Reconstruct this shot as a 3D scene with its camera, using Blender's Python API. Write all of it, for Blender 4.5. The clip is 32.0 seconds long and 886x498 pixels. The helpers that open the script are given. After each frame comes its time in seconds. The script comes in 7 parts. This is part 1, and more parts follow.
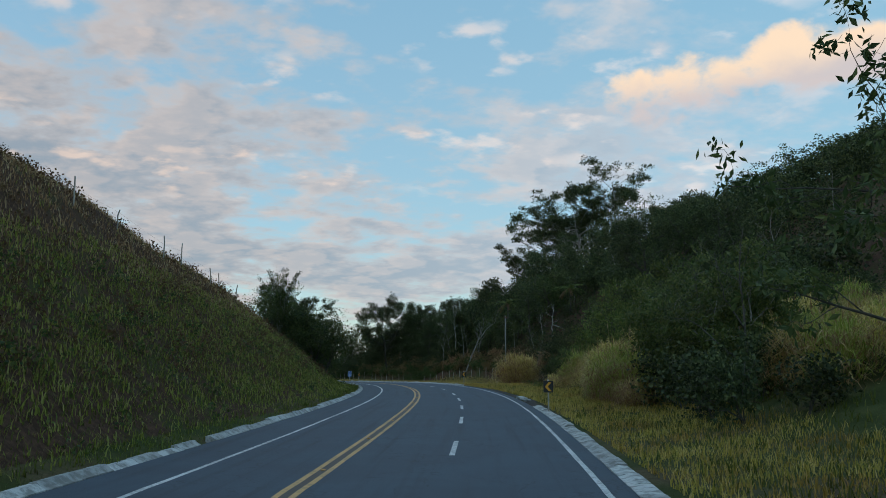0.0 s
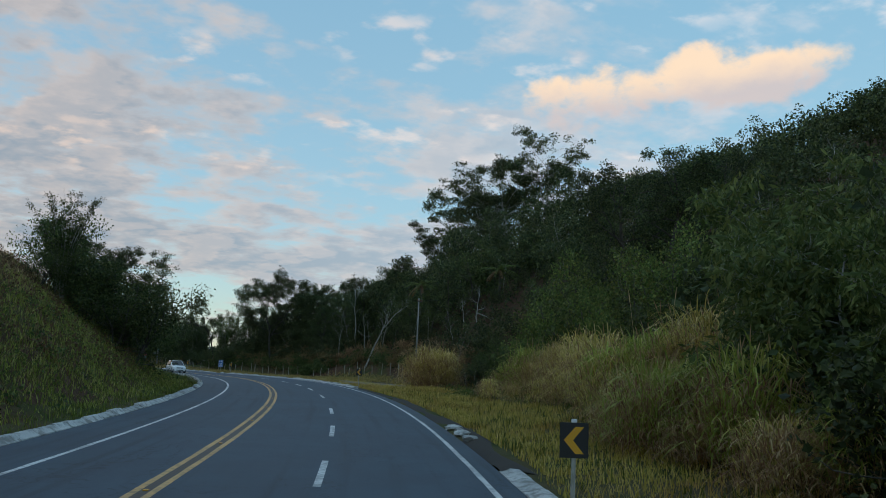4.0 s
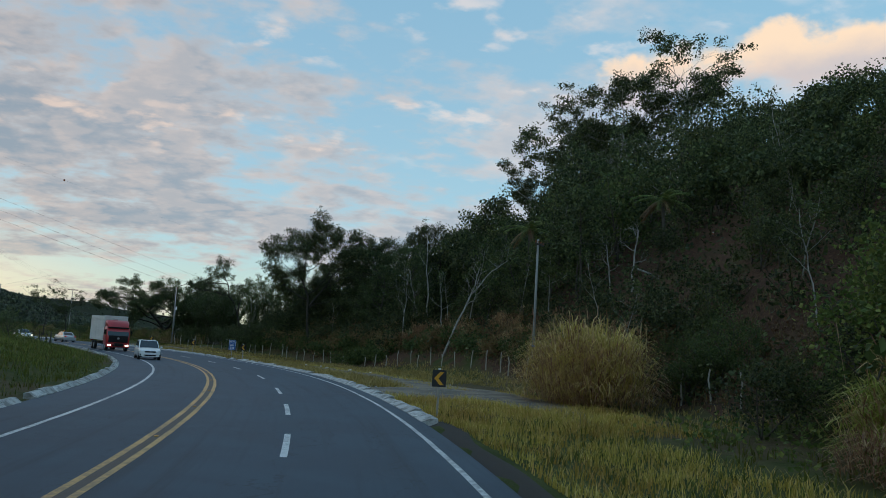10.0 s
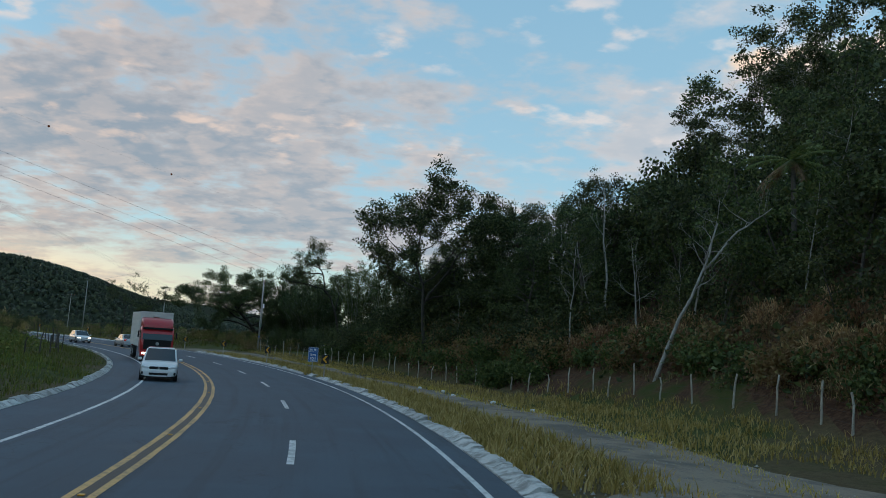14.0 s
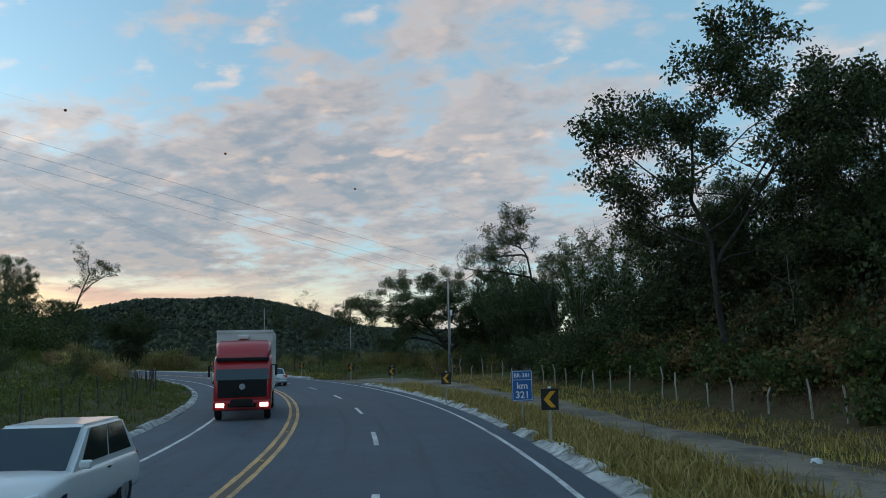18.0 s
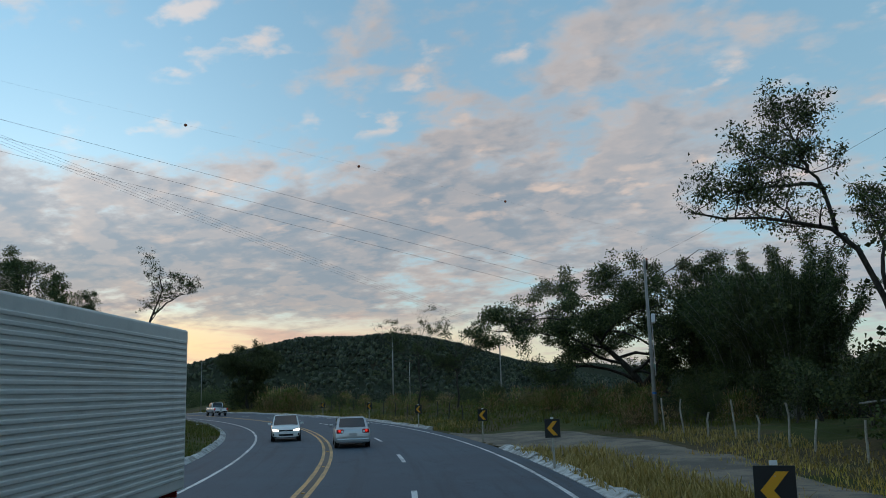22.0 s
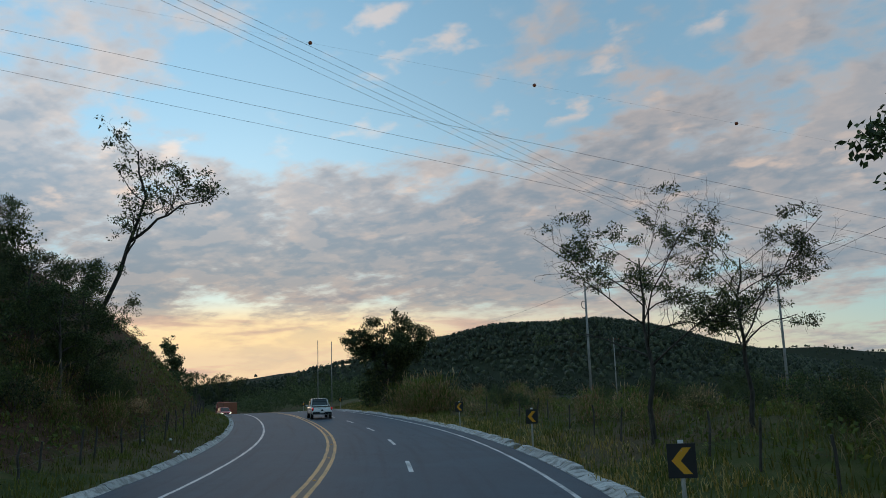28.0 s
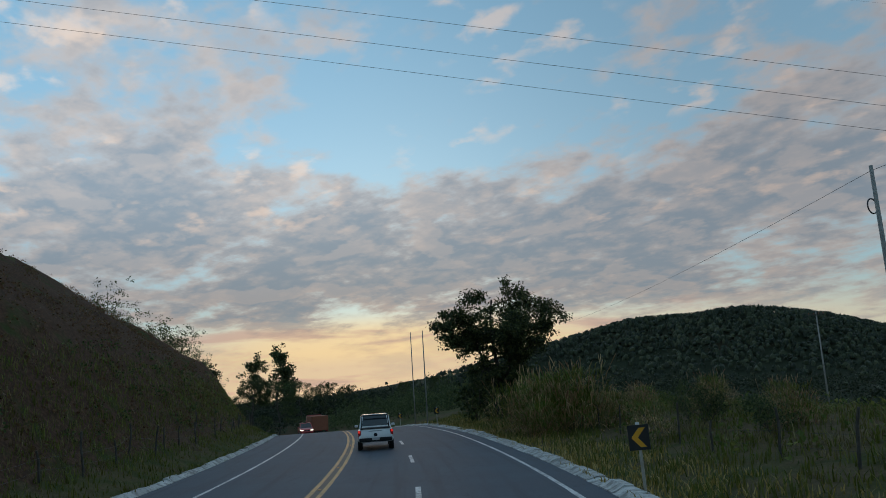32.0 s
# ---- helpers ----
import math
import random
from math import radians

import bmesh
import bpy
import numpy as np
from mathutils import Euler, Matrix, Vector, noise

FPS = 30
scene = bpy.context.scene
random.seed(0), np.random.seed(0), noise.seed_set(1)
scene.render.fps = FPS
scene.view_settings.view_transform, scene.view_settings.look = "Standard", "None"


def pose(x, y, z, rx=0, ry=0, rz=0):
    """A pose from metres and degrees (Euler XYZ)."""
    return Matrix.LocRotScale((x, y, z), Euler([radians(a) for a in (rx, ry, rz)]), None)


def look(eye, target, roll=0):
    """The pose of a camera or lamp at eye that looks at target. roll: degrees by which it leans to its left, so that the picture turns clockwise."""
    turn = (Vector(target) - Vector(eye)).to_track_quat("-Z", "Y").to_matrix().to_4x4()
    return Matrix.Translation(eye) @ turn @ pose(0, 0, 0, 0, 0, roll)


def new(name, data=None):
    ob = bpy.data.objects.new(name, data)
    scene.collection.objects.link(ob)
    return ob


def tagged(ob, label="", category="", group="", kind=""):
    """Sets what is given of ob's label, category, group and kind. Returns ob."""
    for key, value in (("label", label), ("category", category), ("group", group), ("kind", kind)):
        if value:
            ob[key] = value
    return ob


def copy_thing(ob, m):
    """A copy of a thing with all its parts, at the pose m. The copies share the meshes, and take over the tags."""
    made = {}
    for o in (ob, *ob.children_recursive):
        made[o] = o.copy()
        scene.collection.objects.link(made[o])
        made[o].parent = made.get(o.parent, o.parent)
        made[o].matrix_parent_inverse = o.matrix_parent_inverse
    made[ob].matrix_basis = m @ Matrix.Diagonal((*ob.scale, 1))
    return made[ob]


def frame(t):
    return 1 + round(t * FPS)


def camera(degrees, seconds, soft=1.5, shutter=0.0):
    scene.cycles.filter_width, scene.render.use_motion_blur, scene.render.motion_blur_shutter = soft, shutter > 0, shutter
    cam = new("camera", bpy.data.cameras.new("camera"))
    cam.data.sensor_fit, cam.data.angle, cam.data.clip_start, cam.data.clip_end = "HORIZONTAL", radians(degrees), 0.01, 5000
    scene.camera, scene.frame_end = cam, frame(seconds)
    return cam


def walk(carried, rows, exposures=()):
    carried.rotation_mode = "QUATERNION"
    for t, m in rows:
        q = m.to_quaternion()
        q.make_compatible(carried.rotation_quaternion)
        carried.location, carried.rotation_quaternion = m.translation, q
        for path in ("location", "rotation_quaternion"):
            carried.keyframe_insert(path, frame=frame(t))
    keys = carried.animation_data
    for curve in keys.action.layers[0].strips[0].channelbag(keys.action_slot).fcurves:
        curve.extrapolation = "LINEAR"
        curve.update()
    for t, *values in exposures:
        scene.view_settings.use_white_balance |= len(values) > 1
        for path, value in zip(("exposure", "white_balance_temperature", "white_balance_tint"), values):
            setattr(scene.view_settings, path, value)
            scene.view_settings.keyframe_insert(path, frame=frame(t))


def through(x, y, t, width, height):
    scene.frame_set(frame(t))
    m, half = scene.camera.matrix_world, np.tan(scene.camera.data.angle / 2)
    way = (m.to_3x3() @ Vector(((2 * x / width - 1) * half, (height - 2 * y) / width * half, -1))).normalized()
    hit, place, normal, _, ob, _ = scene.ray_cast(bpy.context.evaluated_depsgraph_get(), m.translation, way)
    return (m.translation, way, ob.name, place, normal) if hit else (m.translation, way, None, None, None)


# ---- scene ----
cam = camera(58.1, 32.0, 0.9)
# seconds, place in metres, yaw to the left, pitch up and roll in degrees
PATH = [
    (0, 0.00, -0.00, 2.70, 3.68, 8.70, 0.17),
    (0.5, 0.00, 3.53, 2.76, 3.30, 8.80, 0.40),
    (1, 0.00, 7.11, 2.81, 2.51, 8.90, 0.83),
    (1.5, -0.00, 10.66, 2.84, 0.42, 8.96, -0.33),
    (2, -0.01, 14.19, 2.91, -0.06, 9.08, 0.88),
    (2.5, -0.03, 17.74, 2.98, -0.15, 9.20, 1.35),
    (3, -0.13, 21.31, 2.99, -1.12, 9.34, 2.17),
    (3.5, -0.23, 24.90, 3.01, -2.24, 9.03, 2.61),
    (4, -0.30, 28.51, 3.06, -2.75, 8.43, 2.55),
    (4.5, -0.36, 32.13, 3.13, -2.86, 7.72, 2.22),
    (5, -0.44, 35.74, 3.20, -2.79, 7.10, 1.78),
    (5.5, -0.54, 39.33, 3.26, -2.74, 6.74, 1.33),
    (6, -0.68, 42.89, 3.29, -2.92, 6.83, 0.96),
    (6.5, -0.87, 46.41, 3.28, -2.62, 6.90, 1.18),
    (7, -1.08, 49.92, 3.30, -2.13, 6.99, 0.64),
    (7.5, -1.28, 53.44, 3.31, -1.47, 7.06, 1.03),
    (8, -1.47, 57.02, 3.41, -0.97, 7.13, 1.08),
    (8.5, -1.72, 60.64, 3.45, -0.32, 7.13, 1.12),
    (9, -1.98, 64.28, 3.46, 0.82, 6.84, 3.19),
    (9.5, -2.39, 67.99, 3.45, 0.85, 6.75, 3.44),
    (10, -2.81, 71.83, 3.51, 2.29, 6.84, 3.49),
    (10.5, -3.29, 75.64, 3.57, 4.37, 6.35, 4.39),
    (11, -3.82, 79.38, 3.61, 5.66, 6.38, 3.93),
    (11.5, -4.39, 83.06, 3.59, 6.48, 6.42, 3.62),
    (12, -5.08, 86.76, 3.63, 6.63, 6.74, 3.94),
    (12.5, -5.86, 90.51, 3.68, 7.99, 6.67, 3.82),
    (13, -6.69, 94.32, 3.73, 9.60, 6.64, 4.15),
    (13.5, -7.56, 98.16, 3.70, 10.85, 6.49, 4.40),
    (14, -8.51, 102.02, 3.68, 10.87, 6.64, 3.91),
    (14.5, -9.55, 105.90, 3.65, 10.46, 6.84, 3.04),
    (15, -10.67, 109.75, 3.64, 10.43, 6.87, 2.06),
    (15.5, -11.88, 113.57, 3.64, 11.60, 6.50, 1.18),
    (16, -13.18, 117.32, 3.66, 14.76, 5.49, 0.56),
    (16.5, -14.52, 121.03, 3.61, 19.20, 5.63, -0.45),
    (17, -15.81, 124.70, 3.50, 20.95, 5.70, -1.72),
    (17.5, -17.24, 128.29, 3.49, 24.10, 6.22, -1.65),
    (18, -18.79, 131.87, 3.52, 25.43, 7.04, -1.27),
    (18.5, -20.40, 135.44, 3.48, 28.21, 7.80, -0.68),
    (19, -22.11, 138.96, 3.47, 29.55, 8.02, -0.45),
    (19.5, -23.90, 142.46, 3.42, 31.29, 8.18, -0.15),
    (20, -25.77, 145.93, 3.39, 32.93, 8.28, -0.03),
    (20.5, -27.76, 149.35, 3.37, 33.58, 8.58, -0.38),
    (21, -29.77, 152.66, 3.36, 34.14, 9.45, -0.58),
    (21.5, -31.73, 155.82, 3.32, 35.59, 9.78, -1.33),
    (22, -33.72, 158.86, 3.30, 36.85, 9.93, -1.71),
    (22.5, -35.77, 161.82, 3.31, 38.89, 10.26, -3.05),
    (23, -37.85, 164.83, 3.30, 41.62, 10.55, -3.43),
    (23.5, -40.00, 167.81, 3.29, 43.21, 10.71, -3.09),
    (24, -42.25, 170.78, 3.31, 43.81, 10.81, -3.13),
    (24.5, -44.48, 173.74, 3.39, 45.10, 10.95, -3.06),
    (25, -46.78, 176.61, 3.37, 46.23, 10.40, -2.63),
    (25.5, -49.22, 179.44, 3.37, 48.91, 9.60, -2.17),
    (26, -51.77, 182.28, 3.30, 50.31, 9.25, -1.78),
    (26.5, -54.41, 185.11, 3.25, 50.83, 9.21, -1.53),
    (27, -57.14, 187.91, 3.29, 50.87, 9.34, -1.47),
    (27.5, -59.93, 190.64, 3.34, 50.81, 9.50, -1.57),
    (28, -62.77, 193.30, 3.35, 51.06, 9.54, -1.81),
    (28.5, -65.69, 195.96, 3.33, 51.40, 9.63, -2.69),
    (29, -68.80, 198.58, 3.30, 53.11, 9.87, -3.56),
    (29.5, -71.89, 201.12, 3.26, 53.96, 9.55, -3.87),
    (30, -75.11, 203.58, 3.27, 55.81, 9.62, -3.52),
    (30.5, -78.28, 206.02, 3.27, 57.39, 9.77, -3.60),
    (31, -81.53, 208.44, 3.28, 58.50, 9.93, -3.94),
    (31.5, -84.78, 210.74, 3.21, 59.26, 10.09, -4.03),
    (32, -87.95, 212.99, 3.17, 60.17, 10.23, -3.78),
]


def row_pose(x, y, z, yaw, pitch, roll):
    a, b = radians(yaw), radians(pitch)
    way = Vector((-math.sin(a) * math.cos(b), math.cos(a) * math.cos(b), math.sin(b)))
    return look((x, y, z), Vector((x, y, z)) + way, roll)


walk(cam, [(t, row_pose(*rest)) for t, *rest in PATH], [(0, 0.0), (18, 0.0), (22, -0.17), (27, -0.29), (30, -0.42), (32, -0.55)])

# ---- light ----
SUN_LEFT = radians(64)          # the afterglow stands 64 degrees to the left of +y
world = bpy.data.worlds.new("dusk_sky")
scene.world = world
world.use_nodes = True


class Nodes:
    """Small helper that adds nodes to a tree and links them."""

    def __init__(self, tree):
        self.tree = tree
        tree.nodes.clear()

    def add(self, kind, ins=None, **props):
        n = self.tree.nodes.new("ShaderNode" + kind)
        for k, v in props.items():
            setattr(n, k, v)
        for k, v in (ins or {}).items():
            if isinstance(v, bpy.types.NodeSocket):
                self.tree.links.new(v, n.inputs[k])
            else:
                n.inputs[k].default_value = v
        return n

    def math(self, op, a, b=0.0, clamp=False):
        return self.add("Math", {0: a, 1: b}, operation=op, use_clamp=clamp).outputs[0]

    def noise(self, vec, scale, detail=4.0, rough=0.55, dist=0.0):
        return self.add("TexNoise", {"Vector": vec, "Scale": scale, "Detail": detail, "Roughness": rough, "Distortion": dist}).outputs["Fac"]

    def ramp(self, fac, stops):
        n = self.add("ValToRGB", {"Fac": fac})
        e = n.color_ramp.elements
        while len(e) < len(stops):
            e.new(0.5)
        for s, (p, c) in zip(e, stops):
            s.position = p
            s.color = (*c, 1) if len(c) == 3 else c
        return n.outputs["Color"]

    def step(self, x, lo, hi):
        n = self.add("MapRange", {"Value": x, "From Min": lo, "From Max": hi}, interpolation_type="SMOOTHSTEP")
        return n.outputs["Result"]

    def mix(self, fac, a, b, blend="MIX"):
        n = self.add("Mix", {"Factor": fac}, data_type="RGBA", blend_type=blend)
        for k, v in ((6, a), (7, b)):
            if isinstance(v, bpy.types.NodeSocket):
                self.tree.links.new(v, n.inputs[k])
            else:
                n.inputs[k].default_value = (*v, 1)
        return n.outputs[2]


def build_world():
    k = Nodes(world.node_tree)
    sky = k.add("TexSky", sky_type="NISHITA", sun_disc=False, sun_elevation=radians(7), sun_rotation=-SUN_LEFT,
                altitude=600, air_density=1.0, dust_density=0.3, ozone_density=3.0)
    view = k.add("TexCoord").outputs["Generated"]
    xyz = k.add("SeparateXYZ", {0: view})
    up = k.math("MAXIMUM", xyz.outputs["Z"], 0.0)
    # clouds lie on a flat layer: the way over its height
    deep = k.math("ADD", up, 0.20)
    flat = k.add("CombineXYZ", {0: k.math("DIVIDE", xyz.outputs["X"], deep), 1: k.math("DIVIDE", xyz.outputs["Y"], deep), 2: 0.0}).outputs[0]
    flat = k.add("Mapping", {"Vector": flat, "Rotation": (0, 0, radians(-25)), "Scale": (1.0, 1.15, 1.0), "Location": (CLOUD_X, CLOUD_Y, 0)}).outputs[0]
    ahead = k.add("VectorMath", {0: flat, 1: (-0.10, 0.05, 0.0)}, operation="ADD").outputs["Vector"]
    to_sun = k.add("VectorMath", {0: view, 1: (-math.sin(SUN_LEFT), math.cos(SUN_LEFT), 0.03)}, operation="DOT_PRODUCT").outputs["Value"]
    east = k.math("SUBTRACT", 1.0, k.step(to_sun, -0.1, 0.95))
    large = k.noise(flat, 1.1, 2.0, 0.5, 0.2)
    middle = k.noise(flat, 3.4, 5.0, 0.55, 0.15)
    small = k.noise(flat, 10.0, 4.0, 0.55, 0.1)
    dens = k.math("ADD", k.math("MULTIPLY", large, 0.40), k.math("ADD", k.math("MULTIPLY", middle, 0.40), k.math("MULTIPLY", small, 0.20)))
    deck = k.math("MULTIPLY", k.step(up, 0.07, 0.12), k.math("SUBTRACT", 1.0, k.step(up, 0.17, 0.34)))
    side = k.step(k.add("VectorMath", {0: view, 1: (-math.sin(SUN_LEFT), math.cos(SUN_LEFT), 0.0)}, operation="DOT_PRODUCT").outputs["Value"], 0.60, 0.98)
    further = k.step(k.add("VectorMath", {0: view, 1: (-0.996, -0.087, 0.0)}, operation="DOT_PRODUCT").outputs["Value"], 0.50, 0.98)
    dens = k.math("ADD", dens, k.math("MULTIPLY", deck, k.math("ADD", 0.055, k.math("MULTIPLY", side, 0.035))))
    dens = k.math("SUBTRACT", dens, k.math("MULTIPLY", k.math("MULTIPLY", k.step(up, 0.26, 0.42), east), 0.04))
    zr = xyz.outputs["Z"]
    gap = k.math("MULTIPLY", k.step(zr, -0.02, 0.015), k.math("SUBTRACT", 1.0, k.step(zr, 0.05, 0.11)))
    cover = k.step(dens, 0.46, 0.575)
    thick = k.step(dens, 0.50, 0.63)
    west = k.step(to_sun, 0.72, 1.0)
    low = k.math("SUBTRACT", 1.0, k.step(up, 0.03, 0.17))
    glow = k.math("MULTIPLY", west, gap)
    cover = k.math("MULTIPLY", cover, k.math("SUBTRACT", 1.0, k.math("MULTIPLY", glow, 0.75)))
    clear = k.mix(1.0, sky.outputs["Color"], SKY_TINT, "MULTIPLY")
    soft = k.ramp(up, [(0.0, (0.52, 0.56, 0.55)), (0.16, (0.40, 0.58, 0.69)), (0.5, (0.27, 0.49, 0.68)), (1.0, (0.16, 0.34, 0.56))])
    clear = k.mix(0.6, clear, soft)
    clear = k.mix(1.0, clear, k.mix(east, (1.04, 1.03, 1.0), (1.26, 1.29, 1.24)), "MULTIPLY")
    clear = k.mix(k.math("MULTIPLY", west, k.math("SUBTRACT", 1.0, k.step(zr, -0.02, 0.03))), clear, (0.58, 0.38, 0.31))
    clear = k.mix(k.math("MULTIPLY", glow, 0.92), clear, (1.02, 0.72, 0.45))
    # a golden core, and thin salmon streaks across the glow
    core = k.math("MULTIPLY", k.step(to_sun, 0.965, 0.999), k.math("MULTIPLY", k.step(zr, 0.035, 0.06), k.math("SUBTRACT", 1.0, k.step(zr, 0.075, 0.11))))
    clear = k.mix(k.math("MULTIPLY", core, 0.7), clear, (1.30, 0.92, 0.46))
    streak = k.step(k.noise(k.add("Mapping", {"Vector": view, "Scale": (5.0, 5.0, 46.0)}).outputs[0], 1.0, 5.0, 0.55, 0.3), 0.50, 0.66)
    streak = k.math("MULTIPLY", streak, k.math("MULTIPLY", k.step(to_sun, 0.80, 0.97), k.math("MULTIPLY", k.step(zr, 0.0, 0.02), k.math("SUBTRACT", 1.0, k.step(zr, 0.08, 0.14)))))
    clear = k.mix(k.math("MULTIPLY", streak, 0.75), clear, (0.74, 0.47, 0.38))
    lit = k.mix(east, (0.98, 0.70, 0.54), (0.96, 0.83, 0.78))
    lit = k.mix(k.math("MULTIPLY", west, low), lit, (1.0, 0.56, 0.29))
    shade = k.mix(east, (0.275, 0.305, 0.355), (0.45, 0.545, 0.64))
    # the flanks that face the afterglow, and the thin rims, are lit
    flank = k.step(k.math("SUBTRACT", middle, k.noise(ahead, 3.4, 5.0, 0.55, 0.15)), 0.0, 0.10)
    lumps = k.step(k.noise(flat, 7.5, 4.0, 0.55, 0.1), 0.48, 0.68)
    cloud = k.mix(k.math("MULTIPLY", k.math("SUBTRACT", 1.0, thick), k.math("SUBTRACT", 0.38, k.math("MULTIPLY", east, 0.26))), shade, lit)
    cloud = k.mix(k.math("MULTIPLY", flank, 0.20), cloud, lit)
    cloud = k.mix(k.math("MULTIPLY", lumps, 0.14), cloud, lit)
    over = k.mix(k.math("MULTIPLY", cover, 0.88), clear, cloud)
    # small bright puffs high up
    puffs = k.math("MULTIPLY", k.step(k.noise(flat, 8.0, 5.0, 0.5, 0.1), 0.53, 0.70), k.math("MULTIPLY", k.step(k.noise(flat, 2.3, 2.0, 0.5), 0.46, 0.58), k.step(up, 0.14, 0.24)))
    over = k.mix(k.math("MULTIPLY", puffs, 0.5), over, lit)
    over = k.mix(k.math("MULTIPLY", further, k.step(up, 0.10, 0.30)), over, k.mix(1.0, over, (1.45, 1.52, 1.54), "MULTIPLY"))
    # one tall cloud bank that still catches the sun, over the wooded hill
    hx = k.math("DIVIDE", k.math("SUBTRACT", k.math("DIVIDE", xyz.outputs["X"], xyz.outputs["Y"]), BANK[0]), BANK[2])
    rise = k.math("ADD", BANK[1], k.math("MULTIPLY", hx, BANK[4]))
    hz = k.math("DIVIDE", k.math("SUBTRACT", k.math("DIVIDE", up, xyz.outputs["Y"]), rise), BANK[3])
    puff = k.noise(k.add("Mapping", {"Vector": view, "Scale": (1.0, 1.0, 1.5)}).outputs[0], 15.0, 5.0, 0.55, 0.1)
    dist = k.math("ADD", k.math("ADD", k.math("MULTIPLY", hx, hx), k.math("MULTIPLY", hz, hz)), k.math("MULTIPLY", k.math("SUBTRACT", puff, 0.5), 3.4))
    bank = k.math("MULTIPLY", k.math("SUBTRACT", 1.0, k.step(dist, 0.30, 1.05)), k.math("GREATER_THAN", xyz.outputs["Y"], 0.1))
    bank_col = k.mix(k.step(k.math("ADD", hz, k.math("MULTIPLY", puff, 1.2)), 0.1, 1.1), (0.62, 0.53, 0.52), (1.0, 0.72, 0.50))
    over = k.mix(k.math("MULTIPLY", bank, 0.92), over, bank_col)
    over = k.mix(1.0, over, (0.965, 1.0, 1.01), "MULTIPLY")
    bg = k.add("Background", {"Color": over, "Strength": 1.1})
    k.tree.links.new(bg.outputs[0], k.add("OutputWorld").inputs[0])


CLOUD_X, CLOUD_Y = 3.1, 1.7
BANK = (0.38, 0.39, 0.24, 0.050, 0.05)      # place, height, half width, half height, slope of the lit cloud bank
SKY_TINT = (0.17, 0.165, 0.15)
build_world()

sun = new("sun", bpy.data.lights.new("sun", "SUN"))
sun.data.energy, sun.data.angle, sun.data.color = 0.12, radians(20), (1.0, 0.72, 0.5)
sun.matrix_world = look((0, 0, 60), Vector((0, 0, 60)) - Vector((-math.sin(SUN_LEFT), math.cos(SUN_LEFT), 0.12)))

# ---- materials ----


def material(name, build):
    m = bpy.data.materials.new(name)
    m.use_nodes = True
    k = Nodes(m.node_tree)
    shader = build(k)
    k.tree.links.new(shader, k.add("OutputMaterial").inputs[0])
    return m


def principled(k, color, rough=0.6, metal=0.0, bump=None, strength=0.3, dist=0.02, **more):
    n = k.add("BsdfPrincipled", {"Roughness": rough, "Metallic": metal})
    for key, v in {"Base Color": color, **more}.items():
        if isinstance(v, bpy.types.NodeSocket):
            k.tree.links.new(v, n.inputs[key])
        else:
            n.inputs[key].default_value = (*v, 1) if isinstance(v, tuple) and len(v) == 3 else v
    if bump is not None:
        b = k.add("Bump", {"Height": bump, "Strength": strength, "Distance": dist})
        k.tree.links.new(b.outputs[0], n.inputs["Normal"])
    return n.outputs[0]


def ob_coord(k):
    return k.add("TexCoord").outputs["Object"]


def plain(name, color, rough=0.5, metal=0.0, grime=0.25, scale=3.0, **more):
    """Paint, metal or plastic with grain and stains at two scales."""
    def build(k):
        v = ob_coord(k)
        d = k.noise(v, scale, 5.0, 0.6)
        f = k.noise(v, scale * 14, 3.0, 0.6)
        dirty = tuple(c * 0.45 + 0.02 for c in color)
        c = k.mix(k.math("MULTIPLY", k.step(d, 0.45, 0.75), grime), color, dirty)
        c = k.mix(k.math("MULTIPLY", k.step(f, 0.55, 0.8), grime * 0.6), c, dirty)
        return principled(k, c, rough, metal, f, 0.08, 0.005, **more)
    return material(name, build)


def leafy(name, a, b, c, through=0.35, patch=0.0):
    """Leaves: every leaf its own shade between three, some light comes through."""
    def build(k):
        isl = k.add("NewGeometry").outputs["Random Per Island"]
        obr = k.add("ObjectInfo").outputs["Random"]
        col = k.ramp(isl, [(0.0, a), (0.6, b), (1.0, c)])
        if patch:
            spot = k.noise(k.add("NewGeometry").outputs["Position"], 0.45, 4.0, 0.6, 0.4)
            col = k.mix(k.math("MULTIPLY", k.step(spot, 0.40, 0.66), patch), col, k.mix(1.0, col, (0.62, 0.42, 0.40), "MULTIPLY"))
        hsv = k.add("HueSaturation", {"Color": col, "Value": k.math("ADD", k.math("MULTIPLY", obr, 0.5), 0.75),
                                      "Hue": k.math("ADD", k.math("MULTIPLY", obr, 0.03), 0.485)}).outputs[0]
        p = principled(k, hsv, 0.55, **{"Specular IOR Level": 0.22})
        t = k.add("BsdfTranslucent", {"Color": hsv}).outputs[0]
        return k.add("MixShader", {0: through, 1: p, 2: t}).outputs[0]
    return material(name, build)


def bark(name, a, b):
    def build(k):
        v = k.add("Mapping", {"Vector": ob_coord(k), "Scale": (1, 1, 0.25)}).outputs[0]
        n = k.noise(v, 9.0, 6.0, 0.65, 0.4)
        m = k.noise(v, 1.5, 3.0, 0.5)
        c = k.mix(k.step(n, 0.35, 0.7), a, b)
        c = k.mix(k.math("MULTIPLY", k.step(m, 0.5, 0.7), 0.4), c, tuple(x * 0.6 for x in a))
        return principled(k, c, 0.9, 0, n, 0.5, 0.03)
    return material(name, build)


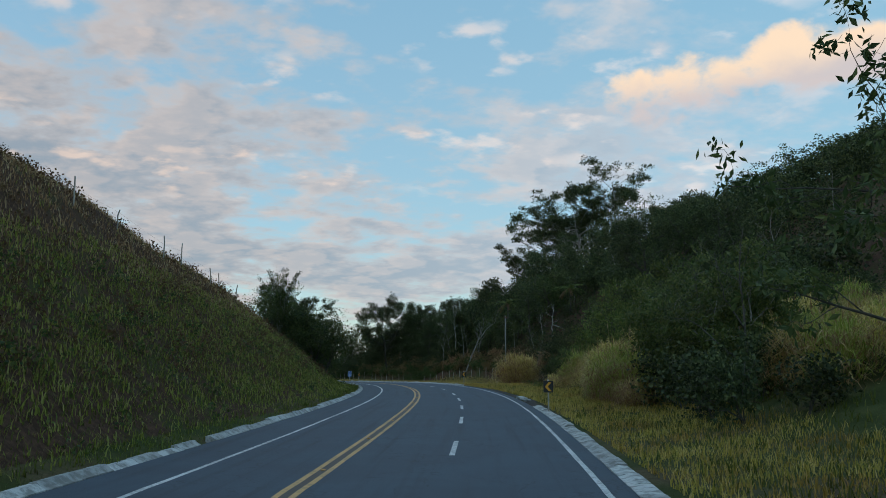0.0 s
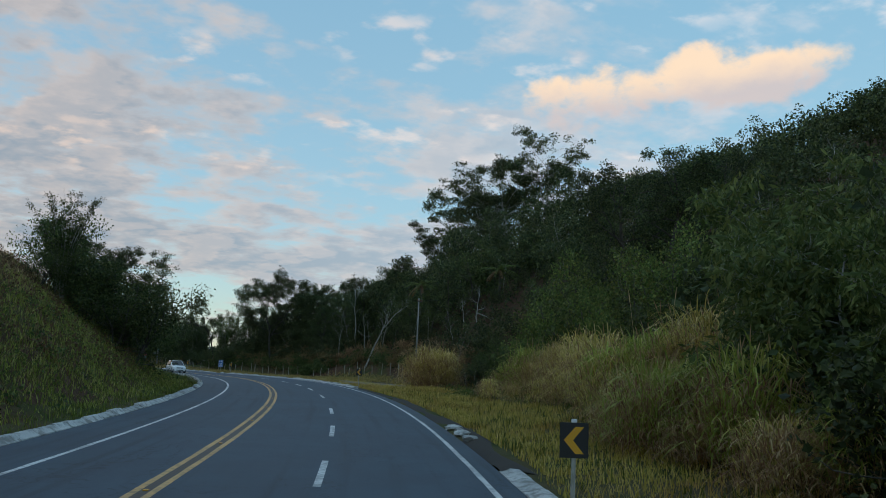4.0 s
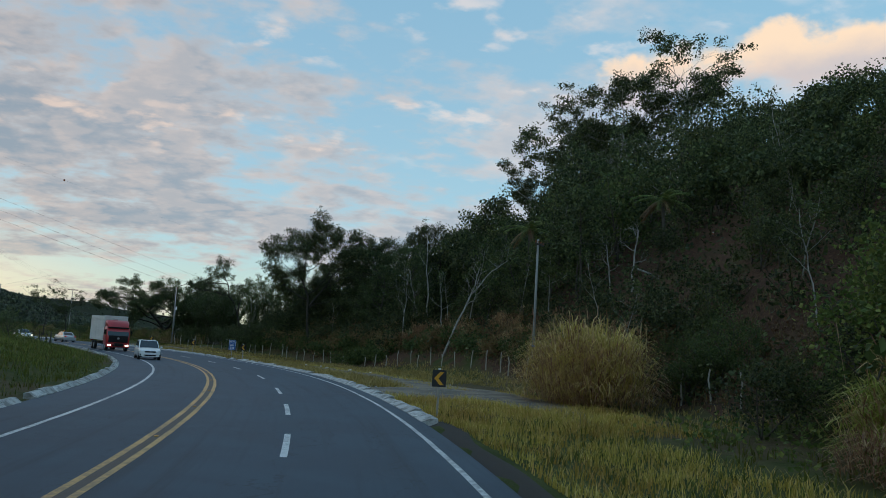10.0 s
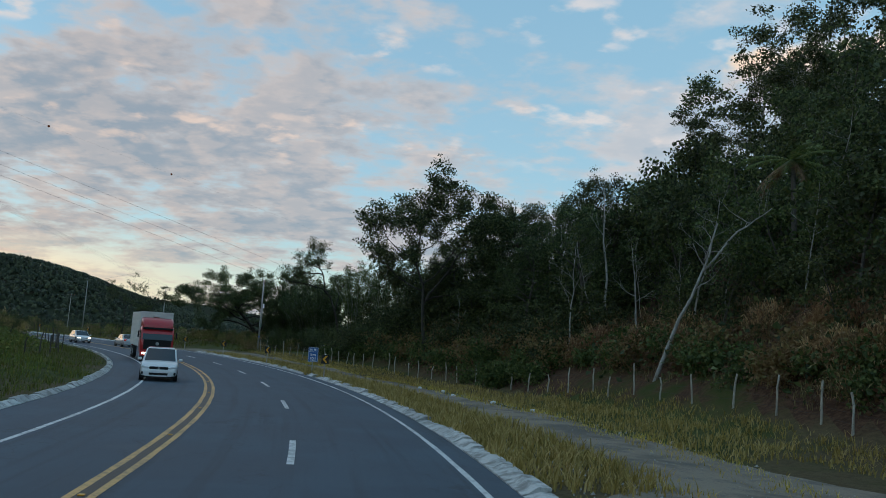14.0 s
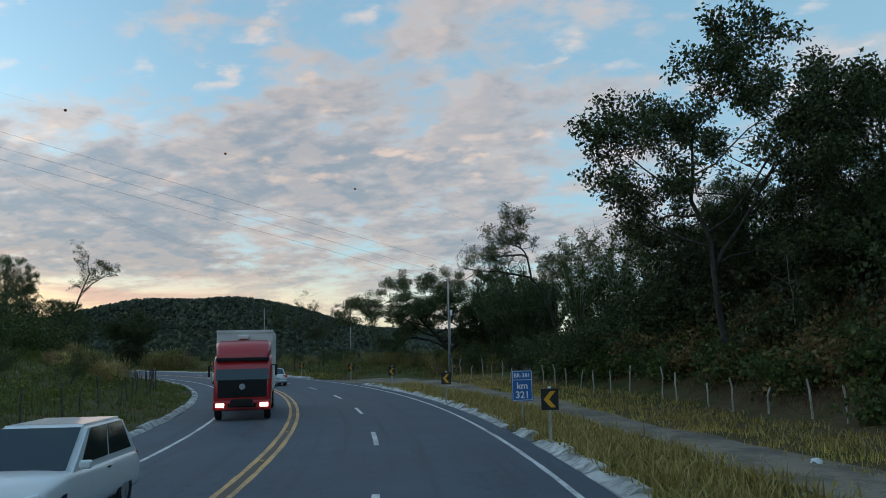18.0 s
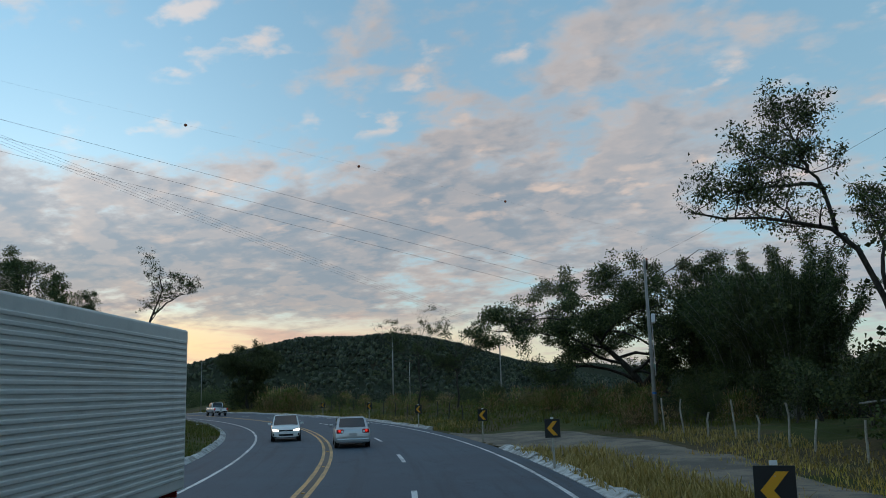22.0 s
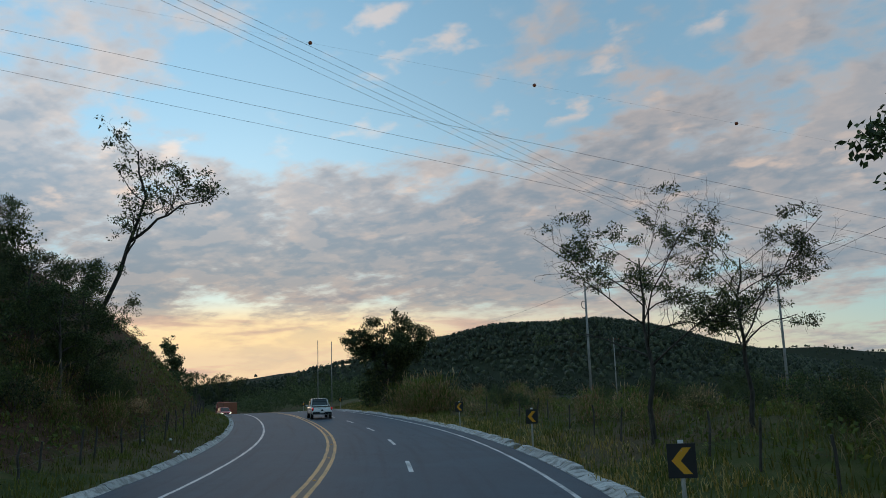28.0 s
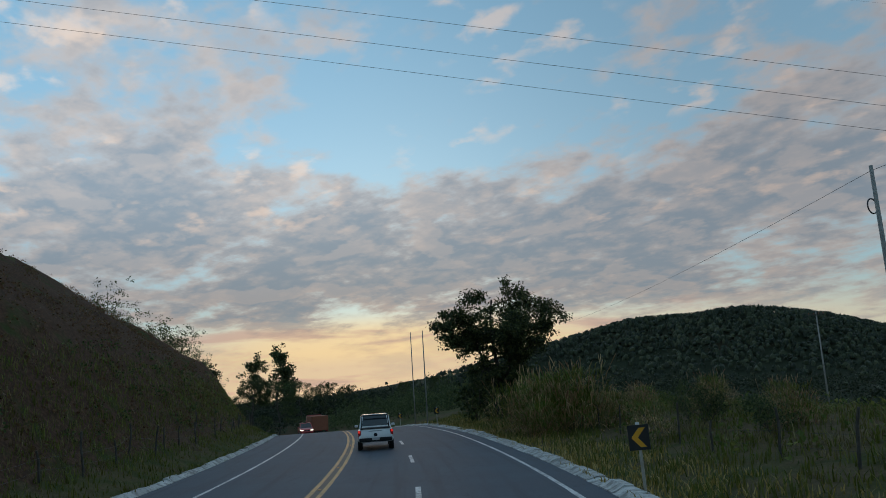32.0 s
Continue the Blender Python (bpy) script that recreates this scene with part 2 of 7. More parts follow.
def asphalt_build(k):
    v = ob_coord(k)
    uv = k.add("UVMap").outputs[0]
    sep = k.add("SeparateXYZ", {0: uv})
    grain = k.noise(v, 55.0, 3.0, 0.7)
    blot = k.noise(v, 0.35, 5.0, 0.6, 0.5)
    streak = k.noise(k.add("Mapping", {"Vector": uv, "Scale": (2.2, 0.05, 1)}).outputs[0], 1.0, 4.0, 0.6)
    c = k.mix(k.step(blot, 0.35, 0.7), (0.041, 0.060, 0.083), (0.061, 0.087, 0.114))
    c = k.mix(k.math("MULTIPLY", k.step(streak, 0.48, 0.72), 0.45), c, (0.024, 0.026, 0.030))
    c = k.mix(k.math("MULTIPLY", k.step(grain, 0.55, 0.85), 0.55), c, (0.115, 0.13, 0.145))
    # tar-sealed cracks
    warp = k.add("VectorMath", {0: k.add("Mapping", {"Vector": uv, "Scale": (0.35, 0.12, 1)}).outputs[0], 1: k.add("CombineXYZ", {0: k.noise(v, 0.8, 4.0), 1: k.noise(v, 1.1, 4.0)}).outputs[0]}, operation="ADD").outputs[0]
    crack = k.add("TexVoronoi", {"Vector": warp, "Scale": 1.0}, feature="DISTANCE_TO_EDGE").outputs["Distance"]
    c = k.mix(k.math("MULTIPLY", k.math("SUBTRACT", 1.0, k.step(crack, 0.0, 0.012)), 0.45), c, (0.016, 0.016, 0.018))
    rough = k.math("ADD", 0.60, k.math("MULTIPLY", blot, 0.2))
    p = principled(k, c, 0.6, 0, grain, 0.35, 0.006, **{"Specular IOR Level": 0.4})
    k.tree.links.new(rough, p.node.inputs["Roughness"])
    return p


def worn_paint(name, color, wear=0.5):
    def build(k):
        v = ob_coord(k)
        a = k.noise(v, 6.0, 6.0, 0.75)
        b = k.noise(v, 0.5, 3.0, 0.5)
        f = k.math("MULTIPLY", k.step(k.math("ADD", a, k.math("MULTIPLY", b, 0.5)), 0.66, 0.9), wear)
        c = k.mix(f, color, (0.07, 0.07, 0.07))
        return principled(k, c, 0.6, 0, k.noise(v, 60.0, 2.0), 0.3, 0.004)
    return material(name, build)


def concrete_build(k):
    v = ob_coord(k)
    w = k.add("NewGeometry").outputs["Position"]
    n = k.noise(w, 2.2, 6.0, 0.7)
    g = k.noise(w, 16.0, 4.0, 0.7)
    r = k.add("ObjectInfo").outputs["Random"]
    c = k.mix(r, (0.42, 0.41, 0.39), (0.66, 0.65, 0.62))
    c = k.mix(k.math("MULTIPLY", k.step(n, 0.42, 0.62), 0.8), c, (0.17, 0.16, 0.14))
    c = k.mix(k.math("MULTIPLY", k.step(g, 0.5, 0.75), 0.5), c, (0.27, 0.25, 0.22))
    return principled(k, c, 0.85, 0, g, 0.6, 0.02)


def ground_build(k):
    """Earth with short growth: green and dry patches, bare brown soil where it is steep, a dark hazed tone far off."""
    w = k.add("NewGeometry")
    v = w.outputs["Position"]
    big = k.noise(v, 0.06, 4.0, 0.55, 0.4)
    mid = k.noise(v, 0.45, 5.0, 0.6, 0.3)
    fine = k.noise(v, 5.0, 5.0, 0.7)
    green = k.mix(k.step(mid, 0.35, 0.65), (0.050, 0.062, 0.017), (0.085, 0.095, 0.029))
    dry = k.mix(k.step(fine, 0.35, 0.65), (0.085, 0.062, 0.034), (0.14, 0.105, 0.055))
    c = k.mix(k.step(k.math("ADD", k.math("MULTIPLY", big, 0.6), k.math("MULTIPLY", mid, 0.4)), 0.44, 0.58), green, dry)
    c = k.mix(k.math("MULTIPLY", k.step(fine, 0.52, 0.75), 0.55), c, (0.045, 0.035, 0.022))
    # far off: dark woodland floor, with the haze of distance worked into its tone
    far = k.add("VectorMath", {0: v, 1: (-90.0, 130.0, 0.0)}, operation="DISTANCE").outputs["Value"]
    hazed_floor = k.mix(mid, (0.018, 0.024, 0.013), (0.034, 0.042, 0.021))
    c = k.mix(k.step(k.math("ADD", far, k.math("MULTIPLY", big, 80.0)), 250.0, 330.0), c, hazed_floor)
    # red-brown bare soil where the slope is steep
    steep = k.math("SUBTRACT", 1.0, k.step(k.add("SeparateXYZ", {0: w.outputs["True Normal"]}).outputs["Z"], 0.84, 0.95))
    bare = k.mix(k.step(fine, 0.4, 0.65), (0.060, 0.033, 0.021), (0.125, 0.068, 0.042))
    c = k.mix(k.math("MULTIPLY", steep, k.step(k.math("ADD", k.math("MULTIPLY", mid, 0.6), k.math("MULTIPLY", big, 0.4)), 0.36, 0.50)), c, bare)
    return principled(k, c, 0.95, 0, k.math("ADD", k.math("MULTIPLY", fine, 0.5), mid), 0.8, 0.15, **{"Specular IOR Level": 0.1})


def dirt_build(k):
    v = k.add("NewGeometry").outputs["Position"]
    a = k.noise(v, 0.5, 5.0, 0.65)
    g = k.noise(v, 14.0, 4.0, 0.7)
    b = k.noise(v, 1.7, 5.0, 0.7, 0.5)
    c = k.mix(k.step(a, 0.38, 0.6), (0.16, 0.135, 0.11), (0.29, 0.235, 0.175))
    c = k.mix(k.math("MULTIPLY", k.step(b, 0.52, 0.68), 0.7), c, (0.13, 0.125, 0.12))
    c = k.mix(k.math("MULTIPLY", k.step(g, 0.5, 0.75), 0.6), c, (0.12, 0.095, 0.07))
    return principled(k, c, 0.95, 0, g, 0.7, 0.03, **{"Specular IOR Level": 0.15})


M = {
    "asphalt": material("asphalt", asphalt_build),
    "white_line": worn_paint("white_line", (0.72, 0.72, 0.70), 0.6),
    "yellow_line": worn_paint("yellow_line", (0.72, 0.40, 0.13), 0.55),
    "line_gap": worn_paint("line_gap", (0.06, 0.036, 0.024), 0.3),
    "concrete": material("concrete", concrete_build),
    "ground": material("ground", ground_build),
    "dirt": material("dirt", dirt_build),
    "soil": plain("soil", (0.040, 0.030, 0.022), 0.95, 0, 0.6, 1.5),
    "leaf_dark": leafy("leaf_dark", (0.031, 0.044, 0.019), (0.066, 0.088, 0.032), (0.15, 0.172, 0.06), 0.24),
    "leaf_olive": leafy("leaf_olive", (0.06, 0.084, 0.024), (0.112, 0.14, 0.038), (0.21, 0.22, 0.062), 0.33),
    # darker copy of leaf_dark for the far hills, distance haze put into the colour
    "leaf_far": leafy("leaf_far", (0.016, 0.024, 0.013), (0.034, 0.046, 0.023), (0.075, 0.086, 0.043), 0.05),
    "leaf_mid": leafy("leaf_mid", (0.040, 0.060, 0.019), (0.078, 0.105, 0.031), (0.15, 0.165, 0.05), 0.28),
    "leaf_light": leafy("leaf_light", (0.075, 0.115, 0.028), (0.14, 0.19, 0.045), (0.26, 0.27, 0.07), 0.35),
    "leaf_dry": leafy("leaf_dry", (0.14, 0.08, 0.04), (0.25, 0.155, 0.072), (0.17, 0.15, 0.055), 0.3),
    "grass_green": leafy("grass_green", (0.10, 0.14, 0.022), (0.165, 0.205, 0.036), (0.27, 0.26, 0.062), 0.35, 0.5),
    "grass_tall": leafy("grass_tall", (0.42, 0.335, 0.078), (0.67, 0.51, 0.16), (0.88, 0.67, 0.36), 0.42),
    "grass_lush": leafy("grass_lush", (0.25, 0.32, 0.05), (0.43, 0.47, 0.095), (0.68, 0.62, 0.21), 0.42),
    "grass_yellow": leafy("grass_yellow", (0.33, 0.255, 0.045), (0.54, 0.385, 0.09), (0.70, 0.49, 0.19), 0.38, 0.75),
    "grass_olive": leafy("grass_olive", (0.18, 0.118, 0.05), (0.30, 0.205, 0.09), (0.44, 0.325, 0.16), 0.35, 0.8),
    "grass_gold": leafy("grass_gold", (0.26, 0.20, 0.05), (0.42, 0.31, 0.09), (0.58, 0.44, 0.18), 0.35),
    "grass_straw": leafy("grass_straw", (0.27, 0.14, 0.075), (0.45, 0.27, 0.14), (0.66, 0.49, 0.28), 0.4),
    "grass_dry": leafy("grass_dry", (0.10, 0.072, 0.032), (0.18, 0.14, 0.06), (0.29, 0.225, 0.11), 0.3),
    "bark": bark("bark", (0.055, 0.046, 0.036), (0.125, 0.108, 0.088)),
    "bark_dark": bark("bark_dark", (0.030, 0.026, 0.020), (0.075, 0.064, 0.052)),
    "bark_pale": bark("bark_pale", (0.22, 0.205, 0.18), (0.42, 0.40, 0.36)),
    "pole": plain("pole", (0.30, 0.285, 0.26), 0.9, 0, 0.6, 2.0),
    "post": bark("post", (0.30, 0.27, 0.22), (0.52, 0.48, 0.41)),
    "post_dark": bark("post_dark", (0.05, 0.042, 0.034), (0.11, 0.095, 0.08)),
    "steel": plain("steel", (0.42, 0.43, 0.44), 0.45, 0.8, 0.3),
    "wire": plain("wire", (0.05, 0.05, 0.055), 0.5, 0.3, 0.2),
    "sign_black": plain("sign_black", (0.016, 0.016, 0.017), 0.45, 0, 0.2),
    "sign_amber": plain("sign_amber", (0.78, 0.36, 0.02), 0.4, 0, 0.15),
    "sign_blue": plain("sign_blue", (0.028, 0.13, 0.38), 0.4, 0, 0.15),
    "sign_green": plain("sign_green", (0.05, 0.34, 0.22), 0.45, 0, 0.2),
    "sign_white": plain("sign_white", (0.80, 0.80, 0.80), 0.4, 0, 0.12),
    "car_white": plain("car_white", (0.74, 0.74, 0.73), 0.25, 0, 0.08, 2.0, **{"Coat Weight": 0.6}),
    "car_silver": plain("car_silver", (0.48, 0.50, 0.51), 0.28, 0.6, 0.08, 2.0, **{"Coat Weight": 0.6}),
    "car_red": plain("car_red", (0.46, 0.018, 0.022), 0.3, 0, 0.12, 2.0, **{"Coat Weight": 0.5}),
    "box_white": plain("box_white", (0.68, 0.67, 0.63), 0.5, 0, 0.35, 1.2),
    "tyre": plain("tyre", (0.018, 0.018, 0.018), 0.85, 0, 0.5, 8.0),
    "black_trim": plain("black_trim", (0.015, 0.015, 0.016), 0.6, 0, 0.2, **{"Specular IOR Level": 0.2}),
    "plate": plain("plate", (0.45, 0.45, 0.45), 0.4, 0, 0.2),
    "ball": plain("ball", (0.30, 0.07, 0.02), 0.5, 0, 0.3),
    "clay": plain("clay", (0.30, 0.10, 0.05), 0.8, 0, 0.3),
    "litter": plain("litter", (0.7, 0.7, 0.7), 0.6, 0, 0.3),
}


def glass_build(k):
    return principled(k, (0.02, 0.025, 0.028), 0.06, 0, None, **{"Specular IOR Level": 0.8})


def lamp_build(color, power):
    def build(k):
        return k.add("Emission", {"Color": (*color, 1), "Strength": power}).outputs[0]
    return build


M["glass"] = material("car_glass", glass_build)
M["headlight"] = material("headlight", lamp_build((1.0, 0.86, 0.66), 3.0))
M["taillight"] = material("taillight", lamp_build((1.0, 0.05, 0.04), 0.8))
M["lens_red"] = plain("lens_red", (0.30, 0.012, 0.012), 0.25, 0, 0.1)

# ---- building helpers ----


def mesh_of(name, verts, faces, mat, smooth=False, uv=None):
    me = bpy.data.meshes.new(name)
    me.from_pydata([tuple(v) for v in np.asarray(verts, float).tolist()], [], [tuple(f) for f in faces])
    me.materials.append(M[mat] if isinstance(mat, str) else mat)
    if smooth:
        me.polygons.foreach_set("use_smooth", [True] * len(me.polygons))
    if uv is not None:
        layer = me.uv_layers.new(name="UVMap")
        idx = np.empty(len(me.loops), int)
        me.loops.foreach_get("vertex_index", idx)
        layer.data.foreach_set("uv", np.asarray(uv, float)[idx].ravel())
    me.update()
    return me


def bm_mesh(name, bm, mat, smooth=False):
    me = bpy.data.meshes.new(name)
    bm.to_mesh(me)
    bm.free()
    me.materials.append(M[mat] if isinstance(mat, str) else mat)
    if smooth:
        me.polygons.foreach_set("use_smooth", [True] * len(me.polygons))
    return me


def part(name, bm, mat, parent, label="", smooth=False, m=None):
    """Links a bmesh or a mesh as one mesh object under a thing or a part."""
    me = bm if isinstance(bm, bpy.types.Mesh) else bm_mesh(name, bm, mat, smooth)
    ob = new(name, me)
    ob.parent = parent
    if m is not None:
        ob.matrix_basis = m
    return tagged(ob, label)


def thing(name, label, category, m=None, group=""):
    ob = new(name)
    ob.empty_display_size = 0.3
    if m is not None:
        ob.matrix_basis = m
    return tagged(ob, label, category, group)


def box(sx, sy, sz, at=(0, 0, 0), bevel=0.0, bm=None):
    """A box with its base centre at `at`."""
    bm = bm or bmesh.new()
    r = bmesh.ops.create_cube(bm, size=1.0, matrix=Matrix.Translation((at[0], at[1], at[2] + sz / 2)) @ Matrix.Diagonal((sx, sy, sz, 1)))
    if bevel:
        edges = {e for v in r["verts"] for e in v.link_edges}
        bmesh.ops.bevel(bm, geom=list(edges), offset=bevel, segments=2, affect="EDGES", profile=0.5)
    return bm


def cyl(r1, r2, h, at=(0, 0, 0), seg=10, bm=None, turn=None):
    bm = bm or bmesh.new()
    m = Matrix.Translation(at) @ (turn or Matrix.Identity(4)) @ Matrix.Translation((0, 0, h / 2))
    bmesh.ops.create_cone(bm, cap_ends=True, segments=seg, radius1=r1, radius2=r2, depth=h, matrix=m)
    return bm


def tube(points, radii, seg=6):
    """Vertices and faces of a tapering tube along points."""
    pts = np.asarray(points, float)
    n = len(pts)
    d = np.gradient(pts, axis=0)
    d /= np.linalg.norm(d, axis=1)[:, None] + 1e-9
    ref = np.where(np.abs(d[:, 2:3]) < 0.9, [[0, 0, 1.0]], [[1.0, 0, 0]])
    a = np.cross(d, ref)
    a /= np.linalg.norm(a, axis=1)[:, None] + 1e-9
    b = np.cross(d, a)
    th = np.arange(seg) / seg * 2 * np.pi
    ring = np.cos(th)[None, :, None] * a[:, None] + np.sin(th)[None, :, None] * b[:, None]
    v = (pts[:, None] + ring * np.asarray(radii, float)[:, None, None]).reshape(-1, 3)
    f = []
    for i in range(n - 1):
        for j in range(seg):
            j2 = (j + 1) % seg
            f.append((i * seg + j, i * seg + j2, (i + 1) * seg + j2, (i + 1) * seg + j))
    f.append(tuple(range(seg)[::-1]))
    f.append(tuple((n - 1) * seg + j for j in range(seg)))
    return v, f


def join(pieces):
    """Several (vertices, faces) as one."""
    vs, fs, o = [], [], 0
    for v, f in pieces:
        vs.append(np.asarray(v, float))
        fs += [tuple(i + o for i in q) for q in f]
        o += len(v)
    return np.concatenate(vs), fs


# ---- the line of the road ----
# Stations run along the drive every metre; the road bends to the left.
K_AT = [-80, 0, 20, 40, 60, 80, 100, 120, 140, 160, 180, 200, 220, 240, 258, 274, 330, 370, 460]
K_OF = [0.0, -0.00037, 0.00059, 0.00165, 0.00296, 0.00414, 0.00483, 0.00527, 0.00543, 0.00524, 0.00528, 0.00549, 0.00534, 0.005, 0.0047, 0.0022, 0.0022, 0.003, 0.0]
Z_AT = [-80, 0, 20, 40, 60, 80, 100, 120, 140, 160, 200, 240, 300, 322, 345, 380, 460]
Z_OF = [-1.1, 0.0, 0.28, 0.56, 0.75, 0.91, 0.99, 0.94, 0.77, 0.64, 0.57, 0.5, 0.45, 0.25, -0.6, -2.6, -7.0]
STATION = np.arange(-80, 441, 1.0)
_k = np.interp(STATION, K_AT, K_OF)
HEAD = np.concatenate([[0], np.cumsum((_k[1:] + _k[:-1]) / 2)])
HEAD += 0.00989 - HEAD[80]
_hm = (HEAD[1:] + HEAD[:-1]) / 2
LINE = np.stack([np.concatenate([[0], np.cumsum(-np.sin(_hm))]), np.concatenate([[0], np.cumsum(np.cos(_hm))])], 1)
LINE += np.array([0.055, -0.003]) - LINE[80]
ROAD_Z = np.interp(STATION, Z_AT, Z_OF)
ROAD_Z = np.convolve(np.pad(ROAD_Z, 6, mode="edge"), np.ones(13) / 13, "valid")


def on(s, r):
    """x, y and the road's height at station s, r metres to the right of the camera's line."""
    x = np.interp(s, STATION, LINE[:, 0])
    y = np.interp(s, STATION, LINE[:, 1])
    h = np.interp(s, STATION, HEAD)
    return x + np.cos(h) * r, y + np.sin(h) * r, np.interp(s, STATION, ROAD_Z)


def station_of(x, y):
    """Station and distance to the right for arrays of places."""
    x, y = np.asarray(x, float).ravel(), np.asarray(y, float).ravel()
    s, r = np.empty(len(x)), np.empty(len(x))
    for a in range(0, len(x), 4000):
        dx = x[a:a + 4000, None] - LINE[None, ::2, 0]
        dy = y[a:a + 4000, None] - LINE[None, ::2, 1]
        i = (dx * dx + dy * dy).argmin(1) * 2
        ex, ey = x[a:a + 4000] - LINE[i, 0], y[a:a + 4000] - LINE[i, 1]
        c, q = np.cos(HEAD[i]), np.sin(HEAD[i])
        s[a:a + 4000] = STATION[i] + np.clip(-ex * q + ey * c, -1, 1)
        r[a:a + 4000] = ex * c + ey * q
    return s, r


def heading(s):
    return float(np.interp(s, STATION, HEAD))


LEFT_KERB = lambda s: np.interp(s, [0, 40, 90, 130, 170, 210, 250, 330], [-9.2, -9.0, -9.0, -9.4, -9.4, -9.8, -10.1, -10.6])

RIGHT_KERB = lambda s: np.interp(s, [0, 50, 110, 160, 250, 330], [2.85, 3.1, 3.25, 3.5, 3.7, 3.7])

# ---- land ----
# Height over the road across the line, at a few stations: (to the right, height)
LAND = {
    -80: [(-140, 36), (-60, 28), (-32, 19), (-21, 11.0), (-10.6, 0.35), (-9.9, 0), (3.2, 0), (5, 0), (9, 0.5), (14, 2.2), (30, 8), (75, 26), (140, 38)],
    30: [(-140, 36), (-60, 27), (-32, 18), (-21, 10.5), (-10.8, 0.35), (-9.9, 0), (3.2, 0), (5, -0.05), (9, 0.3), (14, 2.2), (30, 9), (75, 30), (140, 40)],
    55: [(-140, 20), (-60, 14), (-32, 14.0), (-21, 9.4), (-11, 0.35), (-10, 0), (3.2, 0), (5, -0.1), (9, 0.2), (14, 1.6), (30, 9), (75, 33), (140, 42)],
    85: [(-140, 6), (-60, 5), (-32, 10.5), (-21, 8.2), (-11.6, 0.35), (-10.6, 0), (3.2, 0), (5, -0.15), (9, -0.1), (16, 0.5), (30, 10), (75, 37), (140, 42)],
    97: [(-140, 3), (-60, 3), (-32, 4.5), (-21, 4.0), (-12.2, 0.4), (-10.8, 0), (3.3, 0), (5, -0.15), (10, -0.1), (17, 0.3), (28, 8), (75, 37), (140, 42)],
    110: [(-140, 2), (-60, 1.5), (-32, 1.4), (-21, 1.5), (-13, 0.5), (-11.2, 0), (3.4, 0), (6, -0.1), (12, -0.1), (17.5, 0.1), (26, 6.5), (75, 37), (140, 42)],
    150: [(-140, 4), (-60, 3), (-32, 2.2), (-21, 1.3), (-13, 0.4), (-11.2, 0), (3.4, 0), (6, -0.1), (12, -0.1), (15.5, 0.2), (24, 6.0), (75, 35), (140, 42)],
    178: [(-140, 7), (-60, 5.5), (-32, 3.5), (-21, 1.8), (-13.5, 0.4), (-11.2, 0), (3.4, 0), (6, -0.1), (12, -0.1), (14.5, 0.2), (22, 4.0), (60, 17), (140, 12)],
    200: [(-140, 9), (-60, 8), (-32, 4.5), (-21, 2.4), (-13.5, 0.3), (-11.2, 0), (3.4, 0), (6, -0.1), (12, 0), (16, 0.3), (22, 0.6), (60, -3), (140, -12)],
    228: [(-140, 12), (-60, 11), (-32, 6.5), (-21, 3.8), (-14, 0.3), (-11.2, 0), (3.4, 0), (6, -0.2), (9, 0.4), (14, 1.3), (20, 1.1), (60, -6), (140, -16)],
    255: [(-140, 24), (-60, 20), (-32, 13), (-20, 5.8), (-14.0, 0.4), (-11.4, 0), (3.4, 0), (6, -0.2), (9, 0.2), (14, 1.0), (20, 0.8), (60, -7), (140, -18)],
    280: [(-140, 26), (-60, 22), (-32, 15.0), (-19.5, 7.2), (-13.8, 0.9), (-11.5, 0), (3.4, 0), (6, -0.2), (9, 0.0), (14, 0.7), (20, 0.8), (60, -7), (140, -18)],
    305: [(-140, 27), (-60, 25), (-32, 17.2), (-19.5, 7.8), (-13.8, 1.1), (-11.5, 0), (3.4, 0), (6, 0.0), (9, 0.4), (14, 1.2), (20, 1.3), (60, -5), (140, -16)],
    330: [(-140, 26), (-60, 24), (-32, 17.0), (-19.5, 8.4), (-13.8, 1.3), (-11.5, 0), (3.4, 0), (6, 0.2), (9, 0.8), (14, 1.8), (20, 1.8), (60, -4), (140, -14)],
    380: [(-140, 22), (-60, 18), (-32, 14.0), (-18.5, 10.0), (-13.6, 1.5), (-11.5, 0), (3.4, 0), (6, 0.4), (9, 1.4), (14, 2.4), (20, 2.4), (60, 2), (140, -6)],
    440: [(-140, 10), (-60, 8), (-32, 6.0), (-22, 4.0), (-16, 1.0), (-11.5, 0), (3.4, 0), (6, 0.6), (9, 2.4), (14, 3.4), (20, 4.4), (60, 6), (140, 4)],
}
LAND_S = np.array(list(LAND))
LAND_R = np.array([[p[0] for p in row] for row in LAND.values()], float)
LAND_Z = np.array([[p[1] for p in row] for row in LAND.values()], float)


def bumps(x, y, size, seed=0.0):
    """Smooth uneven ground from a few crossing waves."""
    z = 0
    for i, (a, b, w) in enumerate(((1.0, 0.3, 1.0), (-0.45, 0.9, 0.8), (0.7, -0.8, 0.6), (1.7, 1.1, 0.35), (-1.3, 2.1, 0.3), (2.9, -1.7, 0.2))):
        z = z + w * np.sin((a * x + b * y) / size + i * 2.1 + seed)
    return z / 2.2


FAR_HILLS = [(-523, 718, 37, 152, 106), (-458, 871, 22, 89, 119), (-637, 688, 26, 151, 139), (-801, 1379, 51, 379, 75), (-182, 1382, 12, 78, 190), (-80, 1250, 30, 300, 200),
             (-653, 511, 17, 79, 120), (-1000, 800, 36, 240, 240), (-480, 330, 9, 90, 60), (350, 420, 60, 220, 200), (-300, -150, 40, 150, 200), (300, 0, 50, 160, 260)]


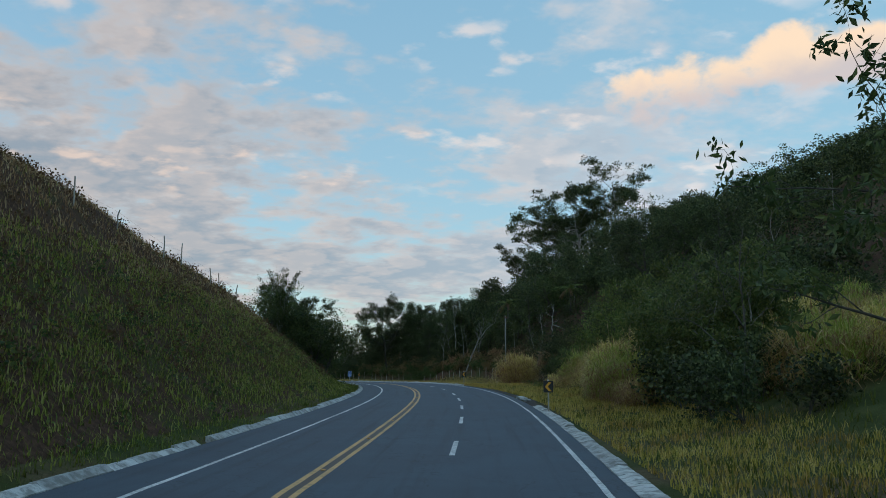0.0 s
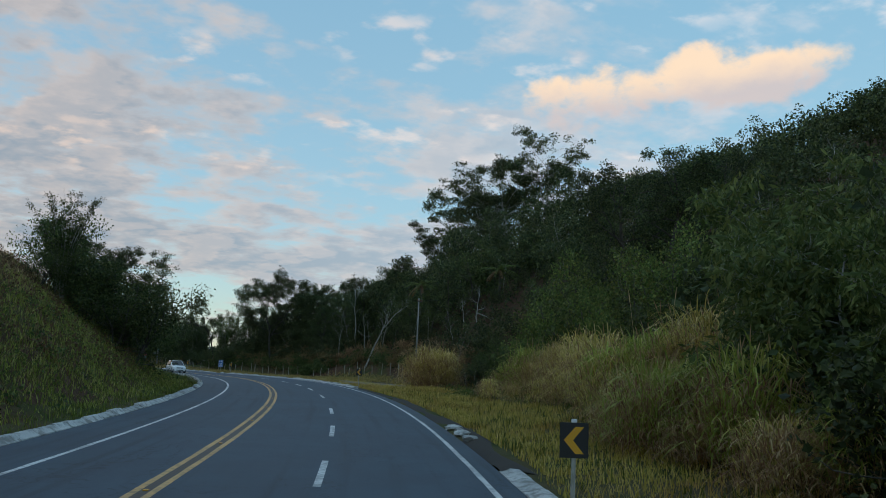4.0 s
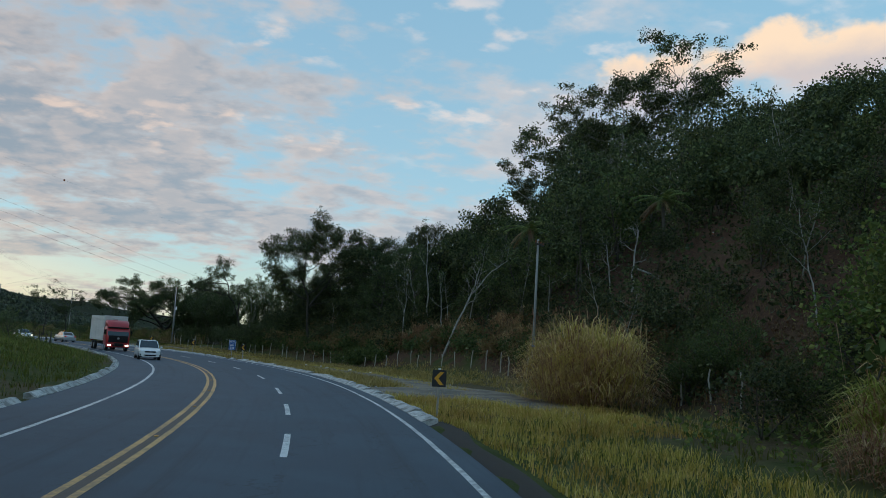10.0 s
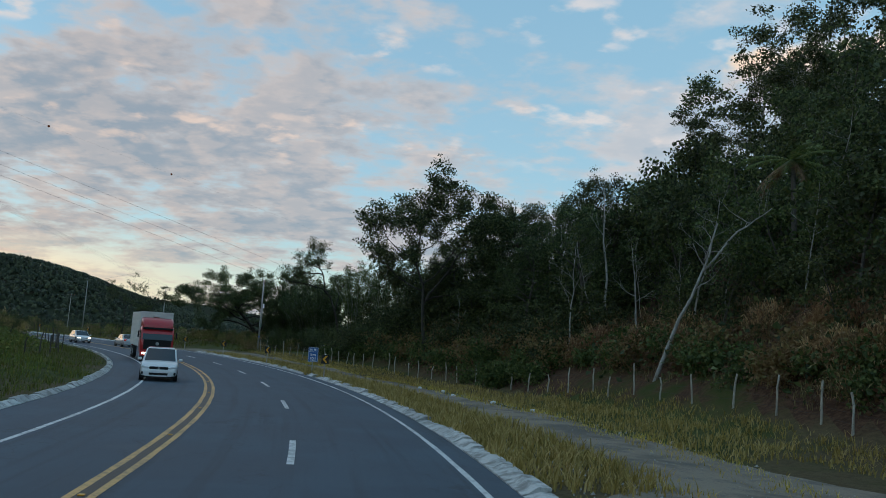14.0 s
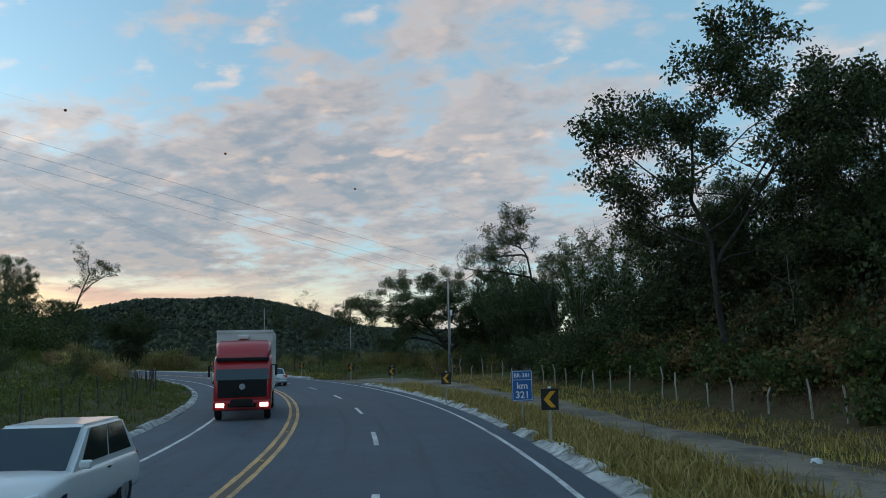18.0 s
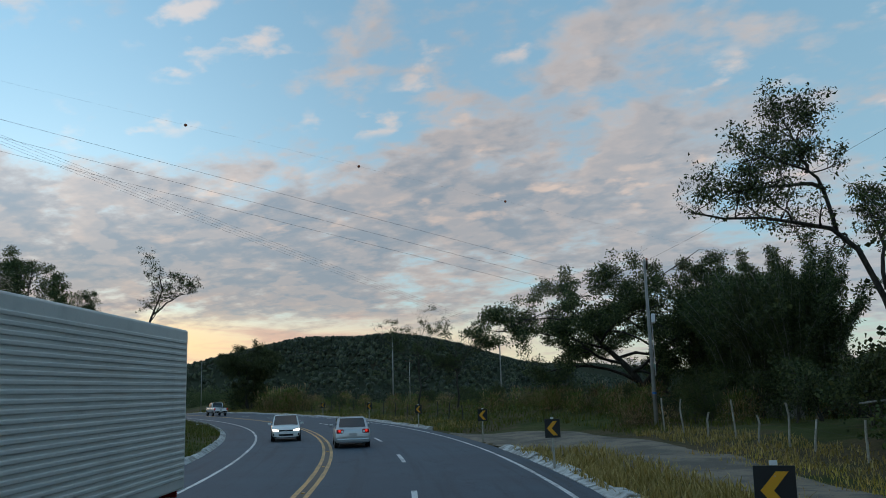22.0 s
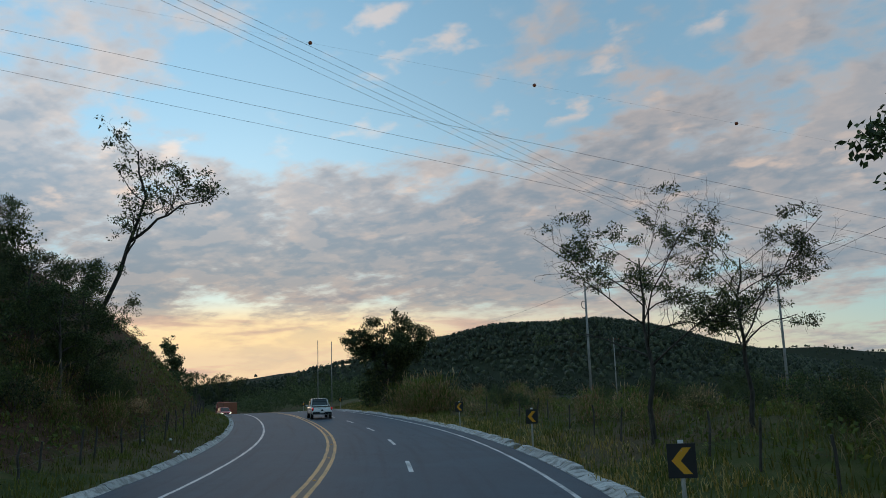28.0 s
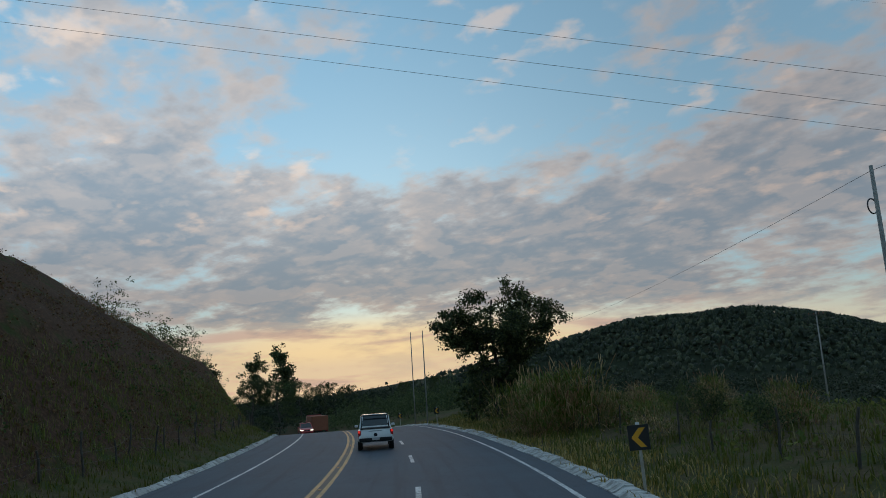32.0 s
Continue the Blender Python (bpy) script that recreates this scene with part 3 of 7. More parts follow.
def land(x, y):
    """Height of the ground."""
    shape = np.shape(x)
    x, y = np.asarray(x, float).ravel(), np.asarray(y, float).ravel()
    s, r = station_of(x, y)
    i = np.clip(np.searchsorted(LAND_S, s, side="right") - 1, 0, len(LAND_S) - 2)
    f = np.clip((s - LAND_S[i]) / (LAND_S[i + 1] - LAND_S[i]), 0, 1)
    f = f * f * (3 - 2 * f)
    za, zb = np.empty(len(x)), np.empty(len(x))
    for j in range(len(LAND_S)):
        for arr, which in ((za, i), (zb, i + 1)):
            m = which == j
            arr[m] = np.interp(r[m], LAND_R[j], LAND_Z[j])
    z = za * (1 - f) + zb * f
    edge = np.clip(np.maximum(r - 5, -r - 12.5) / 10, 0, 1)
    rough = edge * (0.45 * bumps(x, y, 4.0) + 0.9 * bumps(x, y, 11.0, 1.3)) * np.clip(0.25 + np.abs(z) / 8, 0.1, 1)
    rough += np.clip(np.maximum(r - 3.6, -r - 11) / 2, 0, 1) * 0.05 * bumps(x, y, 0.8, 2.0)
    rough += 0.28 * bumps(x, y, 1.5, 0.7) * np.clip((-r - 16) / 4, 0, 1) * np.clip((s - 250) / 15, 0, 1) * np.clip((60 + r) / 20, 0, 1)
    z = z + rough + np.interp(s, STATION, ROAD_Z)
    # away from the road the land runs over into the far hills
    d = np.abs(r) + np.maximum(0, s - 425) + np.maximum(0, -66 - s)
    w = np.clip((d - 110) / 160, 0, 1)
    w = w * w * (3 - 2 * w)
    far = -6 + 2.5 * bumps(x, y, 70.0) + 1.0 * bumps(x, y, 23.0)
    for cx, cy, h, wx, wy in FAR_HILLS:
        q = ((x - cx) / wx) ** 2 + ((y - cy) / wy) ** 2
        far = far + h * np.exp(-q) * (1 + 0.07 * bumps(x, y, 28.0, cx))
    z = z * (1 - w) + far * w
    inside = (r > LEFT_KERB(s) - 0.2) & (r < RIGHT_KERB(s) + 0.1) & (s > -79) & (s < 439)
    z = np.where(inside, np.interp(s, STATION, ROAD_Z) - 0.25, z)
    return z.reshape(shape)


def build_ground():
    xs = np.concatenate([-np.geomspace(2600, 215, 26), np.arange(-210, -135, 3.0), np.arange(-135, 45, 0.9), np.arange(45, 130, 2.5), np.geomspace(131, 2600, 24)])
    ys = np.concatenate([-np.geomspace(1500, 50, 16), np.arange(-48, -6, 3.0), np.arange(-6, 275, 0.9), np.arange(275, 420, 3.0), np.geomspace(425, 3800, 40)])
    gx, gy = np.meshgrid(xs, ys)
    gz = land(gx, gy)
    v = np.stack([gx, gy, gz], -1).reshape(-1, 3)
    nx, ny = len(xs), len(ys)
    a = (np.arange(ny - 1)[:, None] * nx + np.arange(nx - 1)[None]).ravel()
    f = np.stack([a, a + 1, a + nx + 1, a + nx], 1)
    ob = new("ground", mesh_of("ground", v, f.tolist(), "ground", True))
    tagged(ob, "uneven grassy earth with cut banks and wooded hills", "ground", kind="structure")


build_ground()


def ribbon(name, s0, s1, left, right, lift, mat, step=1.0, wobble=0.0):
    """A strip along the road between two distances to the right."""
    ss = np.arange(s0, s1 + 1e-6, step)
    rows = 2
    lo = left(ss) if callable(left) else np.full(len(ss), float(left))
    hi = right(ss) if callable(right) else np.full(len(ss), float(right))
    if wobble:
        rng = np.random.RandomState(int(abs(s0) * 7) % 999)
        lo = lo + rng.normal(0, wobble, len(ss))
        hi = hi + rng.normal(0, wobble, len(ss))
    v, uv = [], []
    for r in (lo, hi):
        x, y, z = on(ss, r)
        v.append(np.stack([x, y, z + lift], 1))
        uv.append(np.stack([r, ss], 1))
    v = np.stack(v, 1).reshape(-1, 3)
    uv = np.stack(uv, 1).reshape(-1, 2)
    f = [(2 * i, 2 * i + 1, 2 * i + 3, 2 * i + 2) for i in range(len(ss) - 1)]
    return mesh_of(name, v, f, mat, True, uv)


def build_road():
    road = new("road", ribbon("road", -70, 430, lambda s: LEFT_KERB(s) - 0.05, lambda s: RIGHT_KERB(s) + 0.05, 0.0, "asphalt"))
    tagged(road, "grey asphalt three-lane highway curving left", "road", kind="structure")
    RW = lambda s: np.interp(s, [0, 60, 120, 170, 300], [2.33, 2.58, 2.62, 2.85, 2.92])
    LW = lambda s: np.interp(s, [0, 30, 100, 145, 172, 207, 430], [-7.3, -7.2, -7.15, -7.3, -7.55, -7.95, -8.1])
    for name, a, b, mat, label in (
            ("edge_line", lambda s: LW(s) - 0.07, lambda s: LW(s) + 0.07, "white_line", "worn white edge line"),
            ("edge_line", lambda s: RW(s) - 0.07, lambda s: RW(s) + 0.07, "white_line", "worn white edge line"),
            ("centre_line", lambda s: -4.32 + 0 * s, lambda s: -4.18 + 0 * s, "yellow_line", "solid yellow centre line"),
            ("centre_line", lambda s: -3.98 + 0 * s, lambda s: -3.84 + 0 * s, "yellow_line", "solid yellow centre line")):
        part(name, ribbon(name, -70, 430, a, b, 0.006, mat, 1.0, 0.006), mat, road, label)
    part("centre_gap", ribbon("centre_gap", -70, 430, -4.18, -3.98, 0.004, "line_gap"), "line_gap", road, "brown dirt between the yellow lines")
    for s in DASHES:
        part("lane_dash", ribbon("lane_dash", s - 2.0, s + 2.0, -1.13, -0.97, 0.006, "white_line", 1.0), "white_line", road)
    s = -20.0
    while s < 330:
        # small studs between the yellow lines
        x, y, z = on(s, -4.08)
        part("road_stud", STUD, "sign_amber", road, m=pose(x, y, z + 0.005, 0, 0, math.degrees(heading(s))))
        s += 8.0


DASHES = [-35, -23, -11, 1.5, 13.5, 25.3, 36.8, 47, 57, 67, 80.4, 91.5, 100.5, 109.8, 122, 135.5, 148.4, 160.9, 173.3, 185.7, 198.7, 212.3, 225.7, 239.4, 252, 265, 278, 291, 304, 317, 330, 343]
STUD = bm_mesh("road_stud", box(0.1, 0.1, 0.02, bevel=0.006), "sign_amber")
build_road()

# ---- kerbs ----


def stone_mesh(length, width, high, tilt):
    """A worn concrete kerb stone with a sloping road face, along +y."""
    w = width
    prof = [(-w / 2, -0.12), (w / 2, -0.12), (w / 2, high), (w * 0.05, high + 0.01), (-w * 0.30, high * 0.55 - tilt), (-w / 2, 0.02)]
    v = [(x, y, z) for y in (0.006, length - 0.006) for x, z in prof]
    n = len(prof)
    f = [(i, (i + 1) % n, n + (i + 1) % n, n + i) for i in range(n)] + [tuple(range(n))[::-1], tuple(range(n, 2 * n))]
    return mesh_of("kerb_stone", v, f, "concrete")


WIDE_STONES = [stone_mesh(1.5, 0.56, 0.08 + 0.03 * i, 0.014 * i) for i in range(4)]
STONES = [stone_mesh(1.5, 0.38, 0.10 + 0.025 * i, 0.012 * i) for i in range(4)]
FLAT_STONES = [stone_mesh(1.5, 0.50, 0.05 + 0.02 * i, 0.012 * i) for i in range(3)]


def build_kerb(label, spans, off, side, rng):
    kerb = tagged(new("kerb"), label, "kerb", kind="structure")
    for a, b in spans:
        s = a
        while s < b - 0.2:
            if rng.random() > 0.012:
                o = off(s) if callable(off) else off
                x, y, z = on(s, o)
                x2, y2, z2 = on(s + 1.5, off(s + 1.5) if callable(off) else off)
                turn = math.degrees(math.atan2(-(x2 - x), y2 - y))
                m = pose(x, y, z + rng.uniform(-0.02, 0.02), math.degrees(math.atan2(z2 - z, 1.5)) + rng.uniform(-0.4, 0.4), rng.uniform(-2, 2), turn + rng.uniform(-0.5, 0.5))
                if side < 0:
                    m = m @ Matrix.Diagonal((-1, 1, 1, 1))
                part("kerb_stone", rng.choice(STONES if side < 0 else FLAT_STONES if s < 48 else WIDE_STONES), "concrete", kerb, m=m)
            s += 1.5


rng = random.Random(5)
build_kerb("cracked whitewashed concrete kerb along the inner bend", [(-30, 345)], lambda s: float(LEFT_KERB(s)) - 0.2, -1, rng)
build_kerb("broken whitewashed concrete kerb along the outer verge", [(-30, 48), (98, 161), (163, 201), (222, 345)], lambda s: float(RIGHT_KERB(s)) + 0.28, 1, rng)


def strip_on_land(name, s0, s1, left, right, lift, mat, label, category, across=6, step=1.2):
    """A strip that lies on the ground, like a track."""
    ss = np.arange(s0, s1 + 1e-6, step)
    lo, hi = left(ss), right(ss)
    f = np.linspace(0, 1, across)
    r = lo[:, None] + (hi - lo)[:, None] * f[None]
    x, y, _ = on(np.repeat(ss[:, None], across, 1), r)
    z = land(x, y) + lift - 0.05 * np.abs(f * 2 - 1)[None] ** 6
    v = np.stack([x, y, z], -1).reshape(-1, 3)
    q = [(i * across + j, i * across + j + 1, (i + 1) * across + j + 1, (i + 1) * across + j) for i in range(len(ss) - 1) for j in range(across - 1)]
    ob = new(name, mesh_of(name, v, q, mat, True))
    return tagged(ob, label, category, kind="structure")


wav = lambda s, a: 0.25 * np.sin(s / 3.1 + a) + 0.15 * np.sin(s / 1.3 + a * 2)
strip_on_land("dirt_track", 104, 216, lambda s: np.interp(s, [104, 108, 110.4, 111.6, 117, 119, 121, 150, 185, 197, 205, 216], [11.8, 9.8, 7.4, 3.7, 4.2, 5.6, 6.8, 7.4, 7.6, 5.6, 3.6, 3.7]) + wav(s, 0),
              lambda s: np.interp(s, [104, 108, 113, 118, 122, 130, 150, 185, 205, 213, 216], [12.4, 13.0, 13.3, 13.0, 11.8, 10.6, 9.9, 9.9, 10.4, 8.6, 4.0]) + wav(s, 2), 0.05,
              "dirt", "pale dirt track with gravel beside the highway", "dirt track", 13, 0.8)
strip_on_land("pavement_edge", 48, 104, lambda s: 3.2 + 0 * s, lambda s: 4.15 + wav(s, 1) * 0.9, 0.06, "soil", "bare earth shoulder beside the asphalt", "shoulder", 3)

# ---- plants ----


def leaf_cloud(rng, centres, per, size, spread, flat=0.75, droop=0.25, wide=0.38):
    """Leaves as folded diamonds scattered in tufts round the centres; arrays of vertices and faces."""
    c = np.repeat(np.asarray(centres, float), per, 0)
    n = len(c)
    d = rng.normal(size=(n, 3))
    d /= np.linalg.norm(d, axis=1)[:, None]
    p = c + d * (rng.random((n, 1)) ** 0.45) * spread * np.array([1, 1, flat])
    a = rng.normal(size=(n, 3)) + d * 0.8
    a[:, 2] -= droop
    a /= np.linalg.norm(a, axis=1)[:, None]
    b = np.cross(a, rng.normal(size=(n, 3)))
    b /= np.linalg.norm(b, axis=1)[:, None] + 1e-9
    nrm = np.cross(a, b)
    L = size * rng.uniform(0.6, 1.3, (n, 1))
    wd = L * rng.uniform(0.72, 1.28, (n, 1)) * wide
    v = np.stack([p, p + a * L * 0.5 + b * wd + nrm * wd * 0.3, p + a * L, p + a * L * 0.5 - b * wd + nrm * wd * 0.3], 1).reshape(-1, 3)
    f = (np.arange(n)[:, None] * 4 + np.arange(4)[None])
    return v, f.tolist()


def limb_path(rng, start, way, length, n=6, bend=0.25, lift=0.1):
    p = [np.array(start, float)]
    w = np.array(way, float)
    w /= np.linalg.norm(w)
    for _ in range(n):
        w = w + rng.normal(size=3) * bend / n * 2.2
        w[2] += lift / n
        w /= np.linalg.norm(w)
        p.append(p[-1] + w * length / n)
    return np.array(p)


def tree_meshes(seed, height=10.0, clear=0.35, spread=4.0, limbs=9, tufts=70, per=26, leaf=0.34, tuft=0.9, trunk=0.16, lean=(0, 0), flat=0.7, umbrella=0.0, bare=0.0, twig=0.02, stems=1, twigs=3):
    """Trunk with limbs, and the crown, as (vertices, faces) each."""
    rng = np.random.RandomState(seed)
    wood, ends = [], []
    for st in range(stems):
        way = np.array([lean[0], lean[1], 1.0]) + (rng.normal(size=3) * [0.3, 0.3, 0] if stems > 1 else 0)
        path = limb_path(rng, (0, 0, -0.3), way, height * 0.88 * (1 - 0.12 * st), 6, 0.28, 0.15)
        rad = np.linspace(trunk, trunk * 0.22, len(path))
        rad[0] *= 1.35
        wood.append(tube(path, rad, 5))
        for i in range(limbs):
            t = clear + (1 - clear) * (i + rng.random()) / limbs
            k = t * (len(path) - 1)
            j = min(int(k), len(path) - 2)
            at = path[j] + (path[j + 1] - path[j]) * (k - j)
            a = i * 2.4 + rng.random() * 0.8
            reach = spread * (0.55 + 0.6 * rng.random()) * (1 - 0.55 * (1 - umbrella) * max(0, t - 0.5) * 2)
            up = 0.35 + 0.6 * rng.random() + 0.5 * umbrella
            lp = limb_path(rng, at, (math.cos(a), math.sin(a), up), reach, 4, 0.45, 0.15 - 0.35 * umbrella)
            r0 = trunk * (0.5 - 0.3 * t)
            wood.append(tube(lp, np.linspace(r0, twig, len(lp)), 3))
            ends += [lp[-1], lp[-2], lp[-3]]
            for q in range(twigs):
                m = 1 + rng.randint(4)
                tw = limb_path(rng, lp[m], rng.normal(size=3) + (0, 0, 0.5), reach * 0.4, 3, 0.5, 0.1)
                wood.append(tube(tw, np.linspace(r0 * 0.4 + twig * 0.4, twig * 0.6, len(tw)), 3))
                ends += [tw[-1], tw[-2]]
        ends.append(path[-1])
    ends = np.array(ends)
    ends = ends[rng.random(len(ends)) >= bare]
    pick = ends[rng.randint(len(ends), size=tufts)] + rng.normal(size=(tufts, 3)) * tuft * 0.45
    return join(wood), leaf_cloud(rng, pick, per, leaf, tuft, flat)


def proto(name, seed, leaf_mat, bark_mat, **kw):
    w, c = tree_meshes(seed, **kw)
    return (mesh_of("trunk", *w, bark_mat, True), mesh_of("crown", *c, leaf_mat))


def plant(meshes, name, label, category, x, y, z, scale=1.0, turn=0.0, group="", parts=("trunk", "crown"), squash=1.0):
    ob = thing(name, label, category, pose(x, y, z, 0, 0, turn) @ Matrix.Diagonal((scale, scale, scale * squash, 1)), group)
    for n, me in zip(parts, meshes):
        part(n, me, None, ob)
    return ob


FOREST = [
    proto("a", 11, "leaf_dark", "bark", height=11, clear=0.45, spread=3.6, limbs=9, tufts=56, per=27, leaf=0.30, tuft=1.0, trunk=0.13, twigs=1),
    proto("b", 12, "leaf_dark", "bark_pale", height=13, clear=0.55, spread=3.8, limbs=8, tufts=52, per=27, leaf=0.29, tuft=1.0, trunk=0.12, umbrella=0.5, twigs=1),
    proto("c", 13, "leaf_mid", "bark", height=9, clear=0.3, spread=3.2, limbs=9, tufts=56, per=27, leaf=0.28, tuft=0.95, trunk=0.11, twigs=1),
    proto("d", 14, "leaf_dark", "bark", height=8, clear=0.2, spread=3.4, limbs=6, tufts=60, per=27, leaf=0.29, tuft=1.0, trunk=0.11, stems=2, twigs=1),
    proto("e", 15, "leaf_mid", "bark_pale", height=12, clear=0.5, spread=2.8, limbs=8, tufts=40, per=22, leaf=0.25, tuft=0.8, trunk=0.09, bare=0.3, twigs=2),
    proto("m", 18, "leaf_dark", "bark", height=9, clear=0.15, spread=3.6, limbs=9, tufts=80, per=20, leaf=0.28, tuft=1.0, trunk=0.11, twigs=1),
    proto("p", 20, "leaf_light", "bark", height=8, clear=0.1, spread=3.2, limbs=7, tufts=76, per=22, leaf=0.22, tuft=0.9, trunk=0.1, stems=2, twigs=1),
    proto("n", 19, "leaf_mid", "bark", height=8, clear=0.1, spread=3.4, limbs=7, tufts=76, per=20, leaf=0.27, tuft=0.95, trunk=0.1, stems=2, twigs=0),
]
BUSHES = [
    proto("f", 21, "leaf_dark", "bark", height=3.4, clear=0.1, spread=2.2, limbs=3, tufts=56, per=13, leaf=0.30, tuft=0.66, trunk=0.05, stems=3, twigs=0),
    proto("g", 22, "leaf_mid", "bark", height=2.6, clear=0.08, spread=2.0, limbs=3, tufts=50, per=13, leaf=0.28, tuft=0.62, trunk=0.04, stems=3, twigs=0),
    proto("h", 23, "leaf_light", "bark", height=2.4, clear=0.08, spread=1.6, limbs=3, tufts=44, per=13, leaf=0.24, tuft=0.56, trunk=0.035, stems=3, twigs=0),
    proto("i", 24, "leaf_dry", "bark", height=2.2, clear=0.05, spread=1.6, limbs=3, tufts=38, per=16, leaf=0.23, tuft=0.55, trunk=0.03, stems=3, twigs=0),
    proto("j", 25, "leaf_dark", "bark", height=3.4, clear=0.1, spread=2.3, limbs=4, tufts=70, per=16, leaf=0.23, tuft=0.62, trunk=0.05, stems=3, twigs=1),
    proto("o", 26, "leaf_dark", "bark", height=5.8, clear=0.08, spread=3.0, limbs=5, tufts=120, per=20, leaf=0.21, tuft=0.7, trunk=0.07, stems=3, twigs=1),
    proto("q", 27, "leaf_mid", "bark", height=5.4, clear=0.05, spread=2.8, limbs=5, tufts=150, per=30, leaf=0.125, tuft=0.7, trunk=0.07, stems=3, twigs=1),
]


def sprout(rng, wood, tips, path, r0, r1, level, levels):
    """Adds a limb and its branches and twigs in turn; the twigs' ends go into tips."""
    wood.append(tube(path, np.linspace(r0, r1, len(path)), (7, 5, 3, 3)[level]))
    if level == len(levels):
        tips += [path[-1], path[-2]]
        return
    n, length, start, up, lift, bend, shrink = (*levels[level], 0.35)[:7]
    for i in range(n):
        t = start + (1 - start) * (i + rng.random()) / n
        k = t * (len(path) - 1)
        j = min(int(k), len(path) - 2)
        along = path[j + 1] - path[j]
        at = path[j] + along * (k - j)
        along = along / (np.linalg.norm(along) + 1e-9)
        a = i * 2.4 + rng.random() * 0.9
        if level == 0:
            way = np.array([math.cos(a), math.sin(a), up * rng.uniform(0.6, 1.4)])
        else:
            off = np.cross(along, rng.normal(size=3))
            way = along * 0.75 + off / (np.linalg.norm(off) + 1e-9) * 0.8 + np.array([0, 0, up])
        reach = length * rng.uniform(0.6, 1.2) * (1 - shrink * (t - start) / (1 - start + 1e-6))
        rc = (r0 + (r1 - r0) * t) * 0.6
        sprout(rng, wood, tips, limb_path(rng, at, way, reach, (6, 4, 2)[level], bend, lift), rc, max(rc * 0.3, 0.005), level + 1, levels)


def clumped(pts, share, size, seed):
    """The share of the points that lie in the thick lumps of an uneven crown."""
    if share >= 1:
        return pts
    q = pts / size
    v = sum(np.sin(q @ w + seed * i) for i, w in enumerate(np.random.RandomState(seed).normal(size=(9, 3)) * 1.6))
    return pts[v >= np.quantile(v, 1 - share)]


def grown(seed, leaf_mat, bark_mat, stems, radius, levels, per, leaf, spread, keep=1.0, wide=0.28, flat=0.7, droop=0.5, lumps=1.0, lump=1.0):
    """A tree from its stems' courses: (trunk, crown)."""
    rng = np.random.RandomState(seed)
    wood, tips = [], []
    for i, st in enumerate(stems):
        st = np.array(st, float)
        u = np.linspace(0, len(st) - 1, 9)
        path = np.stack([np.interp(u, range(len(st)), st[:, c]) for c in range(3)], 1)
        path[1:-1] += rng.normal(size=(7, 3)) * radius * 0.5
        r = radius * (0.6 if i else 1.0)
        sprout(rng, wood, tips, path, r, r * 0.22, 0, levels)
    tips = np.array(tips)
    tips = clumped(tips[rng.random(len(tips)) < keep], lumps, lump, seed)
    return (mesh_of("trunk", *join(wood), bark_mat, True), mesh_of("crown", *leaf_cloud(rng, tips, per, leaf, spread, flat, droop, wide), leaf_mat))


def blades(rng, base, height, width, lean=0.45, segs=3):
    """Curved grass blades from base points: (vertices, faces)."""
    n = len(base)
    a = rng.random(n) * 2 * np.pi
    out = np.stack([np.cos(a), np.sin(a), 0 * a], 1)
    side = np.stack([-np.sin(a), np.cos(a), 0 * a], 1)
    h = height * rng.uniform(0.55, 1.15, n)
    ln = lean * rng.uniform(0.2, 1.3, n) * h
    rows = []
    for i in range(segs + 1):
        t = i / segs
        c = base + out * (ln * t * t)[:, None] + np.stack([0 * h, 0 * h, h * (t - 0.22 * t * t)], 1)
        w = width * (1 - t) ** 0.7 * np.ones((n, 1))
        if i < segs:
            rows += [c - side * w, c + side * w]
        else:
            rows.append(c)
    v = np.stack(rows, 1)
    k = v.shape[1]
    o = (np.arange(n) * k)[:, None]
    f = []
    for i in range(segs - 1):
        f += (o + np.array([2 * i, 2 * i + 1, 2 * i + 3, 2 * i + 2])[None]).tolist()
    f += (o + np.array([k - 3, k - 2, k - 1])[None]).tolist()
    return v.reshape(-1, 3), f


def tussock(rng, count, radius, height, length, width, lo, hi):
    """Long leaves that spring from all heights of a dome and arch outwards over their tips: (vertices, faces)."""
    u = rng.uniform(lo, hi, count)
    a = rng.random(count) * 2 * np.pi
    q = radius * np.sqrt(rng.random(count)) * np.sqrt(1.02 - u ** 2)
    base = np.stack([np.cos(a) * q, np.sin(a) * q, u * height - 0.08], 1)
    a2 = a + rng.normal(0, 0.7, count)
    out = np.stack([np.cos(a2), np.sin(a2), 0 * a2], 1)
    side = np.stack([-np.sin(a2), np.cos(a2), 0 * a2], 1)
    L = length * rng.uniform(0.5, 1.45, count)
    arch = rng.uniform(0.45, 1.5, count)
    rows = []
    for t, w in ((0.0, 0.55), (0.4, 1.0), (0.75, 0.75), (1.0, 0.0)):
        c = base + out * (L * arch * (0.25 * t + 0.55 * t * t))[:, None] + np.stack([0 * L, 0 * L, L * (1.0 * t - 0.85 * arch * t * t)], 1)
        rows += [c - side * width * w, c + side * width * w] if w else [c]
    v = np.stack(rows, 1)
    o = (np.arange(count) * 7)[:, None]
    f = []
    for i in range(2):
        f += (o + np.array([2 * i, 2 * i + 1, 2 * i + 3, 2 * i + 2])[None]).tolist()
    f += (o + np.array([4, 5, 6])[None]).tolist()
    return v.reshape(-1, 3), f


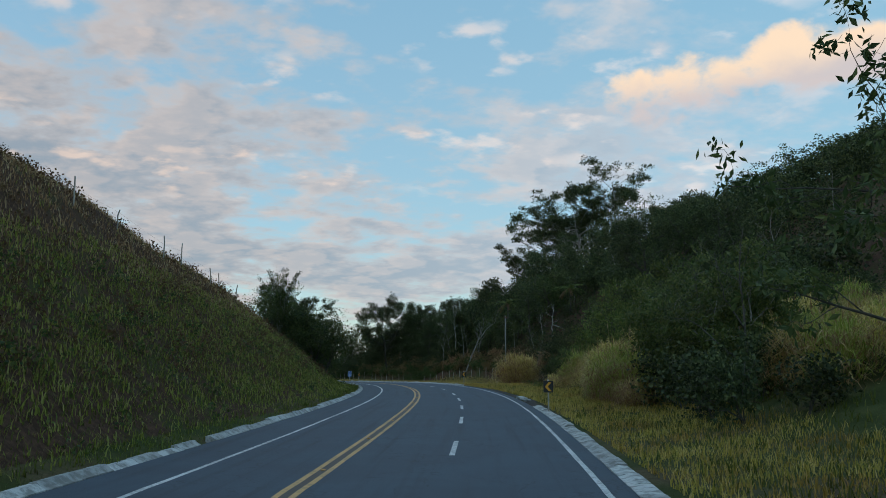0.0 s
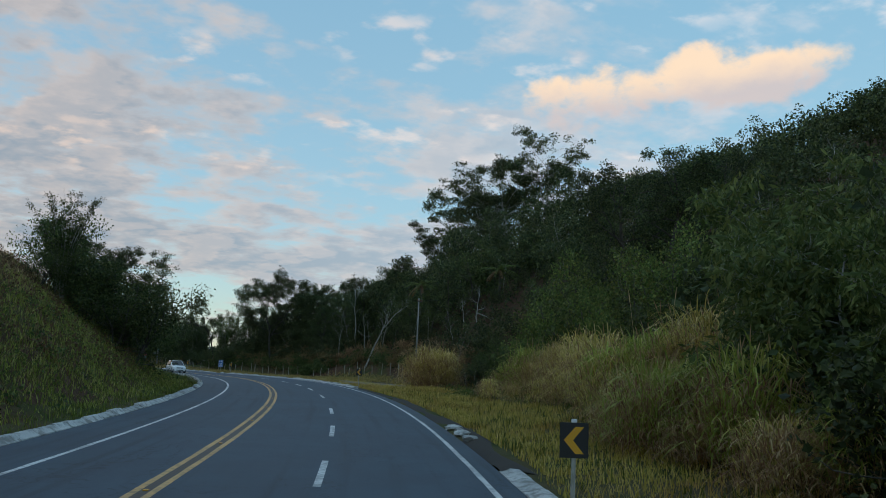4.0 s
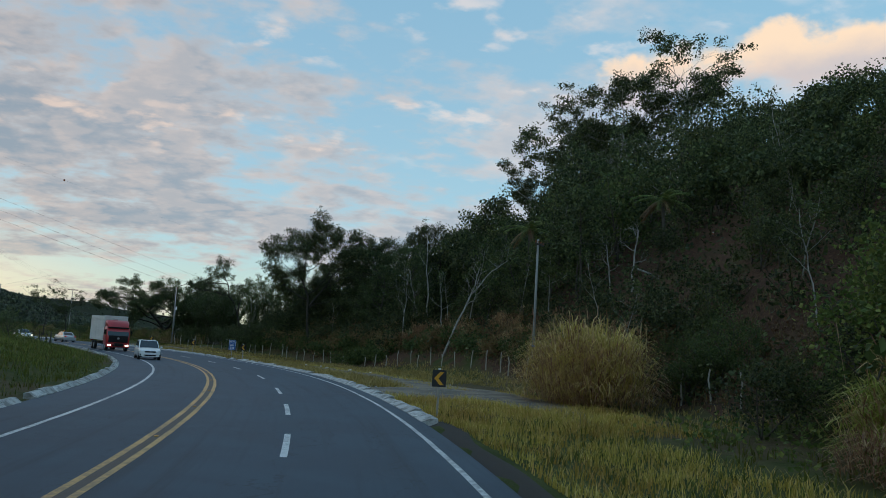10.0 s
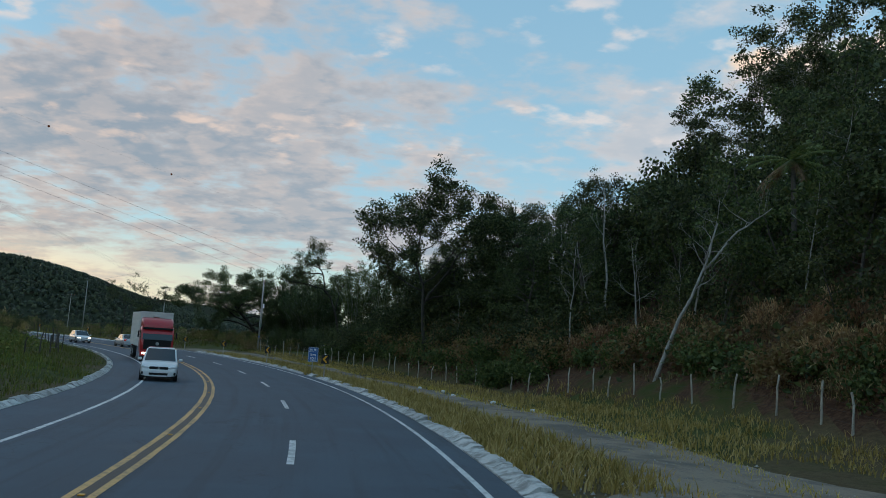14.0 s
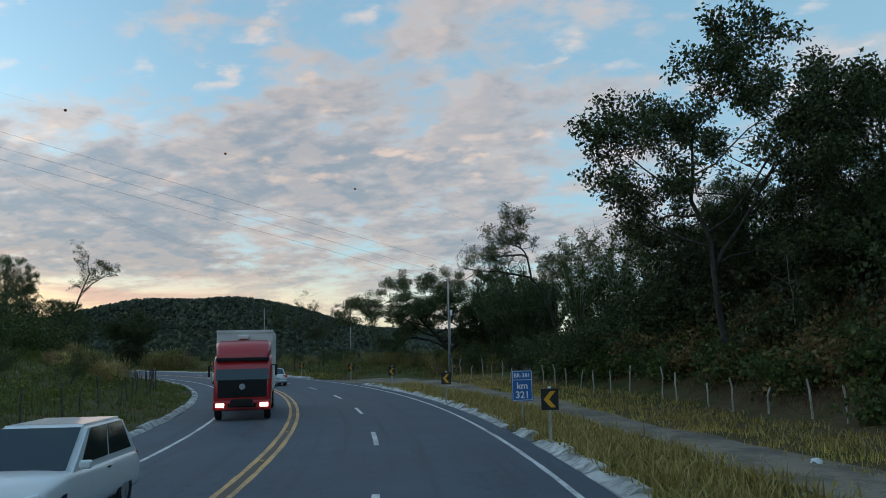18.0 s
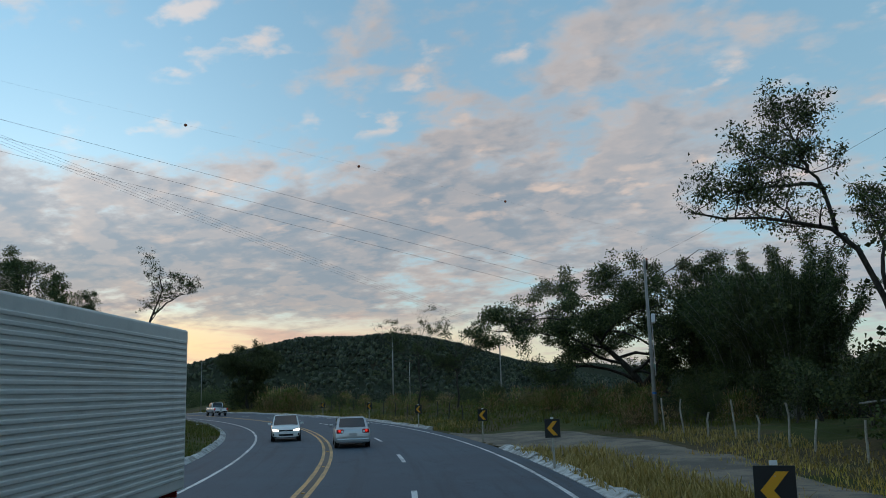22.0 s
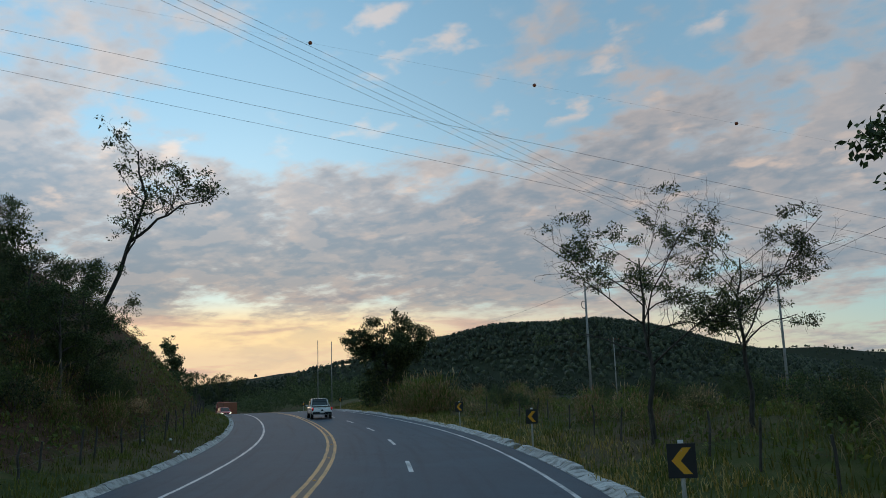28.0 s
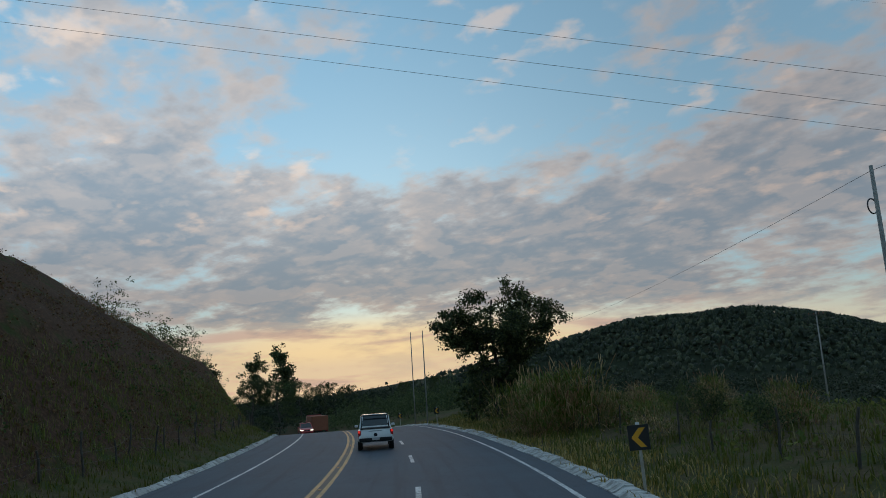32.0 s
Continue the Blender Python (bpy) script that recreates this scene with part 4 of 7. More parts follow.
def clump_meshes(seed, radius, height, count, mat):
    """A domed tuft of tall grass: green arching leaves above, dead straw leaves below, a few pale plumes."""
    rng = np.random.RandomState(seed)
    top = mesh_of("blades", *tussock(rng, count, radius, height, height * 0.32, 0.019, 0.12, 0.86), mat)
    low = mesh_of("dry_leaves", *tussock(rng, int(count * 0.75), radius * 1.08, height, height * 0.28, 0.018, 0.0, 0.72), "grass_straw")
    stalk = []
    for i in range(14):
        b = np.array([rng.normal() * radius * 0.35, rng.normal() * radius * 0.35, height * 0.5])
        tip = b + np.array([rng.normal() * 0.3, rng.normal() * 0.3, height * rng.uniform(0.42, 0.6)])
        stalk.append(tube([b, b * 0.3 + tip * 0.7, b * 0.12 + tip * 0.88, tip], [0.006, 0.006, 0.018, 0.003], 3))
    heads = mesh_of("plumes", *join(stalk), "grass_straw")
    return (top, low, heads)


TALL = [clump_meshes(31, 1.6, 3.0, 700, "grass_tall"), clump_meshes(32, 1.4, 2.6, 680, "grass_lush"),
        clump_meshes(33, 1.2, 2.1, 420, "grass_tall"), clump_meshes(34, 1.2, 1.8, 340, "grass_straw"),
        clump_meshes(35, 1.3, 2.2, 340, "grass_green"), clump_meshes(36, 1.3, 1.8, 260, "grass_dry")]


def height_at(x, y):
    return float(land(np.array([x]), np.array([y]))[0])


def at_station(s, r):
    x, y, _ = on(s, r)
    return float(x), float(y), height_at(float(x), float(y))


rng = random.Random(8)


def tall_grass(s, r, kind, scale, label="tall dry guinea grass clump beside the road"):
    x, y, z = at_station(s, r)
    plant(TALL[kind], "tall_grass", label, "grass clump", x, y, z, scale, rng.uniform(0, 360), "tall grass clumps", ("blades", "dry_leaves", "plumes"), rng.uniform(0.85, 1.15))


def bush(s, r, kind, scale, label="dense green shrub on the bank"):
    x, y, z = at_station(s, r)
    plant(BUSHES[kind], "shrub", label, "shrub", x, y, z - 0.1, scale, rng.uniform(0, 360), "shrubs", ("stem", "foliage"), rng.uniform(0.85, 1.2))


def forest_tree(s, r, kind, scale, label="slender dark-leaved woodland tree on the slope"):
    x, y, z = at_station(s, r)
    plant(FOREST[kind], "tree", label, "tree", x, y, z - 0.1, scale, rng.uniform(0, 360), "woodland trees", squash=rng.uniform(0.85, 1.2))


# tall grass on the outer verge
for s0, s1, r0, r1, n, kinds, sc in ((22, 50, 12.5, 22, 34, (0, 1, 1), 0.95), (56, 61, 9.8, 12.5, 9, (1, 1, 1, 0), 1.1), (61, 76, 11.8, 14.6, 9, (0, 0, 2), 1.15), (76, 93, 13.4, 17, 14, (0, 0, 1), 1.3), (60, 92, 10.8, 12.6, 8, (2, 3), 0.7), (43, 56, 8.0, 10.2, 16, (1, 2, 3, 1), 0.95), (107, 113, 13.4, 15.5, 7, (0, 2, 0), 1.25),
                                     (-10, 20, 9, 15, 8, (1, 0), 0.9), (225, 330, 9.5, 22, 44, (4, 4, 5), 0.75), (287, 296, 5.8, 9.5, 9, (4,), 1.5), (205, 226, 12, 24, 16, (4, 5), 0.65)):
    for i in range(n):
        tall_grass(s0 + (s1 - s0) * (i + rng.random()) / n, rng.uniform(r0, r1), rng.choice(kinds), sc * rng.uniform(0.75, 1.2))
# shrubs along the bank, and the wood above
for i in range(54):
    bush(rng.uniform(100, 186), rng.uniform(18.6, 22.5), rng.choice((3, 3, 1)), rng.uniform(0.35, 0.65), "low withered brown shrub on the cut bank")
for i in range(100):
    tall_grass(rng.uniform(116, 178), rng.uniform(18.6, 23), rng.choice((5, 3, 3)), rng.uniform(0.6, 1.05), "withered brown cane grass on the cut bank")
for i in range(34):
    bush(rng.uniform(50, 98), rng.uniform(15.5, 28), rng.choice((0, 1, 2, 0)), rng.uniform(0.9, 1.7))
deep_wood = []
for i in range(300):
    s = rng.uniform(25, 188)
    lo = 21 if s < 172 else 23
    r = lo + (100 - lo) * rng.random() ** 1.2
    if s > 172 and r > 40:
        continue
    if s < 60 and (r < 30 or r > 44):
        continue
    size = (0.5 + 0.35 * min(1.0, max(0.0, (r - 25) / 35))) * rng.uniform(0.8, 1.2)
    if s < 85:
        size *= 0.72 if s > 62 else 0.46
    elif s < 150 and r > 45:
        size *= 0.62
    if r > 52:
        deep_wood.append((s, r, size, rng.uniform(0, 6.28)))
    elif r > 34:
        forest_tree(s, r, rng.choice((0, 1, 2, 3, 4, 0, 3)), size)
    else:
        forest_tree(s, r, rng.choice((5, 7, 5, 7, 4)), size)


def join_wood(spots):
    """The trees deep in the wood, whose crowns alone show, as one canopy."""
    r = np.random.RandomState(27)
    out = []
    for s, off, size, turn in spots:
        x, y, z = at_station(s, off)
        h = 10.5 * size * r.uniform(0.9, 1.2)
        pts = r.normal(size=(34, 3)) * [1.7, 1.7, 1.5] * size * 1.2 + [x, y, z + h * 0.72]
        out.append(leaf_cloud(r, pts, 20, 0.36, 0.85, 0.75))
        out.append(tube([(x, y, z - 0.3), (x + r.normal() * 0.4, y, z + h * 0.4), (x, y, z + h * 0.85)], [0.14, 0.1, 0.04], 4))
    wood = new("hillside_wood", mesh_of("hillside_wood", *join(out), "leaf_dark"))
    tagged(wood, "dark dense canopy of the wood high on the hill", "woods", kind="stuff")


for i in range(150):
    deep_wood.append((rng.uniform(85, 182), rng.uniform(34, 80), rng.uniform(0.38, 0.6), 0.0))
join_wood(deep_wood)
for i in range(22):
    forest_tree(rng.uniform(132, 168), rng.uniform(28, 46), rng.choice((5, 7, 0)), rng.uniform(0.85, 1.15))
for i in range(46):
    tall_grass(rng.uniform(196, 262), rng.uniform(-20, -14.6), rng.choice((4, 2, 3)), rng.uniform(0.5, 0.85), "rough green and dry grass on the inner bank")
for i in range(40):
    tall_grass(rng.uniform(204, 246), rng.uniform(12.5, 26), rng.choice((4, 5, 4)), rng.uniform(0.5, 0.8), "rough dark grass behind the dirt lay-by")
for i in range(26):
    bush(rng.uniform(206, 250), rng.uniform(13, 27), rng.choice((6, 5, 6)), rng.uniform(0.22, 0.42), "low dark shrub behind the dirt lay-by")
for i in range(40):
    forest_tree(rng.uniform(128, 172), rng.uniform(25, 40), rng.choice((5, 7, 5, 0)), rng.uniform(0.75, 1.05))
for i in range(26):
    s = rng.uniform(66, 98)
    forest_tree(s, rng.uniform(17.5, 24), rng.choice((6, 7, 6)), rng.uniform(0.75, 1.05) if s > 74 else rng.uniform(0.5, 0.7))
for i in range(26):
    forest_tree(rng.uniform(30, 72), rng.uniform(20, 44), rng.choice((5, 7, 5, 4)), rng.uniform(0.34, 0.5), "leafy mid-green tree on the slope above the grass")
for i in range(18):
    bush(rng.uniform(176, 188), rng.uniform(15.8, 19.5), 5, rng.uniform(0.6, 0.9), "tall dark thicket shrub at the edge of the wood")
for i in range(20):
    bush(rng.uniform(156, 186), rng.uniform(22, 25.5), 5, rng.uniform(0.75, 1.1), "tall dark thicket shrub at the edge of the wood")
for i in range(30):
    forest_tree(rng.uniform(156, 186), rng.uniform(23, 29), rng.choice((5, 7, 5)), rng.uniform(0.55, 0.85))
for i in range(14):
    forest_tree(rng.uniform(48, 66), rng.uniform(15, 24), rng.choice((7, 5, 7)), rng.uniform(0.45, 0.62))
# dark shrubs close to the road, and the thickets on both sides of the bend
for s, r, sc in ((30, 9.4, 0.7), (33, 9.2, 0.8), (36, 9.2, 0.85), (39, 9.5, 0.9), (42, 9.8, 0.9), (46, 10.2, 0.95), (34, 11.4, 0.8), (49, 11.2, 1.1), (28, 10.8, 0.7)):
    bush(s, r, 4, sc, "dark glossy shrub close to the verge")
for i in range(9):
    bush(rng.uniform(94, 108), rng.uniform(15.5, 19.5), rng.choice((5, 6)), rng.uniform(0.45, 0.7))
for i in range(34):
    bush(rng.uniform(181, 214), rng.uniform(16, 30), rng.choice((5, 6, 5)), rng.uniform(0.45, 0.8))
for i in range(16):
    forest_tree(rng.uniform(205, 258), rng.uniform(-36, -21), rng.choice((0, 2, 3, 4)), rng.uniform(0.5, 0.72), "dark tree in the thicket above the inner verge")
for i in range(16):
    bush(rng.uniform(82, 99), rng.uniform(-19, -12.8), rng.choice((6, 4, 6)), rng.uniform(0.7, 1.1), "dense green shrub at the end of the cutting")
for i in range(16):
    bush(rng.uniform(242, 262), rng.uniform(-21, -15.2), rng.choice((6, 5, 6)), rng.uniform(0.35, 0.6), "dark shrub among dry stalks on the inner bank")
for i in range(18):
    bush(rng.uniform(232, 282), rng.uniform(11.5, 21), rng.choice((6, 5, 6)), rng.uniform(0.25, 0.42), "dark green shrub in the rough grass")
for i in range(26):
    bush(rng.uniform(150, 205), rng.uniform(-34, -16.0), rng.choice((6, 2, 6)), rng.uniform(0.3, 0.55), "low green shrub on the inner bank")


def thicket(name, label, mat, seed, boxes):
    """Shrubs that grow into each other on the slope, as one mass: (from s, to s, from r, to r, count, height)."""
    r = np.random.RandomState(seed)
    out = []
    for s0, s1, r0, r1, n, high in boxes:
        for i in range(n):
            x, y, z = at_station(r.uniform(s0, s1), r.uniform(r0, r1))
            h = high * r.uniform(0.6, 1.2)
            for j in range(3):
                out.append(tube([(x, y, z - 0.2), (x + r.normal() * h * 0.3, y + r.normal() * h * 0.3, z + h * 0.8)], [0.04, 0.012], 3))
            out.append(leaf_cloud(r, r.normal(size=(34, 3)) * [h * 0.36, h * 0.36, h * 0.25] + [x, y, z + h * 0.52], 17, 0.21, 0.5))
    tagged(new(name, mesh_of(name, *join(out), mat)), label, "undergrowth", kind="stuff")


thicket("slope_thicket", "dark tangled shrubs under the trees of the wooded bank", "leaf_dark", 61, [(150, 193, 17.6, 21.0, 44, 3.4), (176, 194, 18.0, 22, 16, 6.0), (98, 190, 21.5, 28, 52, 3.2), (60, 186, 24, 46, 50, 3.4)])
thicket("bank_scrub", "tangled withered scrub behind the fence", "leaf_dry", 64, [(150, 192, 16.4, 20.0, 34, 1.9), (120, 150, 18.6, 21, 12, 1.6)])
thicket("bank_brush", "low green brush behind the fence", "leaf_mid", 65, [(150, 192, 15.2, 19, 60, 1.5), (118, 150, 18.2, 21, 24, 1.4)])
thicket("far_thicket", "dark trees and shrubs closing the road's end", "leaf_dark", 63, [(350, 428, 5.5, 32, 80, 4.6), (350, 428, -34, -14, 40, 4.0)])
thicket("verge_thicket", "dense tangled shrubs above the inner verge", "leaf_mid", 62, [(200, 262, -36, -20.5, 64, 3.0)])

def cane_meshes(seed, count, height, sprays, per, leaf_mat):
    """A clump of thin arching canes, feathery with small leaves up to their bare tips."""
    r = np.random.RandomState(seed)
    wood, tufts = [], []
    for i in range(count):
        a = r.uniform(0, 2 * np.pi)
        h, out = height * r.uniform(0.6, 1.05), r.uniform(0.4, 3.2)
        u = np.linspace(0, 1, 9)
        q = 0.5 * r.random() + out * u ** 2.2
        p = np.stack([np.cos(a) * q, np.sin(a) * q, h * (u - 0.12 * u ** 3 * out / 3.2)], 1) + r.normal(size=(9, 3)) * 0.04
        wood.append(tube(p, np.linspace(0.035, 0.008, 9), 4))
        for j in range(sprays):
            t = r.uniform(0.12, 0.97) ** 0.8 * 8
            m = min(int(t), 7)
            at = p[m] + (p[m + 1] - p[m]) * (t - m)
            way = r.normal(size=3) * 0.5 + (0, 0, 0.35)
            tip = at + way * r.uniform(0.2, 0.6) * (1.35 - t / 8)
            wood.append(tube([at, tip], [0.006, 0.003], 3))
            tufts += [tip, (at + tip) / 2]
    return (mesh_of("trunk", *join(wood), "bark_pale"), mesh_of("crown", *leaf_cloud(r, np.array(tufts), per, 0.19, 0.22, 0.8, 0.5, 0.13), leaf_mat))


# single trees that stand out
HERO = {
    "crown_a": grown(41, "leaf_dark", "bark_pale", [[(0, 0, -1), (0.3, 0, 6), (-0.4, 0.5, 11), (0.3, 0.2, 16)], [(0.1, 0.2, 8), (1.8, -0.6, 11.5), (3.0, -1.2, 14.5)]], 0.3, [(9, 6.4, 0.5, 0.6, -0.15, 0.5, 0.1), (6, 2.6, 0.45, 0.3, 0.0, 0.5), (4, 1.2, 0.3, 0.1, 0, 0.4)], 26, 0.27, 0.66, 1.0, 0.28, 0.5, 0.4, 0.62, 1.5),
    "slope": grown(42, "leaf_dark", "bark", [[(0, 0, -1), (0.2, 0.1, 4), (-0.3, 0.2, 8), (0.2, 0, 11)]], 0.22, [(13, 5.4, 0.25, 0.6, -0.1, 0.5), (6, 2.2, 0.3, 0.2, 0, 0.5), (4, 0.9, 0.3, 0.1, 0, 0.4)], 28, 0.18, 0.52, 1.0, 0.28, 0.7, 0.5, 0.8, 1.0),
    "spread": grown(51, "leaf_dark", "bark_dark", [[(0, 0, -1), (-0.5, 0.1, 4), (-1.3, 0.2, 8), (-1.0, 0, 11)], [(-0.6, 0.1, 4.5), (1.5, 0.6, 7.5), (3.0, 0.8, 10)]], 0.17, [(9, 7.0, 0.35, 0.5, -0.15, 0.5, 0.0), (7, 2.5, 0.4, 0.2, 0, 0.5), (5, 1.0, 0.3, 0.1, 0, 0.4)], 40, 0.18, 0.52, 1.0, 0.28, 0.65, 0.5, 0.84, 1.2),
    "lush": grown(52, "leaf_olive", "bark_pale", [[(0, 0, -1), (0.4, 0.1, 2), (0.2, 0.2, 4), (0.6, 0, 6)], [(0.1, 0, 0.5), (-0.9, 0.3, 2.4), (-1.4, 0.5, 4.6)]], 0.07, [(9, 2.7, 0.2, 0.6, -0.1, 0.6), (6, 1.3, 0.25, 0.2, -0.1, 0.6), (4, 0.6, 0.3, 0.1, 0, 0.5)], 9, 0.30, 0.34, 0.8, 0.17, 0.8, 1.2),
    "leaning": grown(43, "leaf_dark", "bark_dark", [[(0, 0, -1), (1.6, 1.8, 4.5), (2.9, 3.1, 8.8), (3.6, 2.4, 12)], [(2.3, 2.5, 7.0), (3.0, 4.4, 8.8), (4.0, 6.6, 9.8)]], 0.17, [(8, 2.8, 0.42, 0.75, 0.2, 0.6), (5, 1.4, 0.3, 0.3, 0.1, 0.6), (4, 0.6, 0.3, 0.1, 0, 0.4)], 9, 0.20, 0.32, 0.62, 0.2),
    "arching": grown(54, "leaf_dark", "bark_dark", [[(0, 0, -1), (-0.4, 0.1, 3.2), (-1.5, 0.2, 6.4), (-2.7, 0.2, 7.6), (-4.4, 0.1, 8.0), (-6.4, 0, 8.2), (-8.2, -0.2, 8.3)], [(-2.6, 0.2, 7.5), (-2.8, 0.3, 9.1), (-3.5, 0.4, 10.0), (-5.0, 0.3, 10.5), (-6.2, 0.3, 10.3)], [(-2.8, 0.3, 9.2), (-4.3, 0, 9.4), (-6.0, -0.4, 9.1), (-7.2, -0.6, 8.7)], [(-3.4, 0.4, 9.9), (-3.6, 0.6, 11.2), (-4.0, 0.7, 12.2)], [(-1.0, 0.1, 5.2), (-0.6, 0.8, 7.6), (0.6, 1.0, 9.2)]], 0.15, [(11, 1.9, 0.42, 0.6, 0.05, 0.7), (6, 0.9, 0.25, 0.3, 0.0, 0.7), (4, 0.45, 0.3, 0.1, 0, 0.5)], 8, 0.14, 0.34, 0.62, 0.24),
    "sparse": grown(44, "leaf_dark", "bark_dark", [[(0, 0, -1), (0.2, 0.1, 3), (-0.2, 0.3, 6), (0, 0, 8.5)]], 0.14, [(13, 6.2, 0.40, 0.75, -0.40, 0.5), (7, 2.4, 0.25, 0.2, 0, 0.7), (5, 0.95, 0.15, 0.2, 0.05, 0.6)], 34, 0.145, 0.30, 0.95, 0.2, 0.6, 0.4, 0.34, 1.3),
    "round": grown(45, "leaf_dark", "bark_dark", [[(0, 0, -1), (0.1, 0, 2), (-0.3, 0.2, 4.5), (-0.2, 0.1, 8.0)], [(0, 0, 1.6), (1.0, 0.6, 4.2), (1.9, 0.8, 6.8)], [(0, 0, 2.0), (-1.1, -0.5, 4.4), (-2.0, -0.4, 6.4)]], 0.26, [(9, 2.9, 0.40, 0.3, -0.1, 0.5, 0.0), (6, 1.4, 0.3, 0.2, 0, 0.5), (4, 0.7, 0.3, 0.1, 0, 0.4)], 26, 0.19, 0.46, 1.0, 0.28, 0.5, 0.3, 0.9, 1.0),
    "broad": grown(46, "leaf_dark", "bark_dark", [[(0, 0, -1), (-1.4, 0.3, 2.0), (-4, 0.8, 4.6), (-6, 1, 7.2)], [(-1.2, 0.3, 1.8), (0.8, -0.8, 4.5), (1.5, -1, 7.6)]], 0.34, [(13, 7.8, 0.25, 0.30, -0.35, 0.5, 0.0), (7, 2.7, 0.4, 0.2, -0.05, 0.5), (5, 1.0, 0.3, 0.1, 0, 0.4)], 66, 0.15, 0.54, 1.0, 0.28, 0.6, 0.5, 0.92, 1.1),
    "roadside": grown(49, "leaf_mid", "bark", [[(0, 0, -1), (0.1, 0.1, 3), (-0.2, 0.2, 6), (0, 0, 8)]], 0.1, [(10, 3.6, 0.35, 0.5, -0.2, 0.5), (5, 1.4, 0.2, 0.1, -0.2, 0.5), (3, 0.5, 0.3, 0, -0.1, 0.4)], 8, 0.24, 0.28, 0.7, 0.2),
    "bamboo": cane_meshes(50, 24, 9.5, 34, 7, "leaf_mid"),
    "cane_thicket": cane_meshes(53, 40, 9.0, 56, 9, "leaf_dark"),
    "pine": proto("pn", 47, "leaf_dark", "bark", height=15, clear=0.2, spread=3.4, limbs=22, tufts=120, per=24, leaf=0.4, tuft=0.7, trunk=0.2),
    "pale": grown(48, "leaf_mid", "bark_pale", [[(0, 0, -1), (0.6, 0.2, 3), (1.4, 0.6, 6), (1.9, 0.9, 9)]], 0.075, [(7, 3.0, 0.45, 1.0, 0.3, 0.6), (4, 1.2, 0.3, 0.3, 0.1, 0.6), (2, 0.5, 0.3, 0.1, 0, 0.4)], 7, 0.24, 0.3, 0.3),
}


def hero(kind, x, y, top, label, scale=None, turn=0.0, sink=0.2):
    me = HERO[kind]
    z = height_at(x, y) - sink
    hgt = max(v.co.z for v in me[1].vertices)
    f = (top - z) / hgt if scale is None else scale
    plant(me, "tree", label, "tree", x, y, z, f, turn)


hero("crown_a", 15, 224, 54, "tall broad-crowned dark tree on the hill top", turn=20)
hero("crown_a", 23, 212, 55, "tall broad-crowned dark tree on the hill top", turn=140)
hero("crown_a", 30, 200, 57, "tall broad-crowned dark tree on the hill top", turn=260)
hero("crown_a", 21, 203, 50, "tall broad-crowned dark tree on the hill top", turn=200)
hero("crown_a", 6.5, 205, 37.5, "dark spreading tree below the hill top", turn=80)
hero("crown_a", 10.5, 184, 33.5, "dark spreading tree below the hill top", turn=310)
hero("crown_a", 45.6, 198.7, 51, "flat-crowned tree above the wooded ridge", scale=0.55, turn=60)
hero("spread", -22.8, 172.5, 19.2, "spreading dark tree at the edge of the wood", turn=25)
for x, y, t in ((-9.6, 163, 15.5), (-7.0, 168, 18.5), (-13.5, 167, 13.0), (-15.5, 179, 17.5), (-12.0, 176, 18.5), (-17.5, 181, 15.0)):
    hero("slope", x, y, t, "dark leafy tree crowding the edge of the wood", turn=x * 40 % 360)
for x, y, t in ((-24.0, 190, 11.5), (-19.0, 184, 13.5), (-19.0, 190, 14.5)):
    hero("slope", x, y, t, "dark leafy tree in the thicket behind the spreading tree", turn=x * 61 % 360)
for x, y, t in ((-25.5, 183.5, 11.0), (-23.5, 181.0, 12.5), (-28.0, 187.5, 10.0), (-22.8, 184.5, 14.5), (-25.5, 188.5, 12.0)):
    hero("slope", x, y, t, "dark leafy tree in the thicket behind the spreading tree", turn=x * 47 % 360)
hero("slope", -15.5, 174, 15.5, "spreading dark tree at the edge of the wood", turn=200)
hero("broad", -57.8, 218.8, 13.5, "wide low leaning shade tree beside the track", turn=36)
hero("slope", -53, 222.5, 13.0, "dark leafy tree beside the leaning shade tree", turn=70)
hero("slope", -49.5, 219.5, 11.5, "dark leafy tree beside the leaning shade tree", turn=150)
hero("arching", -37.5, 193.5, 0, "arching small-leaved tree leaning out from the end of the wood", scale=1.0, turn=37)
for x, y, t in ((-31.5, 189, 12.5), (-34, 193.5, 13), (-29, 187, 12.5), (-37, 197, 11.5), (-35.5, 191, 12)):
    hero("bamboo", x, y, t, "tall bamboo clump with feathery tips", turn=x * 31 % 360)
for x, y, t in ((-50, 211, 10.5), (-47, 207, 9.5), (-53, 216.5, 11.5), (-50, 215, 11.0), (-55, 220, 11.0), (-47.5, 209.5, 11.5), (-45, 205.5, 10.5), (-44, 209, 12.0)):
    hero("cane_thicket", x, y, t, "leafy bamboo clump beside the shade tree", turn=x * 17 % 360)
for s, r, h in ((43.5, 10.8, 5.4), (47, 11.0, 7.0), (50.5, 11.6, 7.4), (53, 14.0, 8.2), (46, 14.5, 7.2), (57, 15.5, 8.0), (40.5, 11.3, 6.2), (38.5, 12.6, 7.2)):
    x, y, z = at_station(s, r)
    hero("lush", x, y, z + h, "many-stemmed leafy young tree above the verge", turn=s * 53 % 360)
hero("roadside", 7.3, 14.4, 9.2, "slender roadside tree with long drooping leaves", turn=0)
hero("leaning", -111, 205, 18.4, "slender leaning tree with an open crown on the bank", scale=1.0, turn=0)
